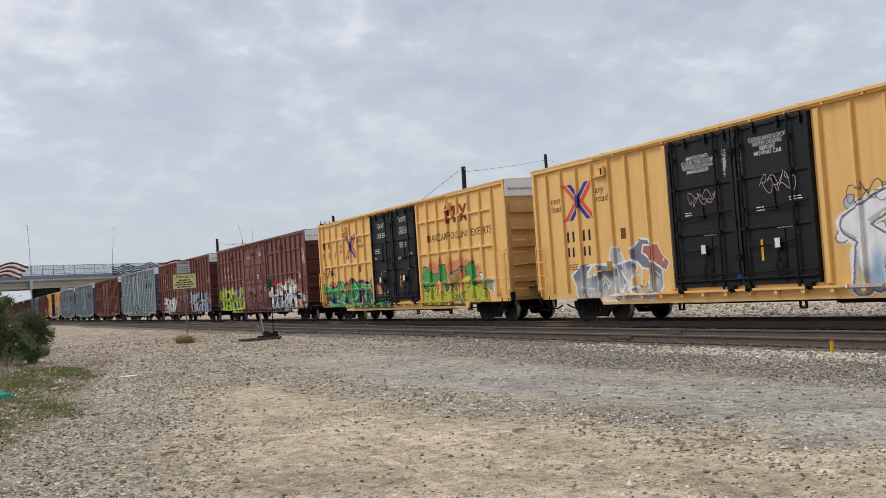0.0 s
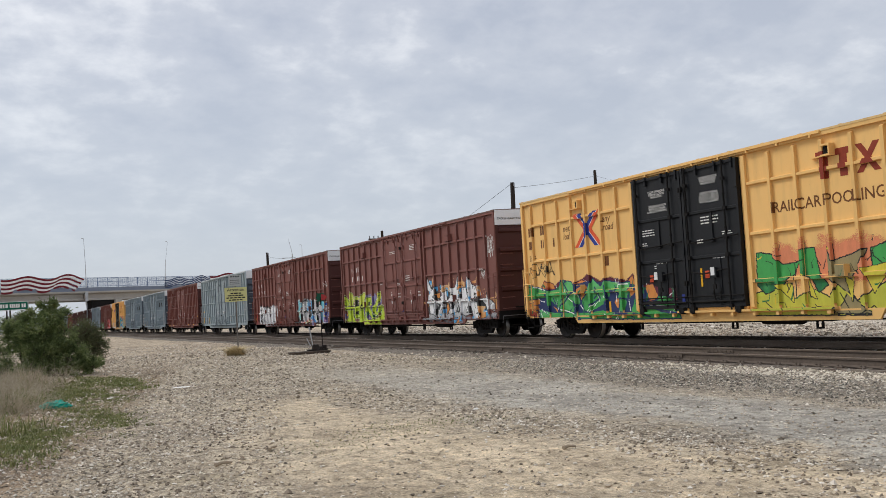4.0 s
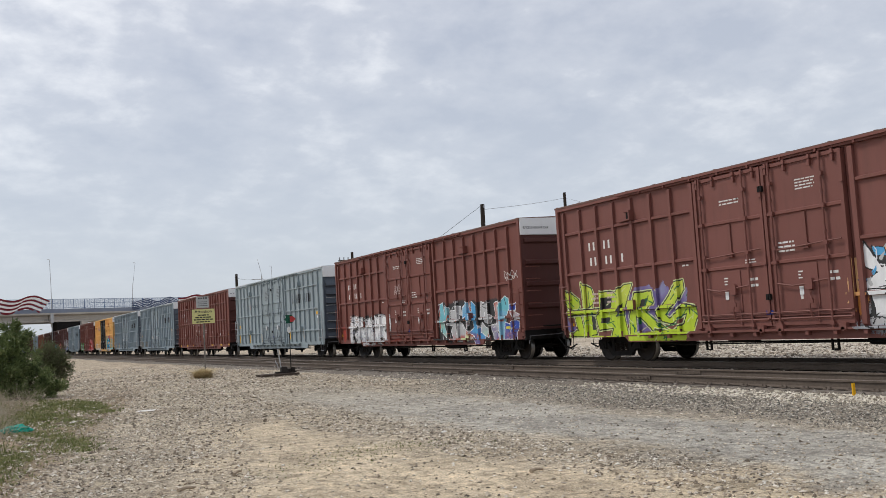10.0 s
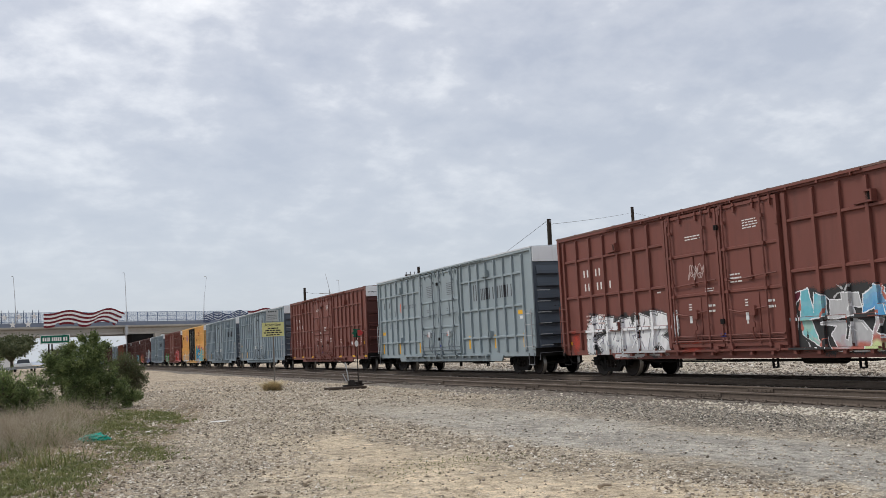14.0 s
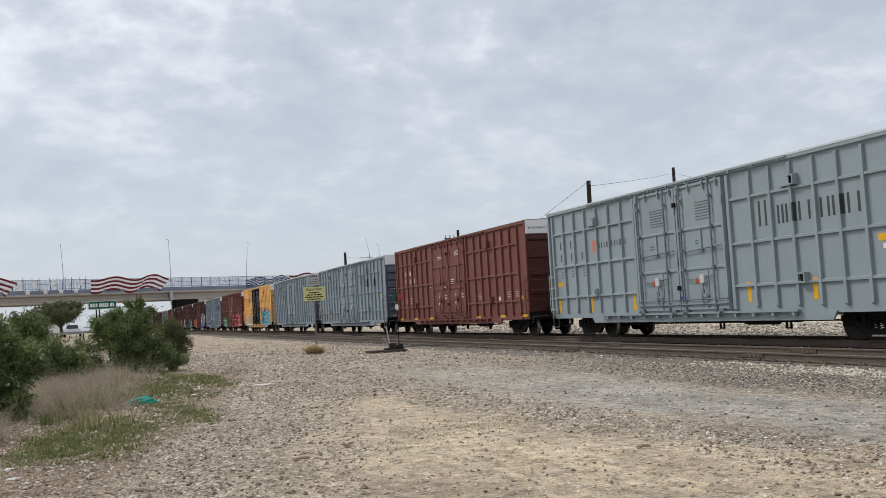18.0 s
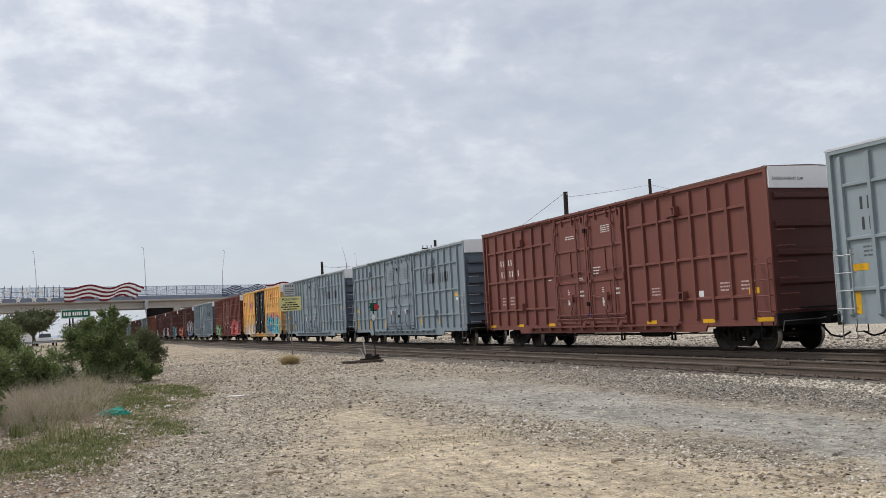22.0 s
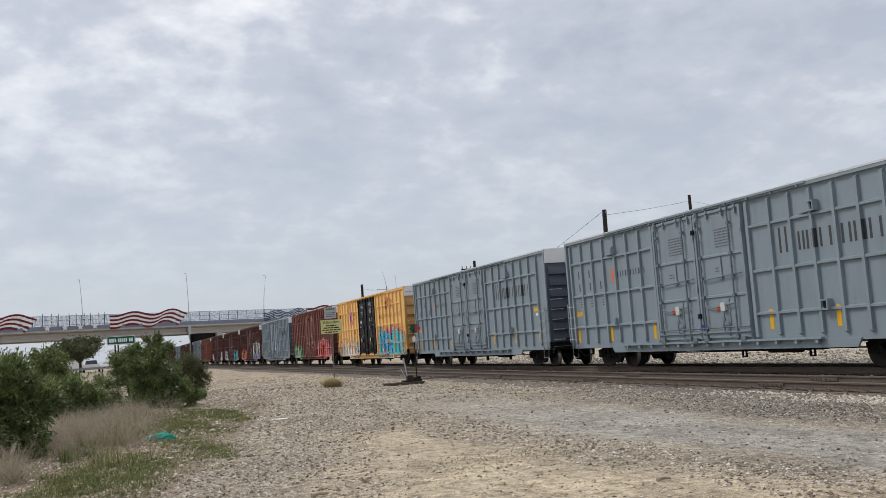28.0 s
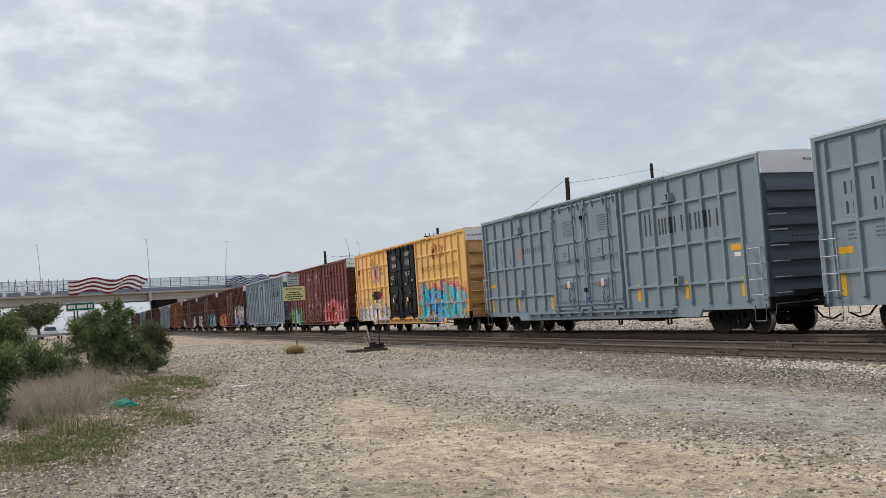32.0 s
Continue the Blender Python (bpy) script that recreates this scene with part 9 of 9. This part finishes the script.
def bush(name, label, at, lumps, leaves, seed, mat=LEAF, leaf=(0.13, 0.030), category="bush", trunk=0.05, blossoms=0):
    """A shrub: stems fan out from the foot, leaves sit in sprays round the stems' ends. lumps: (x, y, z, rx, ry, rz)."""
    rng = np.random.default_rng(seed)
    ob = thing(name, label, category, at=pose(*at))
    bm = bmesh.new()
    sprays = []
    vol = np.array([l_[3] * l_[4] * l_[5] for l_ in lumps])
    for i, (x, y, z, rx, ry, rz) in enumerate(lumps):
        c = np.array([x, y, z])
        foot = np.array([x * 0.25 + rng.normal(0, 0.08), y * 0.25 + rng.normal(0, 0.08), -0.05])
        tube(bm, [foot, foot * 0.5 + c * 0.5 + rng.normal(0, 0.1, 3), c], trunk, 6, taper=0.4)
        m_ = max(9, int(240 * vol[i] / vol.sum()))
        for j in range(m_):
            q = rng.normal(0, 1, 3)
            q /= np.linalg.norm(q)
            rad = (0.45 + 0.62 * rng.random() ** 0.6)
            e = c + q * np.array([rx, ry, rz]) * rad
            if e[2] < 0.05:
                continue
            tube(bm, [c + (e - c) * 0.15, c + (e - c) * 0.6 + rng.normal(0, 0.03, 3), e], trunk * 0.28, 4, taper=0.4)
            sprays.append((e, q, 0.5 * (rx + rz)))
    part("stem", bm, BARK, ob)
    per = max(8, leaves // max(1, len(sprays)))
    cs, ns = [], []
    for e, q, r in sprays:
        k = int(per * (0.6 + 0.8 * rng.random()))
        t = rng.random((k, 1))
        cs.append(e - q * t * r * 0.45 + rng.normal(0, 0.085 * r + 0.035, (k, 3)))
        ns.append(np.repeat(q[None], k, 0))
    cs, ns = np.concatenate(cs), np.concatenate(ns)
    keep = cs[:, 2] > 0.02
    part("leaves", leaf_mesh("leaves", cs[keep], ns[keep], leaf[0], leaf[1], mat, rng), None, ob)
    if blossoms:
        bm = bmesh.new()
        for e, q, r in [sprays[i] for i in rng.choice(len(sprays), blossoms, False)]:
            box(bm, e[0] - 0.03, e[0] + 0.03, e[1] - 0.03, e[1] + 0.03, e[2], e[2] + 0.045)
        part("blossoms", bm, FLOWER, ob)
    return ob


bush("oleander_bush", "dense dark green oleander bush beside the yard", (1.10, 34.5, -0.03),
     [(0.1, 0, 1.30, 0.90, 0.9, 0.95), (0.45, -0.1, 1.95, 0.55, 0.6, 0.50), (-0.65, 0.1, 1.40, 0.65, 0.7, 0.6), (0.80, -0.2, 1.20, 0.50, 0.6, 0.60), (-1.25, 0, 0.75, 0.6, 0.7, 0.55), (0.1, -0.5, 0.75, 0.85, 0.6, 0.6), (0.85, -0.3, 0.60, 0.55, 0.5, 0.5), (1.40, -0.2, 0.55, 0.46, 0.5, 0.40), (0.25, 0, 2.32, 0.36, 0.35, 0.28), (-0.25, 0, 1.98, 0.34, 0.35, 0.3)]
     + [(-1.2 + 0.48 * k, -0.5, 0.24, 0.45, 0.4, 0.24) for k in range(7)] + [(-2.2, -1.0, 0.8, 0.7, 0.7, 0.6), (-2.6, -3.0, 0.7, 0.6, 0.6, 0.5)],
     40000, 1, blossoms=8)
bush("oleander_bush", "large dark green oleander bush with pale seed tips", (-1.97, 19.5, -0.03),
     [(0.0, 0, 1.15, 0.75, 0.75, 0.85), (0.62, -0.1, 0.95, 0.45, 0.5, 0.55), (-0.9, 0, 1.25, 0.8, 0.8, 0.9), (0.15, 0.1, 1.65, 0.42, 0.45, 0.38), (0.62, -0.3, 0.45, 0.36, 0.4, 0.34), (-0.3, -0.5, 0.6, 0.7, 0.5, 0.5), (-1.6, 0, 1.0, 0.7, 0.7, 0.8), (-0.6, 0.1, 1.95, 0.42, 0.4, 0.32), (0.35, -0.2, 1.35, 0.36, 0.4, 0.34)],
     28000, 2, blossoms=26)
bush("oleander_bush", "small dark green oleander bush in the weeds", (-1.0, 27.5, -0.03),
     [(0, 0, 0.8, 0.55, 0.5, 0.6), (0.5, 0, 0.6, 0.4, 0.4, 0.45), (-0.6, 0, 0.9, 0.5, 0.5, 0.55)], 8000, 3, blossoms=10)
bush("roadside_bush", "dark green bush near the road", (-3.45, 60.0, -0.05),
     [(0, 0, 1.8, 1.1, 1.0, 1.2), (0.6, 0, 1.3, 0.7, 0.7, 0.8), (-0.5, 0, 2.3, 0.6, 0.6, 0.55)], 9000, 4, leaf=(0.17, 0.05))
bush("olive_bush", "dull olive shrub behind the oleander", (3.4, 47.0, -0.05),
     [(0, 0, 1.1, 0.7, 0.7, 0.9), (0.5, 0, 0.8, 0.6, 0.6, 0.7)], 7000, 5, LEAF_OLIVE, (0.12, 0.035))


def tree(name, label, at, height, crown, leaves, seed):
    rng = np.random.default_rng(seed)
    ob = thing(name, label, "tree", at=pose(*at))
    bm = bmesh.new()
    fork = height * 0.30
    tube(bm, [(0, 0, -0.2), (0.1, 0, fork * 0.6), (0.05, 0, fork)], 0.22, 8, taper=0.75)
    ends = []
    for k in range(11):
        a = 2 * math.pi * k / 11 + rng.normal(0, 0.2)
        r, z = crown * (0.3 + 0.55 * rng.random()), height * (0.55 + 0.36 * rng.random())
        e = np.array([r * math.cos(a), r * math.sin(a), z])
        tube(bm, [(0.05, 0, fork), tuple(e * 0.5 + np.array([0, 0, fork * 0.45])), tuple(e)], 0.10, 6, taper=0.3)
        for j in range(7):
            e2 = e + rng.normal(0, crown * 0.24, 3) * np.array([1, 1, 0.6])
            tube(bm, [tuple(e), tuple(e2)], 0.03, 4, taper=0.4)
            ends.append(e2)
    part("trunk", bm, BARK, ob)
    ends = np.array(ends)
    k = leaves // len(ends)
    cs = np.repeat(ends, k, 0) + rng.normal(0, crown * 0.13, (len(ends) * k, 3))
    ns = rng.normal(0, 1, cs.shape)
    part("crown", leaf_mesh("crown", cs, ns, 0.30, 0.14, LEAF_OLIVE, rng), None, ob)
    return ob


tree("roadside_tree", "round-crowned olive green tree by the far road", (-3.6, 124, 0.6), 4.5, 2.3, 15000, 7)
tree("roadside_tree", "dusky green tree beyond the bridge", (-24.0, 175, 0), 6.0, 3.0, 7000, 8)
tree("roadside_tree", "dusky green tree beyond the bridge", (-12.0, 262, 0), 6.0, 3.4, 7000, 9)
tree("roadside_tree", "dusky green tree beyond the bridge", (4.5, 280, 0), 6.5, 3.8, 7000, 10)


def blades(name, label, mat, spots, seed, category="grass"):
    """Grass blades: thin bent triangles. spots: (x, y, spread x, spread y, count, height)."""
    rng = np.random.default_rng(seed)
    V, F = [], []
    for x, y, sx, sy, k, h in spots:
        px, py = x + rng.normal(0, sx, k), y + rng.normal(0, sy, k)
        ang = rng.random(k) * 6.283
        lean = rng.normal(0, 1.3, k)
        hh = h * (0.35 + 0.8 * rng.random(k))
        w = 0.004 + 0.005 * rng.random(k) + 0.00016 * np.hypot(px, py)
        for i in range(k):
            z = ground_height(px[i], py[i]) - 0.01
            c, s = math.cos(ang[i]), math.sin(ang[i])
            b0 = len(V)
            V.append((px[i] - c * w[i], py[i] - s * w[i], z))
            V.append((px[i] + c * w[i], py[i] + s * w[i], z))
            bx, by = -s * lean[i] * hh[i], c * lean[i] * hh[i]
            V.append((px[i] + bx * 0.35 + c * w[i] * 0.7, py[i] + by * 0.35 + s * w[i] * 0.7, z + hh[i] * 0.55))
            V.append((px[i] + bx * 0.35 - c * w[i] * 0.7, py[i] + by * 0.35 - s * w[i] * 0.7, z + hh[i] * 0.55))
            V.append((px[i] + bx, py[i] + by, z + hh[i]))
            F.append((b0, b0 + 1, b0 + 2, b0 + 3))
            F.append((b0 + 3, b0 + 2, b0 + 4))
    me = bpy.data.meshes.new(name)
    me.from_pydata(V, [], F)
    me.materials.append(mat)
    return thing(name, label, category, kind="stuff", mesh=me)


def brush(name, label, mat, spots, seed):
    """Dry brush: each clump fans crooked twigs out from its foot; twigs fork once. spots: (x, y, spread x, spread y, clumps, height)."""
    rng = np.random.default_rng(seed)
    V, F = [], []

    def twig(p, d, L, w):
        side = np.cross(d, rng.normal(0, 1, 3))
        side /= np.linalg.norm(side) + 1e-9
        mid_ = p + d * L * 0.55 + rng.normal(0, 0.06, 3) * L
        tip = p + d * L + rng.normal(0, 0.16, 3) * L - np.array([0, 0, 0.10 * L])
        i = len(V)
        V.extend([p - side * w, p + side * w, mid_ + side * w * 0.7, mid_ - side * w * 0.7, tip])
        F.extend([(i, i + 1, i + 2, i + 3), (i + 3, i + 2, i + 4)])
        return mid_

    for x, y, sx, sy, k, h in spots:
        for _ in range(k):
            cx, cy = x + rng.normal(0, sx), y + rng.normal(0, sy)
            hh = h * rng.uniform(0.45, 1.15)
            z = ground_height(cx, cy) - 0.01
            for _ in range(int(rng.integers(14, 30))):
                p = np.array([cx + rng.normal(0, 0.06), cy + rng.normal(0, 0.08), z])
                d = np.array([rng.normal(0, 0.55), rng.normal(0, 0.55), rng.uniform(0.45, 1.0)])
                d /= np.linalg.norm(d)
                L = hh * rng.uniform(0.5, 1.1)
                mid_ = twig(p, d, L, 0.0035)
                for _ in range(2):
                    d2 = d + rng.normal(0, 0.55, 3)
                    d2 /= np.linalg.norm(d2)
                    twig(mid_, d2, L * rng.uniform(0.3, 0.6), 0.0026)
    me = bpy.data.meshes.new(name)
    me.from_pydata([tuple(q) for q in V], [], F)
    me.materials.append(mat)
    return thing(name, label, "dry brush", kind="stuff", mesh=me)


brush("dry_brush", "tangled dry straw-coloured brush between the bushes", DRY,
      [(-0.25, 24.5, 0.55, 1.8, 110, 0.75), (0.35, 29.0, 0.5, 1.8, 70, 0.75), (-0.75, 21.8, 0.4, 1.2, 70, 0.65), (-1.6, 15.6, 0.22, 0.45, 34, 0.50), (-2.4, 16.5, 0.4, 0.6, 40, 0.45), (-0.25, 20.2, 0.4, 1.0, 50, 0.45), (-2.2, 18.0, 0.5, 0.5, 40, 0.5), (0.3, 22.6, 0.35, 1.2, 30, 0.40)], 21)


def clumps(patches, seed):
    """Grass patches broken into small clumps: (x, y, half width, half depth, clumps, height)."""
    rng = np.random.default_rng(seed)
    out = []
    for x, y, rx, ry, k, h in patches:
        for _ in range(k):
            s_ = 0.05 + 0.12 * rng.random()
            out.append((x + rng.normal(0, rx), y + rng.normal(0, ry), s_, s_ * 1.6, int(22 + 36 * rng.random()), h * (0.5 + 0.8 * rng.random())))
    return out


blades("green_grass", "low green grass and weeds at the bush edge", GRASS,
       clumps([(1.60, 17.0, 0.20, 1.3, 66, 0.05), (1.30, 19.0, 0.24, 1.2, 44, 0.05), (2.90, 27.0, 0.22, 1.7, 120, 0.06), (2.35, 29.5, 0.26, 1.4, 70, 0.07), (0.05, 13.8, 0.32, 0.9, 80, 0.06), (-0.40, 15.2, 0.30, 0.9, 48, 0.08), (-0.75, 13.6, 0.25, 0.6, 60, 0.06), (0.5, 16.0, 0.25, 0.8, 90, 0.05), (0.9, 23.5, 0.4, 1.4, 90, 0.10), (1.6, 25.0, 0.3, 1.5, 90, 0.08), (2.1, 21.5, 0.25, 1.0, 70, 0.035)], 31), 22)
blades("tall_weeds", "thin green and straw weeds standing in the dry brush", GRASS, clumps([(-0.3, 17.6, 0.35, 1.2, 12, 0.30), (0.1, 21.5, 0.40, 1.6, 14, 0.34), (0.3, 26.0, 0.5, 1.8, 16, 0.40), (-1.5, 16.0, 0.3, 0.6, 8, 0.22)], 33), 25, "weeds")
blades("sparse_grass", "sparse low grass in the dirt", GRASS,
       [(4.9, 12.2, 0.6, 0.35, 260, 0.03), (4.2, 11.4, 0.7, 0.35, 220, 0.03), (5.6, 11.8, 0.4, 0.3, 160, 0.035), (3.4, 10.6, 0.5, 0.3, 120, 0.03)], 23)
blades("tumbleweed_tuft", "round dry tan weed at the foot of the sign", TUFT, [(8.83, 40.1, 0.09, 0.10, 1400, 0.40), (8.72, 40.0, 0.10, 0.10, 600, 0.28), (8.96, 40.0, 0.10, 0.10, 600, 0.24)], 24, "weed")

# ---- litter ----
def crumple(name, label, at, size, mat, seed, category="litter", turn=0):
    """A crushed lump: a low dome with folds."""
    rng = np.random.default_rng(seed)
    bm = bmesh.new()
    bmesh.ops.create_icosphere(bm, subdivisions=3, radius=1.0)
    for v_ in bm.verts:
        k = 1 + 0.35 * noise.noise(v_.co * 2.3 + Vector((seed, 0, 0))) + 0.18 * noise.noise(v_.co * 6 + Vector((0, seed, 0)))
        v_.co = Vector((v_.co.x * size[0] * k, v_.co.y * size[1] * k, max(-0.3, v_.co.z) * size[2] * k))
    return thing(name, label, category, at=pose(*at, 0, 0, turn), mesh=mesh_of(name, bm, mat))


TEAL = plain("teal_plastic", (0.0, 0.36, 0.27), 0.35, vary=0.25, scale=8)
PAPER = plain("dirty_white_paper", (0.70, 0.68, 0.64), 0.8, vary=0.12)
STICK = plain("bleached_wood", (0.36, 0.29, 0.21), 0.9, vary=0.2)
crumple("plastic_bag", "crumpled teal plastic bag lying in the grass", (0.90, 20.5, 0.03), (0.29, 0.13, 0.12), TEAL, 1, turn=-5)
crumple("bag_neck", "twisted pale end of a plastic bag", (0.58, 20.45, 0.02), (0.07, 0.04, 0.04), PAPER, 2)
for i, (x, y, s) in enumerate(((3.8, 23.1, 0.30), (6.47, 13.08, 0.08), (1.45, 22.0, 0.16), (0.85, 16.6, 0.10), (-0.5, 13.9, 0.07), (-0.95, 12.2, 0.08), (2.05, 21.6, 0.14), (1.0, 17.6, 0.09), (14.3, 34.5, 0.22), (-0.85, 11.3, 0.09), (-1.3, 13.4, 0.06))):
    crumple("paper_scrap", "crumpled dirty white scrap on the ground", (x, y, ground_height(x, y) + (0.06 if x > 13 else 0.0)), (s * 0.85, s * 0.5, min(0.022, s * 0.25)), PAPER, 10 + i, turn=i * 40)
for i, (x, y, l_, a) in enumerate(((2.83, 11.14, 0.13, 60), (2.1, 10.4, 0.10, 20), (0.4, 9.5, 0.12, -30), (5.3, 8.6, 0.08, 10))):
    bm = bmesh.new()
    tube(bm, [(-l_, 0, 0.02), (0, 0.015, 0.03), (l_, -0.01, 0.022)], 0.022, 7, taper=0.6)
    thing("stick", "short bleached piece of wood on the gravel", "stick", at=pose(x, y, ground_height(x, y), 0, 0, a), mesh=mesh_of("stick", bm, STICK))
marker = thing("track_marker", "small yellow marker stake at the track edge", "marker", at=pose(13.4, 11.45, -0.04))
bm = bmesh.new()
box(bm, -0.03, 0.03, -0.012, 0.012, 0, 0.26)
part("stake", bm, REFLECT, marker)


# ---- what moves: the train rolls towards the camera's right, its wheels turn ----
def rolled(t):
    for (a, p), (c, q) in zip(ROLLED, ROLLED[1:]):
        if a <= t <= c:
            return p + (q - p) * (t - a) / (c - a)
    return ROLLED[-1][1]


def motions():
    for k, car in CARS.items():
        walk(car, [(t, pose(TRAIN_X, car_y(k) - s, RAIL_Z)) for t, s in ROLLED])
    ticks = [round(i * 4 / 30, 4) for i in range(241)]
    for k in range(0, 9):
        for o in CARS[k].children_recursive:
            if o.name.split(".")[0] == "wheelset":
                x, y, z = o.matrix_basis.translation
                walk(o, [(t, pose(x, y, z, math.degrees(rolled(t) / 0.46), 0, 0)) for t in ticks])


motions()
